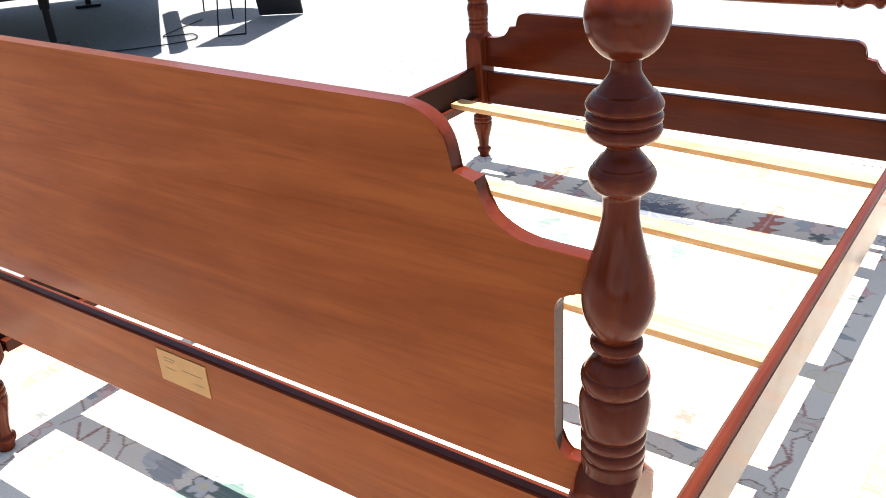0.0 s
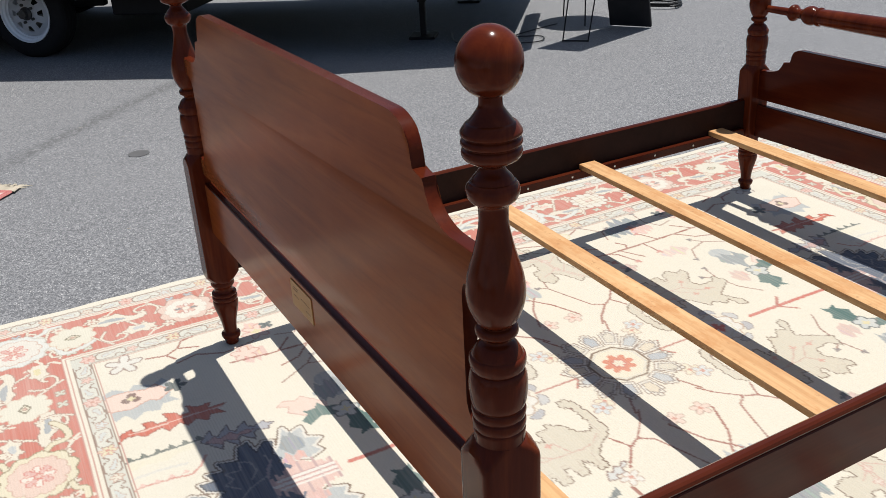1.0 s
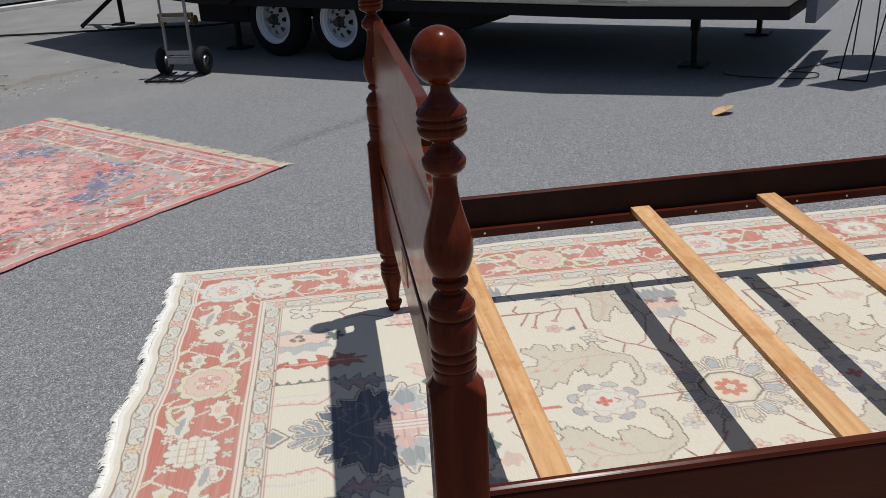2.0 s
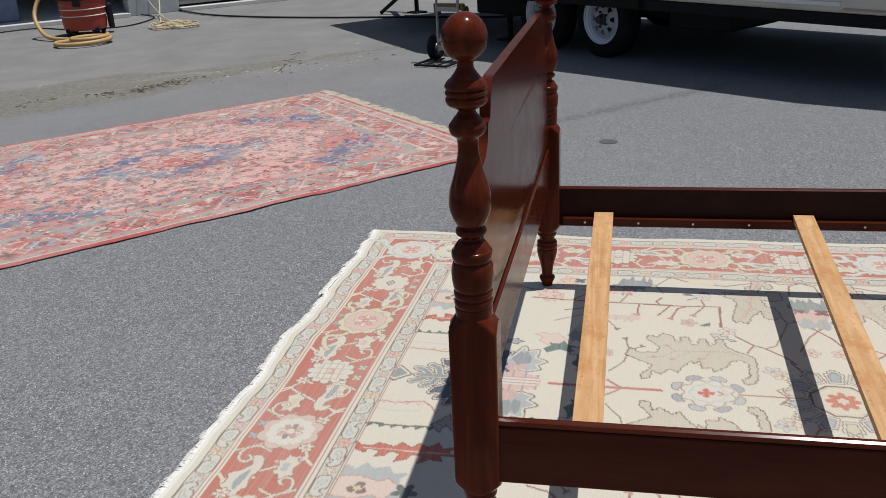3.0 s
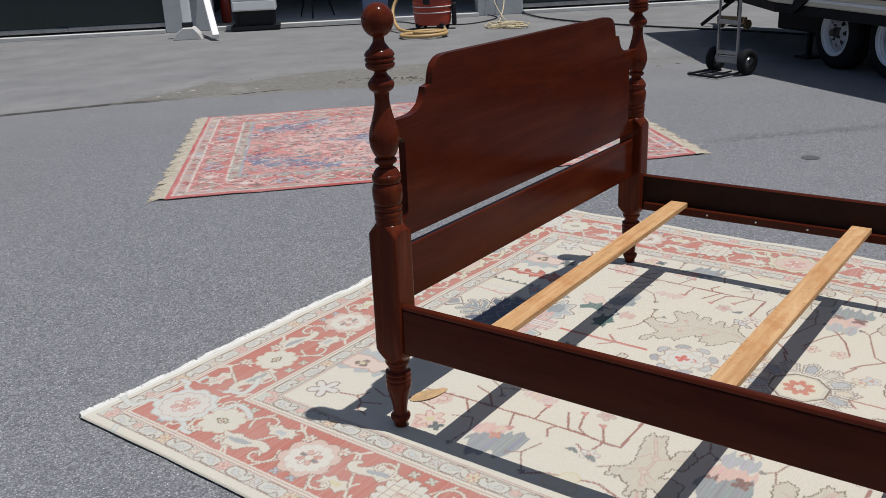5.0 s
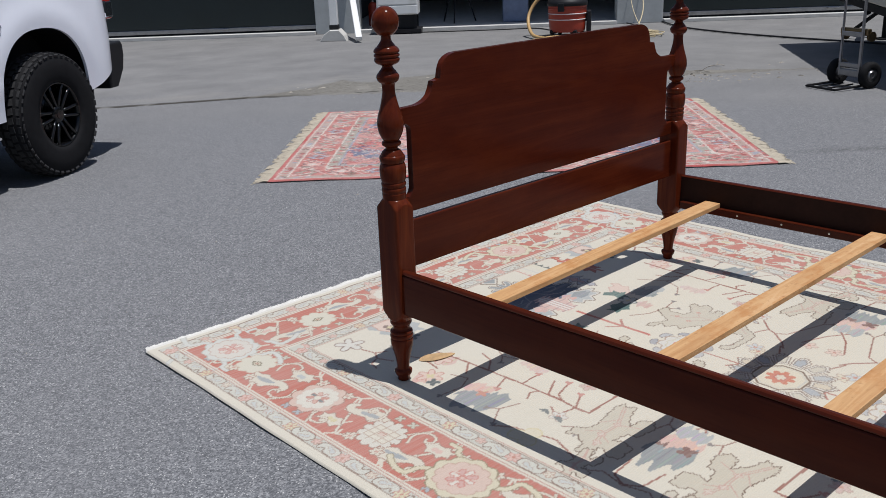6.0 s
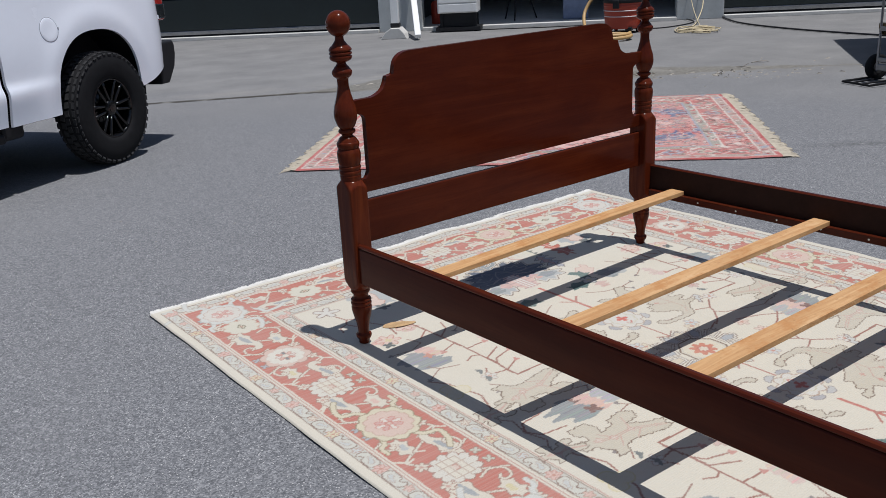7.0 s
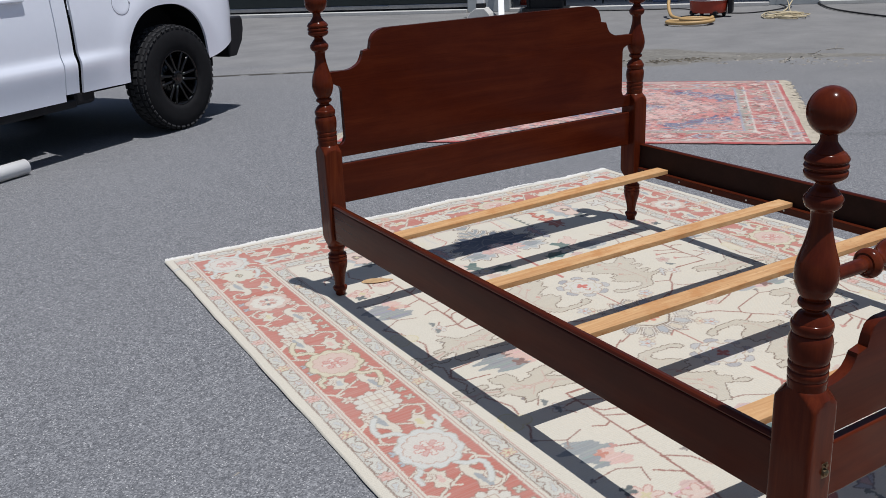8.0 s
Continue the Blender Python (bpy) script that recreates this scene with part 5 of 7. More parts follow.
UPPER_TURNING = [(0.1674, 0.0190), (0.1712, 0.0225), (0.1750, 0.0285), (0.1805, 0.0301), (0.1862, 0.0285), (0.1890, 0.0236), (0.1920, 0.0255), (0.1993, 0.0304), (0.2168, 0.0375), (0.2341, 0.0406), (0.2511, 0.0400), (0.2680, 0.0370),
                 (0.2929, 0.0294), (0.3174, 0.0234), (0.3375, 0.0199), (0.3533, 0.0197), (0.3610, 0.0206), (0.3650, 0.0232), (0.3675, 0.0272), (0.3729, 0.0322), (0.3822, 0.0350), (0.3884, 0.0342), (0.3925, 0.0312), (0.3948, 0.0300),
                 (0.3957, 0.0282), (0.4010, 0.0252), (0.4075, 0.0193), (0.4143, 0.0160), (0.4178, 0.0196), (0.4200, 0.0250), (0.4248, 0.0340), (0.4300, 0.0378), (0.4345, 0.0388), (0.4385, 0.0378), (0.4405, 0.0354), (0.4420, 0.0354),
                 (0.4437, 0.0380), (0.4471, 0.0392), (0.4507, 0.0380), (0.4528, 0.0354), (0.4543, 0.0356), (0.4560, 0.0384), (0.4600, 0.0393), (0.4640, 0.0374), (0.4706, 0.0326), (0.4722, 0.0296), (0.4745, 0.0276), (0.4785, 0.0244), (0.4828, 0.0212), (0.4905, 0.0162), (0.4970, 0.0150), (0.5080, 0.0150)]
LEG_TURNING = [(0.0, 0.0165), (0.003, 0.0200), (0.010, 0.0208), (0.017, 0.0230), (0.024, 0.0272), (0.031, 0.0294), (0.038, 0.0285), (0.043, 0.0218), (0.050, 0.0206), (0.068, 0.0222), (0.090, 0.0262), (0.116, 0.0330), (0.134, 0.0372), (0.146, 0.0381),
               (0.153, 0.0372), (0.1555, 0.0356), (0.1575, 0.0372), (0.163, 0.0387), (0.169, 0.0374), (0.1715, 0.0352), (0.1735, 0.0366), (0.177, 0.0378), (0.182, 0.0360), (0.186, 0.0300), (0.193, 0.0278), (0.201, 0.0300), (0.206, 0.0338), (0.212, 0.0360), (0.221, 0.0345)]
HALF_X, HALF_Y = 0.0368, 0.0482
POST_LEAN = {0.0: 0.0050, BED_L: -0.0090}


def lean(bm, y):
    """The posts stand a hair out of plumb: the ends tip towards each other."""
    for v in bm.verts:
        v.co.y += POST_LEAN[y] * (v.co.z - 0.62)


def block_ring(a):
    """Radius of the post's square at this angle, its corners eased."""
    c, s = abs(math.cos(a)), abs(math.sin(a))
    p = 16.0
    return ((c / HALF_X) ** p + (s / HALF_Y) ** p) ** (-1 / p)


def bed_post(bed, x, y, block_top, label):
    """Turned foot, oblong block with turned shoulders, turned shaft and a cannonball."""
    bm = bmesh.new()
    place = Matrix.Translation((x, y, 0))
    add_lathe(bm, smooth_profile([(FLOOR + z, r) for z, r in LEG_TURNING]), 44, place)
    # block: the square is cut back to a circle at both shoulders
    rows = []
    z0, z1 = 0.231, block_top + 0.004
    low = [(0.0, 0.034), (0.005, 0.0375), (0.010, 0.0415), (0.016, 0.0460), (0.022, 0.0505), (0.028, 0.0545), (0.034, 0.0580), (0.042, 0.0620)]
    high = [(0.036, 0.0620), (0.028, 0.0572), (0.022, 0.0530), (0.016, 0.0486), (0.011, 0.0448), (0.006, 0.0410), (0.002, 0.0380), (0.0, 0.0350)]
    angles = [2 * math.pi * (i + 0.5) / 96 for i in range(96)]
    for z, cap in [(z0 + d, r) for d, r in low] + [(z1 - d, r) for d, r in high]:
        rows.append([bm.verts.new((x + r * math.cos(a), y + r * math.sin(a), z)) for a, r in ((a, min(cap, block_ring(a))) for a in angles)])
    for a, b in zip(rows, rows[1:]):
        for i in range(96):
            bm.faces.new((a[i], a[(i + 1) % 96], b[(i + 1) % 96], b[i]))
    bm.faces.new(rows[0][::-1])
    bm.faces.new(rows[-1])
    add_lathe(bm, smooth_profile([(block_top - 0.002 + z, r) for z, r in LOWER_TURNING + UPPER_TURNING]), 56, place)
    lean(bm, y)
    post = part("bedpost", bm, TURNED, bed, label, smooth=True)
    crease(post)
    bm = bmesh.new()
    ball = [(0.0420 * math.cos(radians(a)), block_top + 0.5435 + 0.0445 * math.sin(radians(a))) for a in range(-78, 91, 7)]
    ball[-1] = (0.001, block_top + 0.5435 + 0.0445)
    add_lathe(bm, ball, 48, place)
    lean(bm, y)
    part("ball_finial", bm, TURNED, post, smooth=True)
    return post


def crease(ob, angle=32):
    """Sharp edges where the surface turns hard."""
    bm = bmesh.new()
    bm.from_mesh(ob.data)
    for e in bm.edges:
        if len(e.link_faces) == 2 and e.calc_face_angle() > radians(angle):
            e.smooth = False
    bm.to_mesh(ob.data)
    bm.free()


def board_outline(z_low, z_ear, z_top, step_u, notch=None, shift=0.0):
    """Half outline from the post to the middle, mirrored: ear, hollow, step, round shoulder."""
    c, z_step = step_u - 0.034, z_ear + (z_top - z_ear) * 0.455
    half = [(0.028, z_ear)]
    half += [(c - 0.085 + 0.085 * math.sin(radians(a)), z_ear + (z_step - 0.006 - z_ear) * (1 - math.cos(radians(a)))) for a in range(0, 91, 9)]
    half += [(c, z_step), (step_u, z_step + 0.003)]
    top_r = z_top - z_step - 0.026
    half += [(step_u + 0.002 + top_r * 1.35 * (1 - math.cos(radians(a))), z_top - top_r * (1 - math.sin(radians(a)))) for a in range(0, 91, 9)]
    if notch:
        n0, n1, nu = notch
        r = 0.032
        inner = [(0.028, z_low), (0.028, n0 - r * 0.6)]
        inner += [(nu - r + r * math.cos(radians(a)) , n0 + r * math.sin(radians(a)) - 0.0) for a in range(-60, 1, 12)]
        inner += [(nu - r * 0.9 + r * 0.9 * math.cos(radians(a)), n1 - r + r * math.sin(radians(a))) for a in range(0, 91, 10)]
        inner += [(0.028, n1)]
        left = inner + half
    else:
        left = [(0.028, z_low)] + half
    right = [(BED_W - u, z) for u, z in reversed(left)]
    return [(shift - u, z) for u, z in left + right]


def turned_rail(z):
    """The blanket rail between the foot posts."""
    end = [(0.034, 0.0130), (0.10, 0.0145), (0.138, 0.0160), (0.142, 0.0235), (0.150, 0.0300), (0.160, 0.0300), (0.168, 0.0240), (0.178, 0.0185), (0.196, 0.0190), (0.206, 0.0255), (0.222, 0.0335), (0.240, 0.0345), (0.255, 0.0290), (0.262, 0.0255), (0.266, 0.0330), (0.274, 0.0335), (0.280, 0.0285), (0.30, 0.0300), (0.48, 0.0335), (0.80, 0.0350)]
    full = end + [(BED_W - u, r) for u, r in reversed(end[:-1])]
    bm = bmesh.new()
    m = Matrix.Translation((0, BED_L, z)) @ pose(0, 0, 0, 0, -90, 0)
    add_lathe(bm, smooth_profile(full, 2), 32, m)
    return bm


def lit_back(ob):
    """Faces away from the mattress take a brighter, browner copy with light painted in."""
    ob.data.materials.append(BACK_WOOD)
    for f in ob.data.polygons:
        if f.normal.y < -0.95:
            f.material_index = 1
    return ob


def build_bed():
    bed = thing("bed", "dark red-brown cannonball bed frame without a mattress, standing on a rug", "bed")
    for x, y, top, what in ((0, 0, 0.640, "tall head post"), (-BED_W, 0, 0.640, "tall head post"), (0, BED_L, 0.535, "shorter foot post"), (-BED_W - 0.008, BED_L, 0.535, "shorter foot post")):
        bed_post(bed, x, y, top, "turned " + what + " with a ball finial")
    # head end
    bm = bmesh.new()
    add_prism(bm, board_outline(0.587, 0.921, 1.066, 0.217, (0.662, 0.874, 0.082), 0.009), -0.0115, 0.0115, 0.0025)
    lean(bm, 0.0)
    crease(lit_back(part("headboard", bm, WOOD, bed, "shaped solid headboard panel, painted brighter and browner on its back", smooth=True)))
    bm = bmesh.new()
    add_box(bm, -BED_W + 0.03, -0.03, -0.0125, 0.0125, 0.400, 0.559, 0.004)
    low = lit_back(part("lower_head_rail", bm, WOOD, bed))
    bm = bmesh.new()
    add_box(bm, -0.862, -0.736, -0.0145, -0.0122, 0.480, 0.545, 0.0006)
    plate = part("maker_plate", bm, BRASS, low, "small dull tan plate with faint engraved lines")
    bm = bmesh.new()
    for k, (u, w) in enumerate(((0.845, 0.030), (0.845, 0.024), (0.845, 0.028), (0.80, 0.05), (0.775, 0.026))):
        z = (0.530, 0.524, 0.509, 0.516, 0.497)[k]
        add_box(bm, -u, -u + w, -0.01485, -0.0143, z, z + 0.0022)
    bars = part("engraving", bm, INK, low)
    # foot end
    bm = bmesh.new()
    o = [(x, z) for x, z in board_outline(0.406, 0.522, 0.627, 0.172)]
    add_prism(bm, o, BED_L - 0.0115, BED_L + 0.0115, 0.0025)
    crease(part("footboard", bm, WOOD, bed, "low shaped footboard panel", smooth=True))
    bm = bmesh.new()
    add_box(bm, -BED_W + 0.03, -0.03, BED_L - 0.0125, BED_L + 0.0125, 0.252, 0.383, 0.004)
    part("lower_foot_rail", bm, WOOD, bed)
    crease(part("blanket_rail", turned_rail(0.757), TURNED, bed, "turned horizontal blanket rail", smooth=True))
    # bolt cover on a foot post
    for x in (0.0, -BED_W):
        bm = bmesh.new()
        c = (x - 0.012 if x == 0 else x + 0.012)
        add_box(bm, c - 0.009, c + 0.009, BED_L + HALF - 0.001, BED_L + HALF + 0.003, 0.348, 0.384, 0.002)
        add_lathe(bm, [(0.009, 0), (0.008, 0.006), (0.003, 0.009)], 16, Matrix.Translation((c, BED_L + HALF + 0.002, 0.362)) @ pose(0, 0, 0, -90))
        add_lathe(bm, [(0.004, 0), (0.004, 0.006)], 10, Matrix.Translation((c, BED_L + HALF + 0.002, 0.380)) @ pose(0, 0, 0, -90))
        part("bolt_cover", bm, BRONZE, bed, "small bronze bolt cover")
    # side rails with a beaded top edge, ledger strip and screws
    for side in (1, -1):
        x_out = 0.027 if side > 0 else -BED_W - 0.027
        x_in = x_out - side * 0.025
        bm = bmesh.new()
        up, foot = (0.009, 0.265) if side > 0 else (-0.003, 0.252)
        sec = [(0.0, 0.255), (0.0, 0.388), (0.002, 0.391), (0.0045, 0.392), (0.001, 0.3945), (0.0, 0.398), (0.003, 0.404), (0.009, 0.407), (0.019, 0.406), (0.025, 0.401), (0.025, 0.255), (0.022, 0.252), (0.003, 0.252)]
        ends = []
        for y in (0.044, BED_L - 0.044):
            ends.append([bm.verts.new((x_out - side * d, y, z + up if z > 0.3 else z - 0.252 + foot)) for d, z in sec])
        k = len(sec)
        for i in range(k):
            bm.faces.new((ends[0][i], ends[0][(i + 1) % k], ends[1][(i + 1) % k], ends[1][i]))
        bm.faces.new(ends[0])
        bm.faces.new(ends[1][::-1])
        # grain along y: mesh is turned so that its own x runs along the rail
        turn = Matrix.Rotation(radians(-90), 4, "Z")
        bmesh.ops.transform(bm, matrix=turn, verts=bm.verts)
        bm.faces.ensure_lookup_table()
        rail = part("side_rail", bm, RAIL_WOOD, bed, "long side rail, shade painted on its inner face")
        # the inner face gets its shade as a near-black colour
        rail.data.materials.append(INNER_SHADE)
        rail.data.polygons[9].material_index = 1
        rail.matrix_basis = turn.inverted()
        bm = bmesh.new()
        a, b = sorted((x_in, x_in - side * 0.026))
        low, top = (0.262, 0.2715) if side > 0 else (0.262, 0.292)
        add_box(bm, a, b, 0.06, BED_L - 0.06, low, top, 0.002)
        bmesh.ops.transform(bm, matrix=turn, verts=bm.verts)
        ledger = part("ledger", bm, RAIL_WOOD, rail)
        bm = bmesh.new()
        add_lathe(bm, [(0.0042, -0.001), (0.0042, 0.0012), (0.001, 0.0018)], 10, turn @ pose(0, 0, 0, 0, -90 * side))
        screw = part("screw", bm, SCREW, rail)
        for i in range(11):
            one = screw if i == 0 else new("screw", screw.data)
            one.parent = rail
            one.matrix_basis = Matrix.Translation(turn @ Vector((x_in - side * 0.026, 0.14 + 0.193 * i, (low + top) / 2)))
    return bed


BED = build_bed()


def bed_slat(y_far, y_near):
    x0, x1 = -BED_W + 0.004, -0.004
    length = math.hypot(x1 - x0, y_near - y_far)
    bm = bmesh.new()
    add_box(bm, -length / 2, length / 2, -0.0345, 0.0345, 0, 0.019, 0.0015)
    ob = part("slat", bm, PINE, BED, "raw pine slat laid across the side rails")
    ob.matrix_basis = pose((x0 + x1) / 2, (y_far + y_near) / 2, 0.2820, 0, 0, math.degrees(math.atan2(y_near - y_far, x1 - x0))) @ pose(0, 0, 0, 0, 0.755, 0)


for far, near in ((0.208, 0.217), (0.902, 0.866), (1.377, 1.332), (2.008, 1.935)):
    bed_slat(far, near)


# ---- pickup truck ----
TRUCK = (-0.035, -4.83, 0.0)
TRUCK_TURN = 32.5


def side_y(x, z):
    """How far the truck's flank stands out at this height."""
    belly = 0.893 + 0.022 * math.exp(-((z - 0.86) / 0.34) ** 2)
    along = 1 / (1 + math.exp(-(x - 0.60) * 9))
    ledge = 0.030 / (1 + math.exp((z - 0.690) / 0.014)) * math.exp(-(max(0.0, 0.69 - z) / 0.20) ** 2) * along
    flare = 0.012 * math.exp(-((math.hypot((x + 0.005) / 0.56, (z - 0.47) / 0.60) - 1.0) / 0.16) ** 2) * (1 if x < 0.95 else 0)
    tail = -0.09 * max(0.0, (-0.62 - x) / 0.25) ** 2
    return belly + ledge + flare + tail


def low_edge(x, z0):
    """The panel's lower edge: it rises towards the tail and towards the cab."""
    if z0 < 0.45 and x < -0.40:
        return 0.50 + 0.36 * (-0.40 - x) ** 1.3
    if z0 < 0.45 and 0.40 < x < 0.93:
        return 0.452
    return z0


def flank(x0, x1, z0, z1, arch=None, mirror=1, step=0.025):
    """A curved flank panel, with a wheel arch cut out and a lip turned inwards."""
    nx, nz = max(2, int((x1 - x0) / step)), max(2, int((z1 - z0) / step))
    bm = bmesh.new()
    vs, inside = {}, {}

    def how_deep(x, z):
        if not arch:
            return 2.0
        ax, az, rx, rz = arch
        dz = (z - az) / rz if z > az else 0.0
        return (abs((x - ax) / rx) ** 2.4 + abs(dz) ** 2.4) ** (1 / 2.4)

    for i in range(nx + 1):
        for j in range(nz + 1):
            x = x0 + (x1 - x0) * i / nx
            foot = low_edge(x, z0)
            z = foot + (z1 - foot) * j / nz
            d = how_deep(x, z)
            inside[i, j] = d < 1
            if 0 < d < 1:
                ax, az, rx, rz = arch
                if z > az:
                    x, z = ax + (x - ax) / d, az + (z - az) / d
                else:
                    x = ax + (x - ax) / d
            vs[i, j] = bm.verts.new((x, mirror * side_y(x, z), z))
    for i in range(nx):
        for j in range(nz):
            q = [(i, j), (i + 1, j), (i + 1, j + 1), (i, j + 1)]
            if not all(inside[k] for k in q):
                try:
                    bm.faces.new([vs[k] for k in q])
                except ValueError:
                    pass
    bmesh.ops.delete(bm, geom=[v for v in bm.verts if not v.link_faces], context="VERTS")
    bmesh.ops.remove_doubles(bm, verts=bm.verts, dist=0.002)
    rim = [e for e in bm.edges if e.is_boundary]
    ex = bmesh.ops.extrude_edge_only(bm, edges=rim)
    new_v = [g for g in ex["geom"] if isinstance(g, bmesh.types.BMVert)]
    bmesh.ops.translate(bm, verts=new_v, vec=(0, -0.02 * mirror, 0))
    return bm


def truck_wheel(truck, x, side):
    """Chunky tyre and a black six-spoke rim."""
    x, y = x - 0.012, side * 0.850
    axis = Matrix.Translation((x, y, 0.412)) @ pose(0, 0, 0, -90 * side) @ Matrix.Diagonal((1.01, 1.01, 0.80, 1))
    bm = bmesh.new()
    prof = [(0.210, -0.112), (0.25, -0.130), (0.31, -0.138), (0.352, -0.130), (0.382, -0.114), (0.397, -0.096), (0.402, -0.075), (0.402, 0.075), (0.397, 0.096), (0.382, 0.114), (0.352, 0.130), (0.31, 0.138), (0.25, 0.131), (0.216, 0.120), (0.210, 0.100)]
    rows = ((-0.104, -0.058, 8), (-0.050, -0.004, -8), (0.004, 0.050, 8), (0.058, 0.104, -8))
    add_lathe(bm, prof, 60, axis, cap=False)
    wheel = part("wheel", bm, TYRE, truck, "black all-terrain tyre on a black alloy rim", smooth=True)
    bm = bmesh.new()
    for k in range(44):
        a = 360 / 44 * k
        for w0, w1, twist in rows:
            m = axis @ pose(0, 0, 0, 0, 0, a + (4 if w0 > 0 else 0)) @ pose(0.404 - (0.006 if abs(w0 + w1) > 0.1 else 0), 0, (w0 + w1) / 2, twist)
            add_box(bm, -0.006, 0.003, -0.021, 0.021, -(w1 - w0) / 2, (w1 - w0) / 2, 0, m)
        # lugs that wrap over the shoulder
        for q in (-1, 1):
            m = axis @ pose(0, 0, 0, 0, 0, a + 2) @ pose(0.371, 0, q * 0.115, 0, q * -38)
            add_box(bm, -0.020, 0.020, -0.013 if k % 2 else -0.019, 0.013 if k % 2 else 0.019, -0.007, 0.004, 0, m)
    part("tread", bm, TREAD, wheel, "dusty black tread blocks")
    bm = bmesh.new()
    add_lathe(bm, [(0.214, 0.112), (0.206, 0.118), (0.198, 0.106), (0.190, 0.03), (0.184, -0.10)], 48, axis, cap=False)
    add_lathe(bm, [(0.190, 0.0), (0.06, 0.012), (0.01, 0.012)], 36, axis)
    add_lathe(bm, [(0.062, 0.04), (0.060, 0.096), (0.040, 0.104), (0.004, 0.106)], 24, axis)
    for k in range(6):
        for off in (-0.019, 0.019):
            m = axis @ pose(0, 0, 0, 0, 0, 60 * k)
            c = [(0.045, off * 1.0, 0.088), (0.10, off * 1.2, 0.094), (0.155, off * 1.6, 0.099), (0.199, off * 1.9, 0.107)]
            add_tube(bm, [m @ Vector(p) for p in c], 0.012, 6)
    part("rim", bm, BLACK_RIM, wheel, smooth=True)
    bm = bmesh.new()
    add_lathe(bm, [(0.030, 0.100), (0.030, 0.109), (0.002, 0.111)], 20, axis)
    part("hub_cap", bm, BLACK_RIM, wheel)


def build_truck():
    t = thing("pickup_truck", "white pickup truck with black wheels parked on the asphalt", "truck", TRUCK, TRUCK_TURN)
    for s in (1, -1):
        crease(part("bed_side", flank(-0.875, 0.922, 0.41, 1.36, (0.015, 0.50, 0.452, 0.478), s), WHITE_PAINT, t, "white cargo bed side with wheel arch", smooth=True), 40)
        crease(part("rear_door", flank(1.085, 2.0, 0.415, 1.24, None, s), WHITE_PAINT, t, smooth=True), 40)
        crease(part("cab_corner", flank(0.962, 1.076, 0.46, 1.80, None, s), WHITE_PAINT, t, smooth=True), 40)
        crease(part("front_door", flank(2.01, 3.02, 0.415, 1.24, None, s), WHITE_PAINT, t, smooth=True), 40)
        crease(part("front_wing", flank(3.03, 4.54, 0.42, 1.18, (3.62, 0.52, 0.46, 0.46), s), WHITE_PAINT, t, smooth=True), 40)
        bm = bmesh.new()
        add_box(bm, 0.97, 3.02, s * 0.83 - 0.06, s * 0.83 + 0.045, 0.355, 0.418, 0.015)
        part("rocker_panel", bm, BLACK_PLASTIC, t)
        for x in (0.0, 3.62):
            truck_wheel(t, x, s)
        bm = bmesh.new()
        add_box(bm, -0.93, -0.835, s * 0.80 - 0.05, s * 0.80 + 0.05, 0.965, 1.34, 0.02)
        lamp = part("tail_light", bm, LAMP_RED, t, "red tail light with a smoked lower half")
        bm = bmesh.new()
        add_box(bm, -0.935, -0.832, s * 0.80 - 0.053, s * 0.80 + 0.053, 0.975, 1.10, 0.015)
        part("smoked_band", bm, GLASS_DARK, lamp, "dark smoked lamp glass")
        bm = bmesh.new()
        add_box(bm, 2.14, 3.0, s * 0.80 - 0.01, s * 0.80 + 0.01, 1.26, 1.66, 0.01, Matrix.Translation((0, 0, 0)) @ pose(0, 0, 0))
        add_box(bm, 1.22, 2.04, s * 0.80 - 0.01, s * 0.80 + 0.01, 1.26, 1.66, 0.01)
        part("side_glass", bm, GLASS_DARK, t)
        bm = bmesh.new()
        add_box(bm, 2.86, 3.02, s * 1.02 - 0.10, s * 1.02 + 0.10, 1.16, 1.36, 0.03)
        part("mirror", bm, WHITE_PAINT, t)
        for x in (1.30, 2.24):
            bm = bmesh.new()
            add_box(bm, x, x + 0.20, s * 0.915 - 0.02, s * 0.915 + 0.018, 1.10, 1.13, 0.010)
            part("door_handle", bm, WHITE_PAINT, t)
    # round fuel door on the near flank, following its curve, with a thin seam and a finger notch
    def on_flank(rr, a, lift):
        x, z = 0.462 + rr * math.cos(a), 1.020 + rr * math.sin(a)
        return (x, side_y(x, z) + lift, z)

    def flank_disc(radii, lifts, seg=40):
        bm = bmesh.new()
        rings = [[bm.verts.new(on_flank(rr, 2 * math.pi * k / seg, h)) for k in range(seg)] for rr, h in zip(radii, lifts)]
        for p, q in zip(rings, rings[1:]):
            for k in range(seg):
                bm.faces.new((p[k], p[(k + 1) % seg], q[(k + 1) % seg], q[k]))
        if radii[-1] < 0.02:
            bm.faces.new(rings[-1][::-1])
        return bm

    fuel = part("fuel_door", flank_disc([0.079, 0.0785, 0.075, 0.05, 0.01], [0.0, 0.0015, 0.0025, 0.0025, 0.0025]), WHITE_PAINT, t, "round white fuel door", smooth=True)
    part("seam", flank_disc([0.082, 0.082, 0.079, 0.079], [0.0, 0.0012, 0.0012, 0.0]), SEAM_GREY, fuel)
    bm = bmesh.new()
    add_box(bm, 0.373, 0.385, side_y(0.379, 1.02) - 0.004, side_y(0.379, 1.02) + 0.004, 1.011, 1.029, 0.003)
    part("finger_notch", bm, SEAM_GREY, fuel)
    # black box fills the cab-bed gap in place of its shade; floors, liners
    bm = bmesh.new()
    add_box(bm, 0.90, 0.98, -0.86, 0.86, 0.50, 1.30)
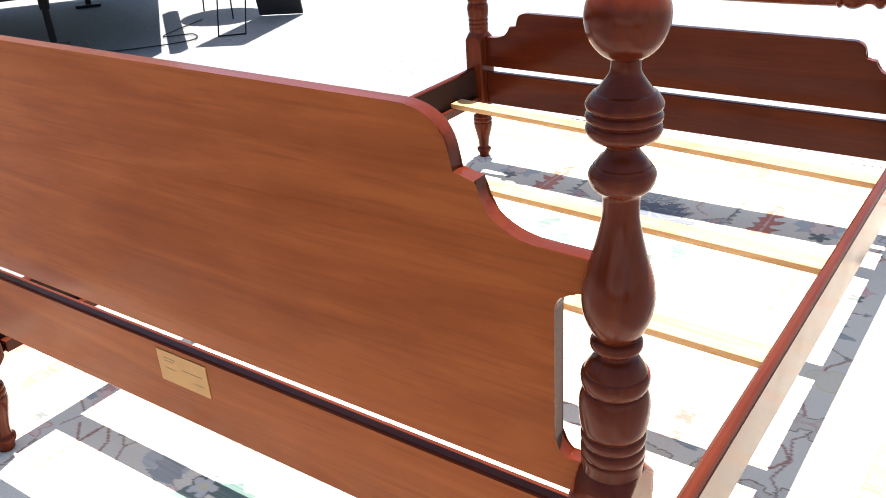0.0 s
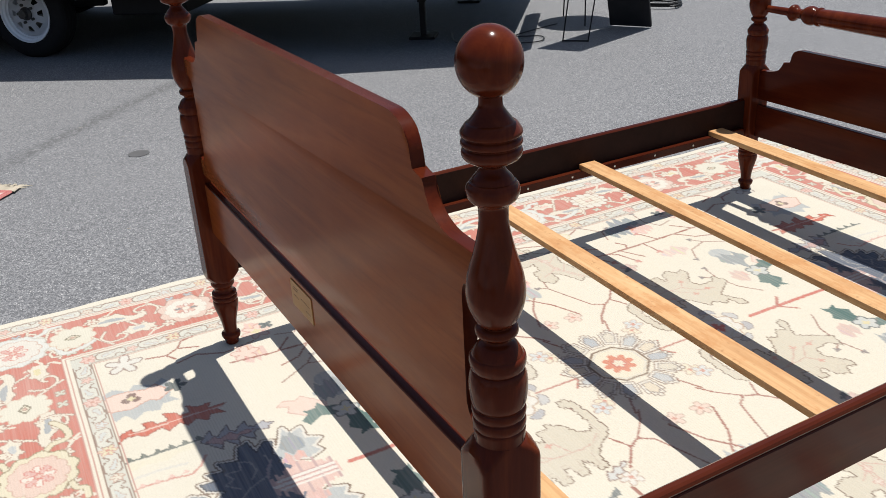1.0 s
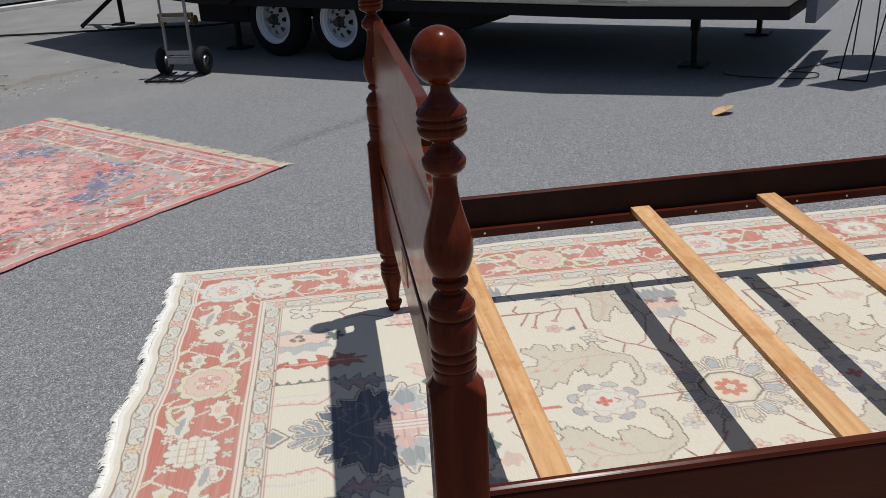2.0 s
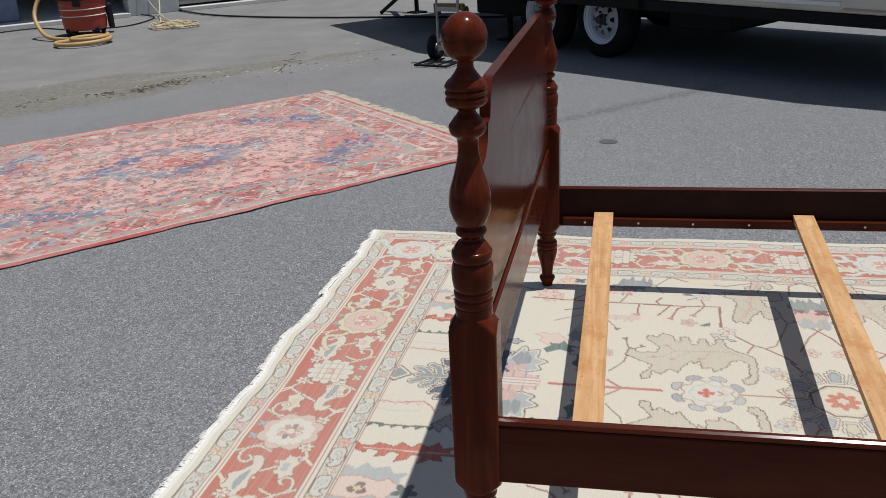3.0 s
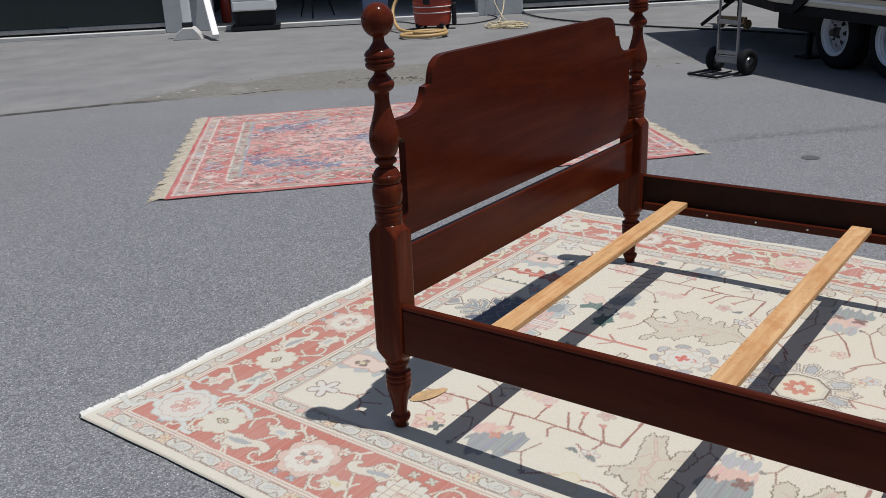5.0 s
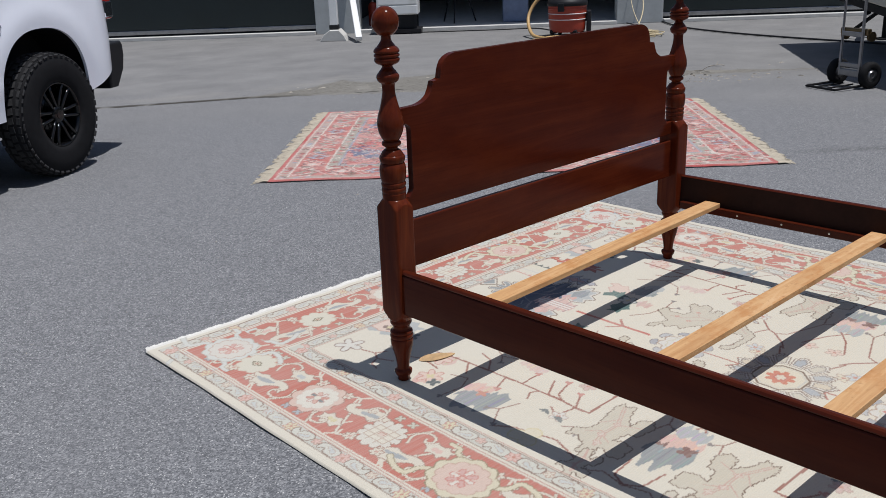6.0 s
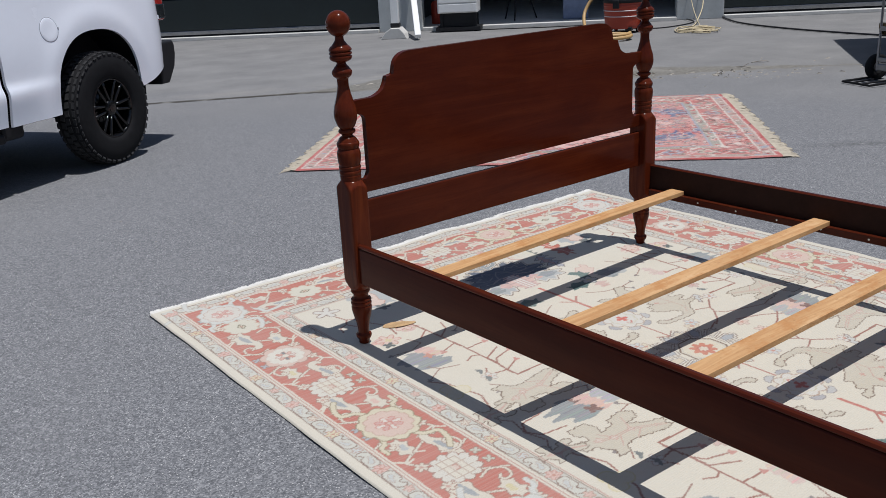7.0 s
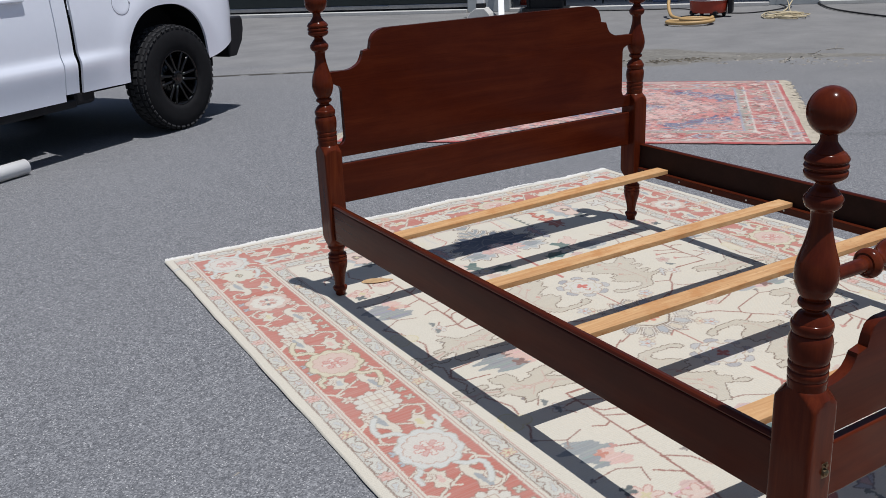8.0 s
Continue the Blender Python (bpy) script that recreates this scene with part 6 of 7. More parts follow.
    for x in (0.0, 3.62):
        for s in (1, -1):
            add_box(bm, x - 0.56, x + 0.58, s * 0.55 - 0.03, s * 0.55 + 0.03, 0.42, 1.05)
            hoop = [(x + 0.50 * math.cos(radians(a)), 0.52 + 0.50 * math.sin(radians(a))) for a in range(-10, 191, 10)]
            a_, b_ = min(s * 0.55, s * 0.885), max(s * 0.55, s * 0.885)
            for (p0, q0), (p1, q1) in zip(hoop, hoop[1:]):
                bm.faces.new([bm.verts.new(v) for v in ((p0, a_, q0), (p1, a_, q1), (p1, b_, q1), (p0, b_, q0))])
    add_box(bm, -0.70, 4.4, -0.50, 0.50, 0.36, 0.56, 0.02)
    part("chassis", bm, FRAME_BLACK, t)
    bm = bmesh.new()
    for s in (1, -1):
        add_box(bm, -0.06, 0.06, s * 0.60 - 0.08, s * 0.60 + 0.08, 0.33, 0.49, 0.03)
    add_tube(bm, [(0, -0.6, 0.41), (0, 0.6, 0.41)], 0.05, 10)
    part("rear_axle", bm, FRAME_BLACK, t)
    bm = bmesh.new()
    add_box(bm, 0.78, 0.98, 0.62, 0.86, 0.36, 0.47, 0.03)
    part("mud_guard", bm, BLACK_PLASTIC, t)
    bm = bmesh.new()
    add_box(bm, -0.87, 0.90, -0.85, 0.85, 0.98, 1.01)
    add_box(bm, -0.875, -0.82, -0.80, 0.80, 0.56, 1.36, 0.02)
    part("tailgate_and_floor", bm, WHITE_PAINT, t)
    bm = bmesh.new()
    add_prism(bm, [(-0.76, 0.80), (-0.965, 0.80), (-0.985, 0.77), (-0.985, 0.69), (-0.955, 0.59), (-0.86, 0.47), (-0.76, 0.47)], -0.86, 0.86, 0.018)
    bumper = part("rear_bumper", bm, BLACK_PLASTIC, t, "black rear bumper")
    # cab, bonnet, nose
    bm = bmesh.new()
    add_prism(bm, [(1.05, 1.22), (1.05, 1.74), (1.16, 1.84), (2.55, 1.86), (2.75, 1.80), (3.34, 1.24)], -0.78, 0.78, 0.05)
    part("cab_roof", bm, WHITE_PAINT, t)
    bm = bmesh.new()
    add_prism(bm, [(2.80, 1.77), (3.33, 1.26), (3.345, 1.275), (2.815, 1.785)], -0.70, 0.70)
    part("windscreen", bm, GLASS_DARK, t)
    bm = bmesh.new()
    add_prism(bm, [(3.12, 1.0), (3.12, 1.19), (4.35, 1.13), (4.60, 1.02), (4.64, 0.60), (4.3, 0.56)], -0.93, 0.93, 0.04)
    part("bonnet", bm, WHITE_PAINT, t)
    bm = bmesh.new()
    add_box(bm, 4.58, 4.78, -0.93, 0.93, 0.46, 0.70, 0.04)
    add_box(bm, 4.60, 4.665, -0.55, 0.55, 0.74, 0.98, 0.02)
    part("front_bumper", bm, BLACK_PLASTIC, t)
    for s in (1, -1):
        bm = bmesh.new()
        add_box(bm, 4.55, 4.66, s * 0.75 - 0.14, s * 0.75 + 0.14, 0.80, 1.0, 0.03)
        part("headlight", bm, LAMP_CLEAR, t)
    return t


build_truck()

bm = bmesh.new()
add_lathe(bm, [(0.043, 0), (0.052, 0.0), (0.052, 1.6), (0.043, 1.6)], 28, None, cap=False)
add_lathe(bm, [(0.043, 0.0), (0.043, 1.6)], 28, None, cap=False)
pipe = part("plastic_pipe", bm, WHITE_METAL, None, smooth=True)
pipe.matrix_world = pose(0.755, -3.30, 0.052, 0, 90, 33) @ pose(0, 0, 0)
tagged(pipe, "white plastic pipe lying on the asphalt", "pipe")


# ---- trailer ----
def trailer_wheel(tr, x, y, turn):
    axis = Matrix.Translation((x, y, 0.34)) @ pose(0, 0, 0, 0, 0, turn) @ pose(0, 0, 0, -90)
    bm = bmesh.new()
    add_lathe(bm, [(0.205, -0.10), (0.24, -0.105), (0.31, -0.10), (0.338, -0.085), (0.34, 0.0), (0.338, 0.06), (0.31, 0.085), (0.25, 0.09), (0.223, 0.080), (0.210, 0.05)], 48, axis, cap=False)
    for z in (-0.05, -0.01, 0.03):
        add_lathe(bm, [(0.336, z), (0.344, z + 0.004), (0.344, z + 0.02), (0.336, z + 0.024)], 48, axis, cap=False)
    wheel = part("wheel", bm, TYRE, tr, "black tyre on a white spoked steel rim", smooth=True)
    bm = bmesh.new()
    add_lathe(bm, [(0.222, 0.070), (0.220, 0.086), (0.212, 0.086), (0.207, 0.070), (0.192, 0.062), (0.188, 0.048), (0.180, 0.040), (0.176, 0.0), (0.176, -0.06)], 48, axis, cap=False)
    # dished disc with eight small wedge-shaped openings
    rings, steps = ((0.048, 0.060), (0.098, 0.058), (0.140, 0.046), (0.179, 0.030)), ((-22.5, -22.5), (-7.0, -11.0), (7.0, 11.0))
    net = []
    for i, (rad, z) in enumerate(rings):
        row = []
        for k in range(8):
            for inner, outer in steps:
                a = radians(45 * k + (inner if i < 2 else outer))
                row.append(bm.verts.new(axis @ Vector((rad * math.cos(a), rad * math.sin(a), z))))
        net.append(row)
    disc = []
    for i in range(3):
        for k in range(24):
            if i == 1 and k % 3 == 1:
                continue
            disc.append(bm.faces.new((net[i][k], net[i][(k + 1) % 24], net[i + 1][(k + 1) % 24], net[i + 1][k])))
    bmesh.ops.solidify(bm, geom=disc, thickness=0.006)
    part("rim", bm, WHITE_RIM, wheel, "white spoked steel rim", smooth=False)
    bm = bmesh.new()
    add_lathe(bm, [(0.052, 0.04), (0.050, 0.075), (0.035, 0.085), (0.033, 0.115), (0.002, 0.12)], 20, axis)
    for k in range(5):
        a = radians(72 * k)
        add_lathe(bm, [(0.011, 0.056), (0.011, 0.078), (0.003, 0.080)], 8, axis @ Matrix.Translation((0.068 * math.cos(a), 0.068 * math.sin(a), 0)))
    part("hub", bm, GREASE, wheel)


def build_trailer():
    """Local x runs along the trailer towards its square end, y towards the yard."""
    turn = math.degrees(math.atan2(0.79, 0.61))
    # mirrored frame: y towards the yard is the right-hand side, so x points the other way round
    tr = thing("camper_trailer", "cream camper trailer with white spoked wheels and a black frame", "trailer", (-6.93, -0.25, 0), turn + 180)
    # in this frame the yard side is +y and the square end lies at -x
    def deck(y_near, y_far, grow=0.0):
        return [(-2.90, y_near + grow), (-4.02 - grow, y_near - 0.20 + grow), (-4.07 - grow, y_far - grow), (2.3, y_far - grow), (3.75 + grow, y_far + 0.65 - grow), (3.92 + grow, y_near - 0.85 + grow), (1.15, y_near + grow)]

    def hull(outline, z0, z1, bevel=0.0):
        bm = bmesh.new()
        lo = [bm.verts.new((x, y, z0)) for x, y in outline]
        hi = [bm.verts.new((x, y, z1)) for x, y in outline]
        n = len(outline)
        bm.faces.new(lo[::-1])
        bm.faces.new(hi)
        for i in range(n):
            bm.faces.new((lo[i], lo[(i + 1) % n], hi[(i + 1) % n], hi[i]))
        if bevel:
            bmesh.ops.bevel(bm, geom=list(bm.edges), offset=bevel, segments=2, affect="EDGES", profile=0.5)
        return bm

    part("body", hull(deck(0.10, -2.55), 0.575, 2.55, 0.02), CREAM_SIDING, tr, "cream ribbed aluminium body")
    part("roof", hull(deck(0.12, -2.57, 0.02), 2.553, 2.62, 0.01), WHITE_METAL, tr)
    part("frame", hull(deck(0.085, -2.53), 0.485, 0.572, 0.005), FRAME_BLACK, tr)
    for k in range(5):
        bm = bmesh.new()
        z = 0.62 + 0.012 * k if k < 1 else 0.66 + 0.38 * k
        add_box(bm, -3.1, 1.1, 0.099, 0.112, z, z + 0.03, 0.004)
        part("trim_strip", bm, WHITE_METAL, tr)
    # a hatch seam and a locker door low on the side
    bm = bmesh.new()
    add_box(bm, -2.98, -2.55, 0.10, 0.118, 0.60, 0.92, 0.01)
    locker = part("locker_door", bm, CREAM_SIDING, tr)
    for z in (0.605, 0.903):
        boxed("trim", -2.95, -2.58, 0.118, 0.124, z, z + 0.012, ALU, locker, 0.001)
    for k in range(2):
        bm = bmesh.new()
        add_box(bm, -2.5 + 1.6 * k, -1.7 + 1.6 * k, 0.10, 0.115, 1.55, 2.1, 0.02)
        part("window", bm, GLASS_DARK, tr)
    # the tandem wheels are shifted and turned under the body to fit the camera's view
    for x, y in ((-0.265, -0.180), (0.519, -0.230)):
        trailer_wheel(tr, x, y, -7.0)
        trailer_wheel_far = bmesh.new()
        ax = Matrix.Translation((x, -2.15, 0.34)) @ pose(0, 0, 0, -90)
        add_lathe(trailer_wheel_far, [(0.05, -0.08), (0.31, -0.10), (0.34, -0.07), (0.34, 0.07), (0.31, 0.10), (0.05, 0.08)], 32, ax)
        part("far_wheel", trailer_wheel_far, TYRE, tr, smooth=True)
        bm = bmesh.new()
        add_tube(bm, [(x, -2.1, 0.34), (x, y - 0.06, 0.34)], 0.035, 10)
        part("axle", bm, FRAME_BLACK, tr)
    bm = bmesh.new()
    add_prism(bm, [(-0.85, 0.50), (-0.80, 0.62), (-0.55, 0.74), (0.55, 0.74), (0.80, 0.62), (0.85, 0.50), (0.80, 0.50), (0.52, 0.70), (-0.52, 0.70), (-0.80, 0.50)], 0.101, 0.135, 0.0)
    part("wheel_arch_trim", bm, FRAME_BLACK, tr)
    # tanks and springs under the floor; the first box is an added light-blocking skirt
    for b in ((-2.0, 1.1, -2.24, -2.16, 0.16), (-1.55, -0.95, -0.9, -0.15, 0.30), (0.95, 1.6, -1.6, -0.3, 0.28), (-0.75, 0.95, -0.50, -0.42, 0.33)):
        boxed("tank" if b[0] != -0.75 else "spring_hanger", *b[:4], b[4], 0.49, FRAME_BLACK, tr, 0.02)
    for x, y in ((-3.28, -0.55), (-3.45, -2.1), (1.25, -0.45)):
        bm = bmesh.new()
        add_box(bm, x - 0.022, x + 0.022, y - 0.022, y + 0.022, 0.02, 0.30, 0.004)
        add_box(bm, x - 0.032, x + 0.032, y - 0.032, y + 0.032, 0.27, 0.50, 0.006)
        add_box(bm, x - 0.10, x + 0.10, y - 0.10, y + 0.10, 0.0, 0.022, 0.004)
        part("stabiliser_leg", bm, FRAME_BLACK, tr, "black steel stabiliser leg")
    # step plate hanging at the square end
    bm = bmesh.new()
    add_box(bm, -4.19, -4.12, -1.5, -0.12, 0.47, 0.92, 0.01)
    part("end_plate", bm, END_GREY, tr)
    # hitch
    bm = bmesh.new()
    add_tube(bm, [(3.3, -0.80, 0.45), (4.50, -1.57, 0.45)], 0.045, 8)
    add_tube(bm, [(3.3, -1.9, 0.45), (4.50, -1.62, 0.45)], 0.045, 8)
    add_box(bm, 4.42, 4.70, -1.66, -1.54, 0.42, 0.52, 0.02)
    add_tube(bm, [(4.2, -1.60, 0.02), (4.2, -1.60, 0.75)], 0.03, 10)
    add_tube(bm, [(4.02, -1.45, 0.42), (4.55, -1.25, 0.02)], 0.026, 8)
    add_box(bm, 4.1, 4.3, -1.70, -1.50, 0.0, 0.02)
    part("hitch", bm, FRAME_BLACK, tr)
    # the body is tilted low at its square end to fit the camera's view
    view_tilt = Matrix.Rotation(radians(-0.85), 4, "Y")
    for ob in tr.children:
        if ob.name.split(".")[0] in ("body", "roof", "frame", "trim_strip", "locker_door", "window", "end_plate", "wheel_arch_trim"):
            ob.matrix_basis = view_tilt @ ob.matrix_basis
    return tr


build_trailer()


# ---- hand truck ----
def build_hand_truck():
    h = thing("hand_truck", "aluminium hand truck with two black wheels standing beside the trailer", "hand truck", (-6.76, -1.375, 0), math.degrees(math.atan2(0.31, 0.12)))
    # local x along the axle, y away from the toe plate
    for s in (-1, 1):
        bm = bmesh.new()
        add_tube(bm, [(s * 0.115, 0.0, 0.10), (s * 0.115, 0.0, 1.08), (s * 0.10, 0.02, 1.18)], 0.016, 10)
        part("upright", bm, ALU, h)
        axis = Matrix.Translation((s * 0.185, 0.06, 0.122)) @ pose(0, 0, 0, 0, 90)
        bm = bmesh.new()
        add_lathe(bm, [(0.062, -0.03), (0.095, -0.038), (0.116, -0.026), (0.121, 0.0), (0.116, 0.026), (0.095, 0.038), (0.062, 0.03)], 32, axis, cap=False)
        w = part("wheel", bm, TYRE, h, "black rubber wheel", smooth=True)
        bm = bmesh.new()
        add_lathe(bm, [(0.064, -0.028), (0.05, -0.016), (0.02, -0.034), (0.02, 0.034), (0.05, 0.016), (0.064, 0.028)], 24, axis)
        part("rim", bm, ALU, w, smooth=True)
    for z in (0.20, 0.48, 0.90):
        bm = bmesh.new()
        add_box(bm, -0.115, 0.115, -0.012, 0.012, z - 0.02, z + 0.02, 0.004)
        part("crossbar", bm, ALU, h)
    bm = bmesh.new()
    add_tube(bm, [(-0.185, 0.06, 0.122), (0.185, 0.06, 0.122)], 0.010, 8)
    add_box(bm, -0.13, 0.13, -0.01, 0.07, 0.10, 0.16, 0.006)
    part("axle", bm, ALU, h)
    bm = bmesh.new()
    add_tube(bm, [(-0.17, 0.0, 0.03), (-0.17, -0.33, 0.02), (0.17, -0.33, 0.02), (0.17, 0.0, 0.03)], 0.011, 8)
    for q in (-0.06, 0.06):
        add_tube(bm, [(q, 0.0, 0.03), (q, -0.33, 0.02)], 0.008, 8)
    part("toe_frame", bm, FRAME_BLACK, h, "black folding toe frame")
    bm = bmesh.new()
    add_tube(bm, glide([(-0.10, 0.02, 1.18), (-0.08, 0.06, 1.26), (0.08, 0.06, 1.26), (0.10, 0.02, 1.18)], 5), 0.017, 8)
    part("handle", bm, BLACK_PLASTIC, h)
    bm = bmesh.new()
    add_box(bm, -0.16, 0.16, 0.01, 0.06, 0.47, 0.53, 0.01)
    for s in (-0.15, 0.15):
        axis = Matrix.Translation((s, 0.07, 0.46)) @ pose(0, 0, 0, 0, 90)
        add_lathe(bm, [(0.01, -0.014), (0.045, -0.014), (0.045, 0.014), (0.01, 0.014)], 20, axis)
    part("caster_bracket", bm, BRONZE, h)
    return h


build_hand_truck()


# ---- garages ----
GARAGE = pose(-7.79, -11.0, 0, 0, 0, math.degrees(math.atan2(0.724, -0.69)))
# local x along the front, local y into the building


def fixed(name, x0, x1, y0, y1, z0, z1, mat, label, category, bevel=0.0):
    bm = bmesh.new()
    add_box(bm, x0, x1, y0, y1, z0, z1, bevel)
    ob = part(name, bm, mat, None)
    ob.matrix_world = GARAGE
    return tagged(ob, label, category, kind="structure")


for k, (a, b) in enumerate(((-16.0, -5.4), (0.0, 0.78), (5.18, 5.96), (10.5, 20.0))):
    fixed("wall_front_%d" % (k + 1), a, b, 0.0, 0.30, 0.0, 3.0, STUCCO, "grey painted block wall between garage doors", "wall", 0.01)
fixed("wall_lintel", -16, 20, 0.0, 0.30, 3.003, 4.2, STUCCO, "grey painted block wall above the garage doors", "wall", 0.01)
fixed("wall_back", -16, 20, 8.0, 8.3, 0, 4.2, INSIDE, "garage back wall, darkened in colour for interior shade", "wall")
fixed("wall_end_1", -16.0, -15.7, 0.303, 7.997, 0, 4.2, INSIDE, "garage side wall, darkened in colour for interior shade", "wall")
fixed("wall_end_2", 19.7, 20.0, 0.303, 7.997, 0, 4.2, INSIDE, "garage side wall, darkened in colour for interior shade", "wall")
fixed("wall_middle", 0.30, 0.5, 0.303, 7.997, 0.065, 4.2, INSIDE, "partition between two garages, darkened in colour for interior shade", "wall")
# the roof lies out of view and keeps the interior dark
fixed("roof", -16.3, 20.3, -0.35, 8.6, 4.203, 4.4, STUCCO, "flat roof of the garages", "roof", 0.02)
fixed("floor", -15.6, 19.6, 0.05, 7.99, 0.0, 0.055, SLAB, "concrete garage floor slab", "floor")
for k, (a, b) in enumerate(((-5.4, 0.0), (0.78, 5.18), (5.96, 10.5))):
    fixed("threshold_%d" % (k + 1), a + 0.005, b - 0.005, -0.10, 0.045, 0.0, 0.058, SLAB, "pale concrete door threshold", "threshold", 0.006)


def garage_door(x0, x1, number):
    ob = new("door_%d" % number)
    ob.matrix_world = GARAGE
    tagged(ob, "closed dark green sectional garage door with a grey bottom bar", "garage door", kind="structure")
    for j in range(5):
        bm = bmesh.new()
        z = 0.16 + j * 0.57
        add_box(bm, x0 + 0.01, x1 - 0.01, 0.15, 0.20, z, z + 0.56, 0.006)
        part("panel", bm, DOOR_DARK, ob)
    bm = bmesh.new()
    add_box(bm, x0 + 0.01, x1 - 0.01, 0.135, 0.205, 0.085, 0.158, 0.008)
    part("bottom_bar", bm, ALU, ob)
    bm = bmesh.new()
    add_box(bm, x0 + 0.01, x1 - 0.01, 0.15, 0.19, 0.056, 0.083)
    part("rubber_seal", bm, TYRE, ob)
    bm = bmesh.new()
    add_box(bm, x1 - 1.75, x1 - 1.55, 0.10, 0.14, 0.12, 0.15, 0.01)
    part("lift_handle", bm, ALU, ob)


garage_door(-5.39, -0.005, 1)
garage_door(5.965, 10.495, 2)


def at_garage(ob):
    ob.matrix_world = GARAGE
    return ob


# downspout with a shoe, and a conduit with a concrete foot, on the pillar
d = at_garage(new("downspout"))
tagged(d, "white metal downspout leaning out from the pillar", "downspout")
bm = bmesh.new()
add_box(bm, 0.57, 0.67, -0.09, -0.004, 1.05, 3.9, 0.012)
part("pipe", bm, WHITE_METAL, d)
bm = bmesh.new()
lower = Vector((0.965, -1.70, 0.06)) - Vector((0.62, -0.05, 1.10))
add_box(bm, -0.05, 0.05, -0.04, 0.04, -lower.length / 2, lower.length / 2, 0.012, Matrix.Translation(Vector((0.7925, -0.875, 0.58))) @ lower.to_track_quat("Z", "Y").to_matrix().to_4x4())
part("spout", bm, WHITE_METAL, d)
c = at_garage(new("sign_post"))
tagged(c, "white square post with a black band on a pale concrete foot", "post")
bm = bmesh.new()
add_box(bm, 0.44, 0.57, -1.19, -1.07, 0.24, 1.3, 0.01)
part("post", bm, WHITE_METAL, c)
bm = bmesh.new()
add_box(bm, 0.43, 0.58, -1.20, -1.06, 0.17, 0.245, 0.012)
part("band", bm, BLACK_PLASTIC, c)
bm = bmesh.new()
add_prism(bm, [(0.28, 0.0), (0.36, 0.11), (0.45, 0.17), (0.60, 0.17), (0.68, 0.08), (0.72, 0.0)], -1.34, -0.98, 0.01)
part("foot", bm, SLAB, c)

cab = new("drawer_cabinet")
cab.matrix_world = GARAGE @ Matrix.Translation((0.06, -0.95, -0.055))
tagged(cab, "white drawer cabinet on a low black stand before the garage door", "cabinet")
bm = bmesh.new()
add_box(bm, 1.07, 1.76, 0.45, 0.95, 0.37, 0.84, 0.01)
part("body", bm, WHITE_METAL, cab)
for z in (0.385, 0.54, 0.69):
    bm = bmesh.new()
    add_box(bm, 1.09, 1.74, 0.425, 0.452, z, z + 0.135, 0.008)
    part("drawer", bm, WHITE_METAL, cab)
bm = bmesh.new()
for x, y in ((1.10, 0.5), (1.68, 0.5), (1.10, 0.88), (1.68, 0.88)):
    add_box(bm, x, x + 0.05, y, y + 0.05, 0.055, 0.37)
add_box(bm, 1.12, 1.71, 0.53, 0.90, 0.14, 0.369)
add_box(bm, 1.03, 1.80, 0.44, 0.96, 0.075, 0.135)
part("stand", bm, BLACK_PLASTIC, cab)

fire = at_garage(new("gas_cylinder"))
tagged(fire, "small red gas cylinder inside the garage", "cylinder")
bm = bmesh.new()
add_lathe(bm, [(0.07, 0.0), (0.085, 0.02), (0.085, 0.34), (0.06, 0.40), (0.02, 0.42)], 24, Matrix.Translation((0.93, 0.70, 0.055)))
part("tank", bm, VAC_RED, fire, smooth=True)
bm = bmesh.new()
add_lathe(bm, [(0.022, 0.42), (0.022, 0.47), (0.035, 0.48), (0.035, 0.50)], 16, Matrix.Translation((0.93, 0.70, 0.055)))
part("valve", bm, ALU, fire)

tri = at_garage(new("tripod_stand"))
tagged(tri, "black tripod stand inside the garage", "tripod")
for k in range(3):
    bm = bmesh.new()
    a = radians(120 * k + 20)
    add_tube(bm, [(2.45, 0.75, 1.1), (2.45 + 0.34 * math.cos(a), 0.75 + 0.34 * math.sin(a), 0.07)], 0.014, 8)
    part("leg", bm, BLACK_PLASTIC, tri)
bm = bmesh.new()
add_tube(bm, [(2.45, 0.75, 0.9), (2.45, 0.75, 1.6)], 0.016, 8)
part("column", bm, BLACK_PLASTIC, tri)

crate = at_garage(new("storage_tub"))
tagged(crate, "pale blue plastic tub on the garage floor", "tub")
bm = bmesh.new()
add_box(bm, 3.25, 3.70, 0.45, 0.85, 0.055, 0.50, 0.03)
part("tub", bm, BLUE_PLASTIC, crate)
bm = bmesh.new()
add_box(bm, 3.22, 3.73, 0.42, 0.88, 0.50, 0.535, 0.01)
part("lid", bm, BLUE_PLASTIC, crate)


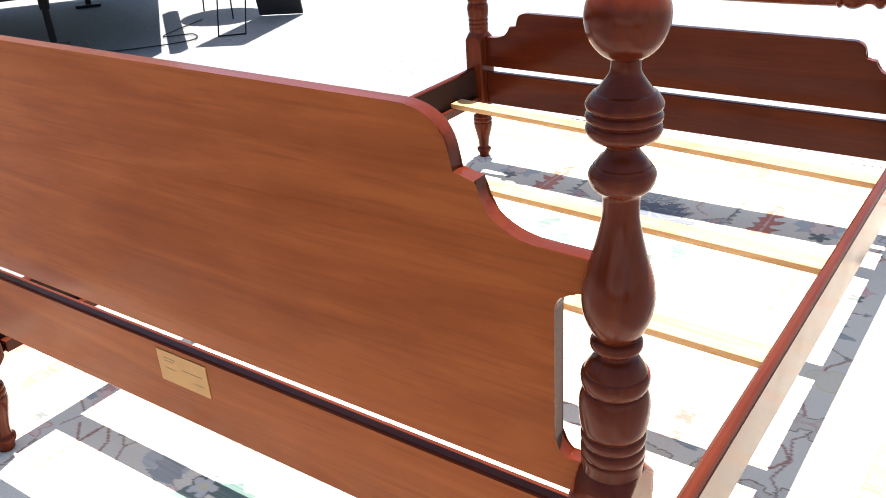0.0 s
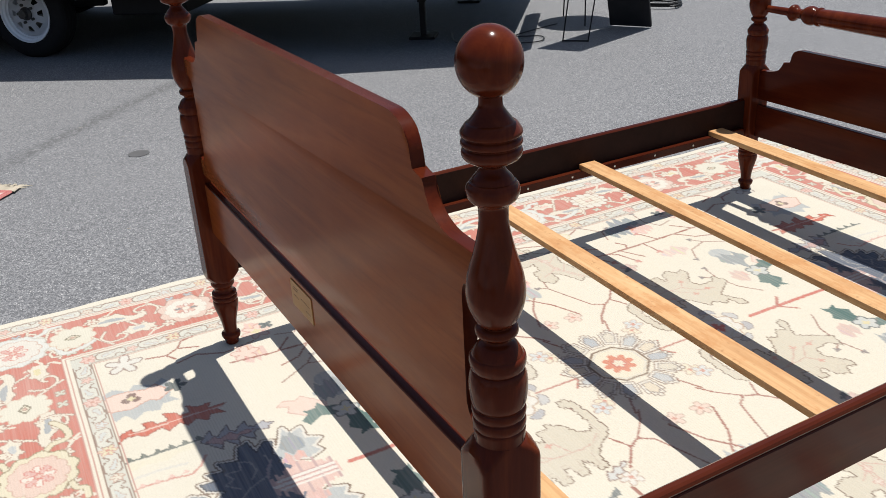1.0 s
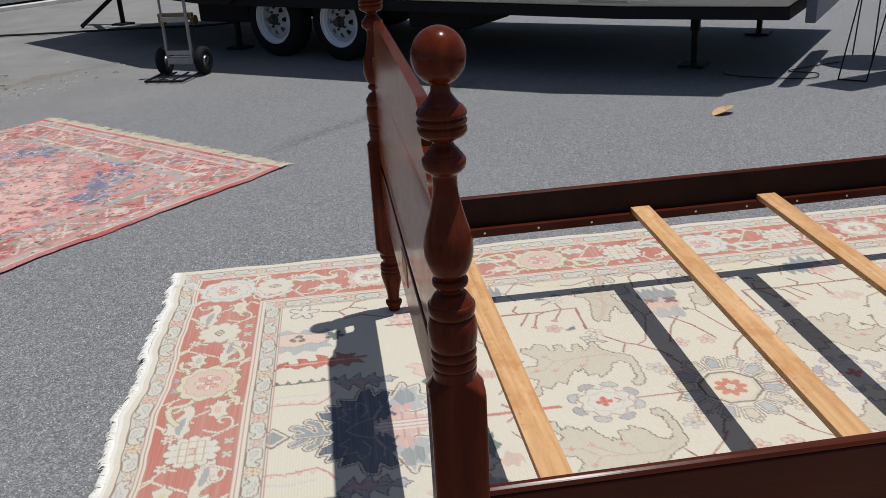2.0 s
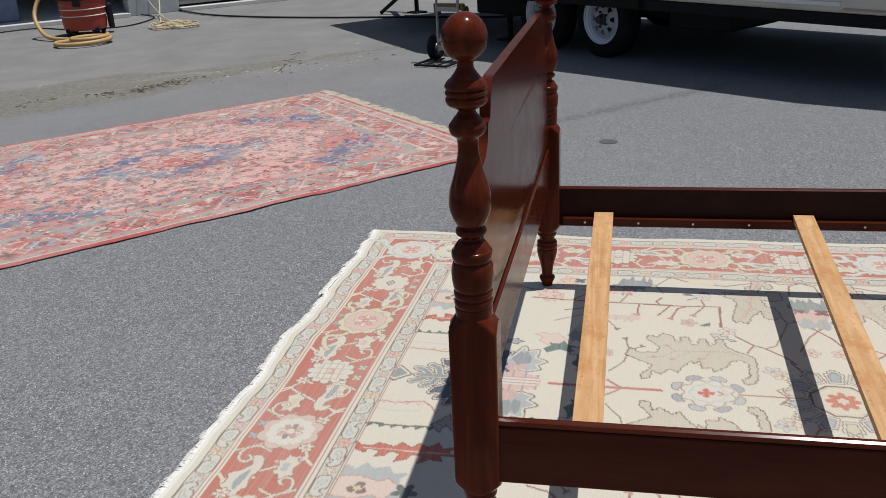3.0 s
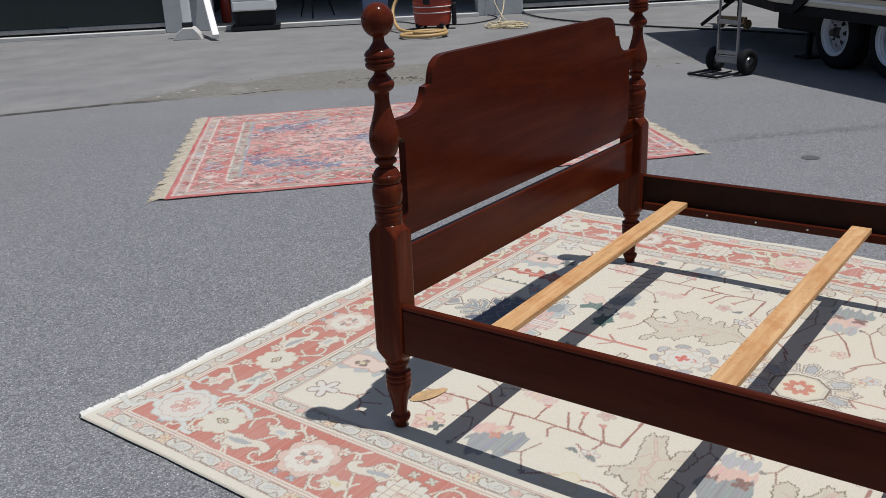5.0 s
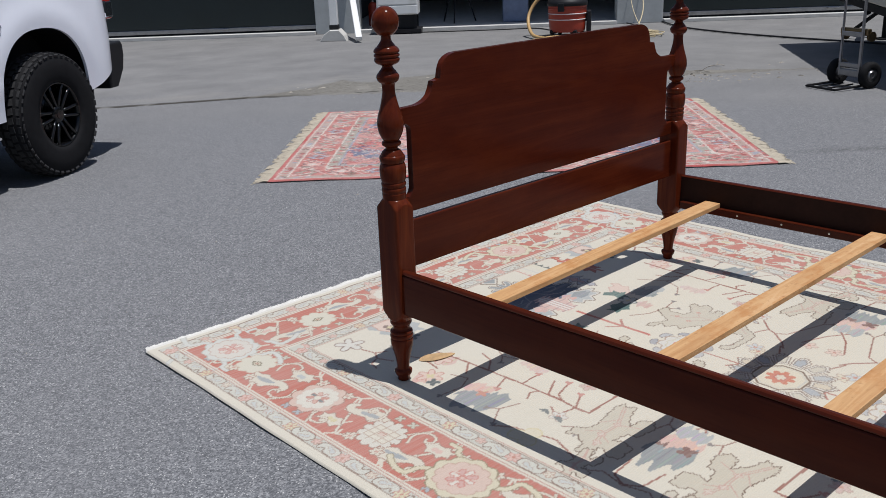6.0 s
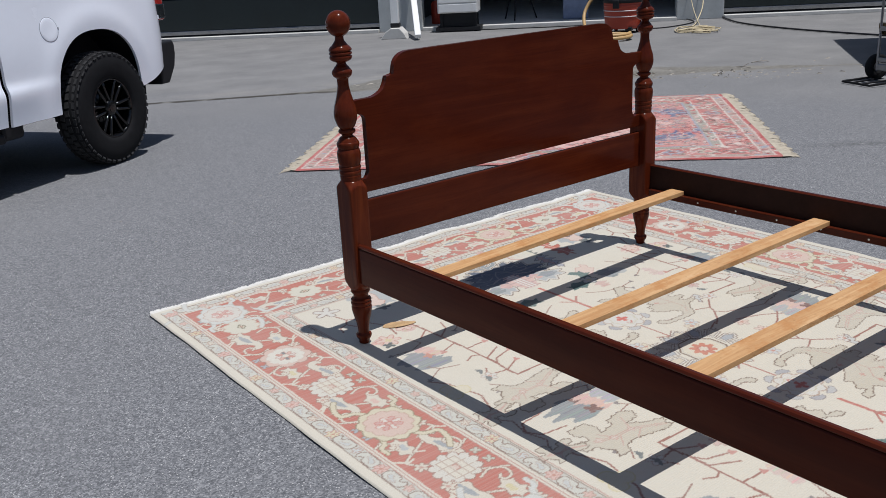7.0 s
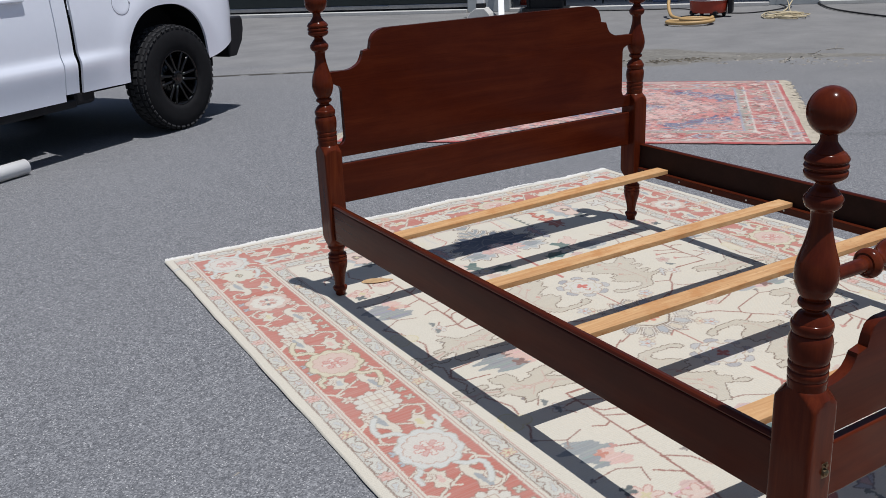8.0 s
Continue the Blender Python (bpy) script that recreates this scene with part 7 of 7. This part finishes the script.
# ---- shop vacuum, hose, cords ----
def build_vacuum(x, y):
    v = thing("shop_vacuum", "red shop vacuum with a black lid and a coiled tan hose", "vacuum cleaner", (x, y, 0), 20)
    bm = bmesh.new()
    add_lathe(bm, smooth_profile([(0.07, 0.245), (0.09, 0.268), (0.24, 0.282), (0.40, 0.292), (0.415, 0.298), (0.43, 0.292), (0.46, 0.295)], 3), 40)
    tank = part("tank", bm, VAC_RED, v, smooth=True)
    for z in (0.250, 0.335):
        bm = bmesh.new()
        add_lathe(bm, [(0.279 + 0.07 * (z - 0.2), z), (0.2865 + 0.07 * (z - 0.2), z + 0.003), (0.2865 + 0.07 * (z - 0.2), z + 0.010), (0.279 + 0.07 * (z - 0.2), z + 0.013)], 40, cap=False)
        part("pale_stripe", bm, WHITE_METAL, tank)
    bm = bmesh.new()
    add_lathe(bm, [(0.306, 0.455), (0.308, 0.50), (0.292, 0.53), (0.20, 0.60), (0.15, 0.70), (0.02, 0.72)], 40)
    lid = part("lid", bm, BLACK_PLASTIC, v, smooth=True)
    bm = bmesh.new()
    add_box(bm, 0.29, 0.36, -0.10, 0.10, 0.06, 0.38, 0.02, pose(0, 0, 0, 0, 0, 105))
    part("tool_caddy", bm, BLACK_PLASTIC, v)
    for a in (0, 180):
        bm = bmesh.new()
        add_box(bm, 0.278, 0.318, -0.05, 0.05, 0.38, 0.50, 0.01, pose(0, 0, 0, 0, 0, a))
        part("latch", bm, BLACK_PLASTIC, lid)
    for k in range(4):
        a = radians(90 * k + 45)
        bm = bmesh.new()
        add_box(bm, 0.23 * math.cos(a) - 0.05, 0.23 * math.cos(a) + 0.05, 0.23 * math.sin(a) - 0.05, 0.23 * math.sin(a) + 0.05, 0.05, 0.10, 0.01)
        add_lathe(bm, [(0.004, -0.018), (0.034, -0.018), (0.036, 0.0), (0.034, 0.018), (0.004, 0.018)], 20, Matrix.Translation((0.25 * math.cos(a), 0.25 * math.sin(a), 0.036)) @ pose(0, 0, 0, 90, 0, 45))
        part("caster", bm, BLACK_PLASTIC, v)
    bm = bmesh.new()
    inv = v.matrix_world.inverted()
    way = [(-9.34, -6.90, 0.52), (-9.28, -7.20, 0.56), (-9.10, -7.28, 0.30), (-8.86, -7.00, 0.06)]
    cx, cy = -8.45, -6.24
    for k in range(15):
        a = radians(-125 + 45 * k)
        way.append((cx + (0.36 - 0.013 * k) * math.cos(a) - 0.010 * k, cy + (0.34 - 0.013 * k) * math.sin(a) + 0.006 * k, 0.032 + 0.004 * k))
    pts = glide([inv @ Vector(p) for p in way], 10)
    add_tube(bm, pts, [0.025 + 0.002 * (i % 2) for i in range(len(pts))], 10)
    part("hose", bm, HOSE_TAN, v, "tan ribbed hose lying in a coil", smooth=True)
    return v


build_vacuum(-9.42, -6.78)


def cord(name, pts, radius, mat, label, category, steps=8):
    bm = bmesh.new()
    add_tube(bm, glide(pts, steps), radius, 8)
    return tagged(part(name, bm, mat, None, smooth=True), label, category)


cord("black_hose", [(-12.05, -6.85, 0.02), (-11.2, -5.95, 0.02), (-10.7, -5.0, 0.02), (-10.35, -3.8, 0.02), (-10.1, -2.3, 0.02), (-9.9, -1.4, 0.02), (-9.85, -0.9, 0.06)], 0.013, BLACK_PLASTIC, "black hose snaking over the asphalt from the wall", "hose")
cord("extension_cord", [(-11.6, -7.3, 0.012), (-11.1, -6.7, 0.012), (-10.3, -6.55, 0.012), (-9.95, -6.75, 0.012), (-9.9, -7.4, 0.012), (-10.1, -8.0, 0.012), (-9.6, -8.5, 0.012), (-8.6, -9.6, 0.012)], 0.009, BLACK_PLASTIC, "dark extension cord on the asphalt by the garages", "cord")
r = random.Random(11)
tangle = []
for k in range(46):
    a = 1.75 * k + r.uniform(-0.3, 0.3)
    rx_, ry_ = r.uniform(0.08, 0.40), r.uniform(0.06, 0.36)
    tangle.append((-9.98 + rx_ * math.cos(a) + 0.10 * math.sin(0.6 * k), -5.78 + ry_ * math.sin(a) + 0.12 * math.cos(0.4 * k), 0.010 + 0.05 * r.random() ** 2))
tangle += [(-10.8, -6.4, 0.05), (-11.35, -6.95, 0.35), (-11.62, -7.20, 0.9), (-11.66, -7.24, 1.4)]
cord("rope_tangle", tangle, 0.007, ROPE, "loose tangle of straw-coloured rope on the asphalt", "rope", 8)
cord("hanging_rope", [(-10.35, -6.2, 0.015), (-10.9, -6.5, 0.04), (-11.40, -6.75, 0.30), (-11.72, -7.05, 0.8), (-11.80, -7.12, 1.5)], 0.010, ROPE, "rope hanging down the pillar to the ground", "rope")


# ---- sign board, added shadow disc and cable beyond the foot of the bed ----
def build_board():
    b = thing("sign_board", "plain black board leaning on a thin wire stand", "board")
    p0, p1, up = Vector((-4.69, 3.97, 0.012)), Vector((-4.41, 4.14, 0.012)), Vector((0.13, -0.42, 1.95))
    n = (p1 - p0).cross(up).normalized() * 0.014
    bm = bmesh.new()
    quad = [p0, p1, p1 + up, p0 + up]
    vs = [bm.verts.new(p + n) for p in quad] + [bm.verts.new(p - n) for p in quad]
    for f in ((0, 1, 2, 3), (7, 6, 5, 4), (0, 4, 5, 1), (1, 5, 6, 2), (2, 6, 7, 3), (3, 7, 4, 0)):
        bm.faces.new([vs[i] for i in f])
    bmesh.ops.bevel(bm, geom=list(bm.edges), offset=0.004, segments=2, affect="EDGES", profile=0.5)
    part("panel", bm, BLACK_PLASTIC, b)
    for foot, k in (((-4.49, 3.37, 0.0), 0.15), ((-4.36, 3.50, 0.0), 0.85)):
        bm = bmesh.new()
        add_tube(bm, [foot, p0 + (p1 - p0) * k + up * 0.78], 0.005, 8)
        part("wire_leg", bm, FRAME_BLACK, b)
    bm = bmesh.new()
    add_tube(bm, [(-4.49, 3.37, 0.006), (-4.36, 3.50, 0.006)], 0.005, 8)
    part("wire_foot", bm, FRAME_BLACK, b)


build_board()
# Disc out of view, added to cast the oval shadow beside the trailer.
shadow_rig = thing("oval_shadow_caster", "round disc out of view on thin legs, added to cast an oval shadow", "table", (-5.02, 4.02, 0))
bm = bmesh.new()
add_lathe(bm, [(0.30, 0.70), (0.31, 0.705), (0.31, 0.725), (0.30, 0.73), (0.002, 0.73)], 48)
part("shadow_disc", bm, FRAME_BLACK, shadow_rig)
for k in range(3):
    bm = bmesh.new()
    a = radians(120 * k + 75)
    add_tube(bm, [(0.22 * math.cos(a), 0.22 * math.sin(a), 0.70), (0.27 * math.cos(a), 0.27 * math.sin(a), 0.0)], 0.0055, 8)
    part("leg", bm, FRAME_BLACK, shadow_rig)
loop = []
for k in range(26):
    a = 0.9 * k
    loop.append((-5.05 + (0.14 + 0.02 * math.sin(3.1 * k)) * math.cos(a) * 1.2, 4.80 + (0.14 + 0.03 * math.sin(1.7 * k)) * math.sin(a), 0.012 + 0.0016 * k))
cord("cable_coil", loop, 0.006, BLACK_PLASTIC, "small coil of dark cable on the asphalt", "cable", 5)
cord("power_lead", [(-5.3, 2.9, 0.01), (-4.95, 2.75, 0.01), (-4.72, 2.95, 0.01), (-4.58, 3.22, 0.01), (-4.72, 3.34, 0.01), (-4.86, 3.20, 0.01), (-4.95, 3.42, 0.01), (-5.02, 3.7, 0.01)], 0.0045, BLACK_PLASTIC, "thin black lead looping over the asphalt", "cable")


# ---- small things on the ground ----
def dry_leaf(x, y, z, length, turn, label, curl=0.25, slim=0.22, rise=0.0):
    verts, faces = [], []
    n, m = 14, 6
    for i in range(n + 1):
        t = i / n
        w = slim * length * math.sin(math.pi * t ** 0.85) ** 0.8 + 0.002
        for j in range(m + 1):
            s = 2 * j / m - 1
            verts.append(((t - 0.5) * length, s * w, 0.004 + curl * w * s * s + 0.012 * length * math.sin(5 * t + s) + rise * t * t))
    for i in range(n):
        for j in range(m):
            a = i * (m + 1) + j
            faces.append((a, a + 1, a + m + 2, a + m + 1))
    low = min(v[2] for v in verts)
    top = len(verts)
    verts += [(a, b, c - 0.0012) for a, b, c in verts]
    faces += [tuple(top + i for i in f[::-1]) for f in faces]
    ob = link_mesh("dry_leaf", verts, faces, LEAF)
    ob.matrix_world = pose(x, y, z - low + 0.0015, 0, 0, turn)
    return tagged(ob, label, "leaf")


dry_leaf(-3.88, 2.26, 0, 0.17, 108, "large dry tan leaf curling up from the asphalt", 0.45, 0.26, 0.042)
dry_leaf(-0.190, -0.040, 0.011, 0.135, 157, "dry tan leaf on the rug under the bed", 0.02, 0.2)

bm = bmesh.new()
add_lathe(bm, [(0.055, 0.0), (0.055, 0.003), (0.050, 0.004), (0.002, 0.004)], 32)
cap = part("utility_cap", bm, PLATE_IRON, None)
cap.matrix_world = pose(-3.81, 0.17, 0, 0, 0, 0)
tagged(cap, "small round iron utility cap set in the asphalt", "cap")


def scatter(name, count, place, size, seed, label, category, mat=LITTER):
    r = random.Random(seed)
    verts, faces = [], []
    for k in range(count):
        x, y = place(r)
        s = size * r.uniform(0.4, 1.3)
        a = r.uniform(0, math.pi)
        c, d = math.cos(a), math.sin(a)
        n = len(verts)
        l, w, h = s * r.uniform(0.8, 1.8), s * r.uniform(0.3, 0.8), s * r.uniform(0.25, 0.6)
        for px, py, pz in ((-1, -0.6, 0), (1, -0.7, 0), (0.8, 0.8, 0), (-0.9, 0.6, 0), (-0.4, -0.2, 1), (0.5, 0.1, 0.8)):
            verts.append((x + c * px * l - d * py * w, y + d * px * l + c * py * w, pz * h + 0.0005))
        for f in ((0, 1, 5, 4), (1, 2, 5), (2, 3, 4, 5), (3, 0, 4), (3, 2, 1, 0)):
            faces.append(tuple(n + i for i in f))
    ob = link_mesh(name, verts, faces, mat, smooth=False)
    return tagged(ob, label, category, kind="stuff")


def along_dip(r):
    """Most of it lies in a patch by the end of the silt, the rest thinly along it."""
    if r.random() < 0.45:
        d, t = r.gauss(-6.62, 0.16), r.gauss(2.4, 0.45)
    else:
        t = r.uniform(-2.0, 6.0)
        d = r.gauss(-6.85, 0.35)
    return (0.724 * d - 0.69 * t, 0.69 * d + 0.724 * t)


def in_clumps(r):
    """Dark rotted bits lie in a short broken row in the silt."""
    t = r.choice((1.05, 1.10, 1.22, 1.36, 1.45, 0.75, 0.2)) + r.gauss(0, 0.10)
    d = -6.83 - 0.10 * math.sin(5 * t) + r.gauss(0, 0.07)
    return (0.724 * d - 0.69 * t, 0.69 * d + 0.724 * t)


def over_yard(r):
    return (r.uniform(-8, 2), r.uniform(-6, 5))


scatter("leaf_litter", 120, along_dip, 0.022, 5, "bits of dry leaf and grit in the dip", "litter")
scatter("rotted_leaves", 220, in_clumps, 0.017, 8, "dark rotted leaf crumbs clumped in the silt", "litter", ROT)
scatter("pebbles", 220, over_yard, 0.006, 6, "scattered pale grit on the asphalt", "grit")
for k, (x, y, a) in enumerate(((-6.42, -2.93, 20), (-6.96, -3.02, 80), (-7.41, -3.1, 140))):
    bm = bmesh.new()
    add_tube(bm, glide([(-0.09, 0, 0.006), (-0.03, 0.015, 0.012), (0.03, -0.01, 0.02), (0.10, 0.02, 0.008)], 4), 0.005, 6)
    add_tube(bm, [(0.0, 0.0, 0.014), (0.04, 0.05, 0.05)], 0.004, 6)
    tw = part("twig", bm, LITTER, None)
    tw.matrix_world = pose(x, y, 0, 0, 0, a)
    tagged(tw, "dry broken twig on the asphalt", "twig", "twigs")
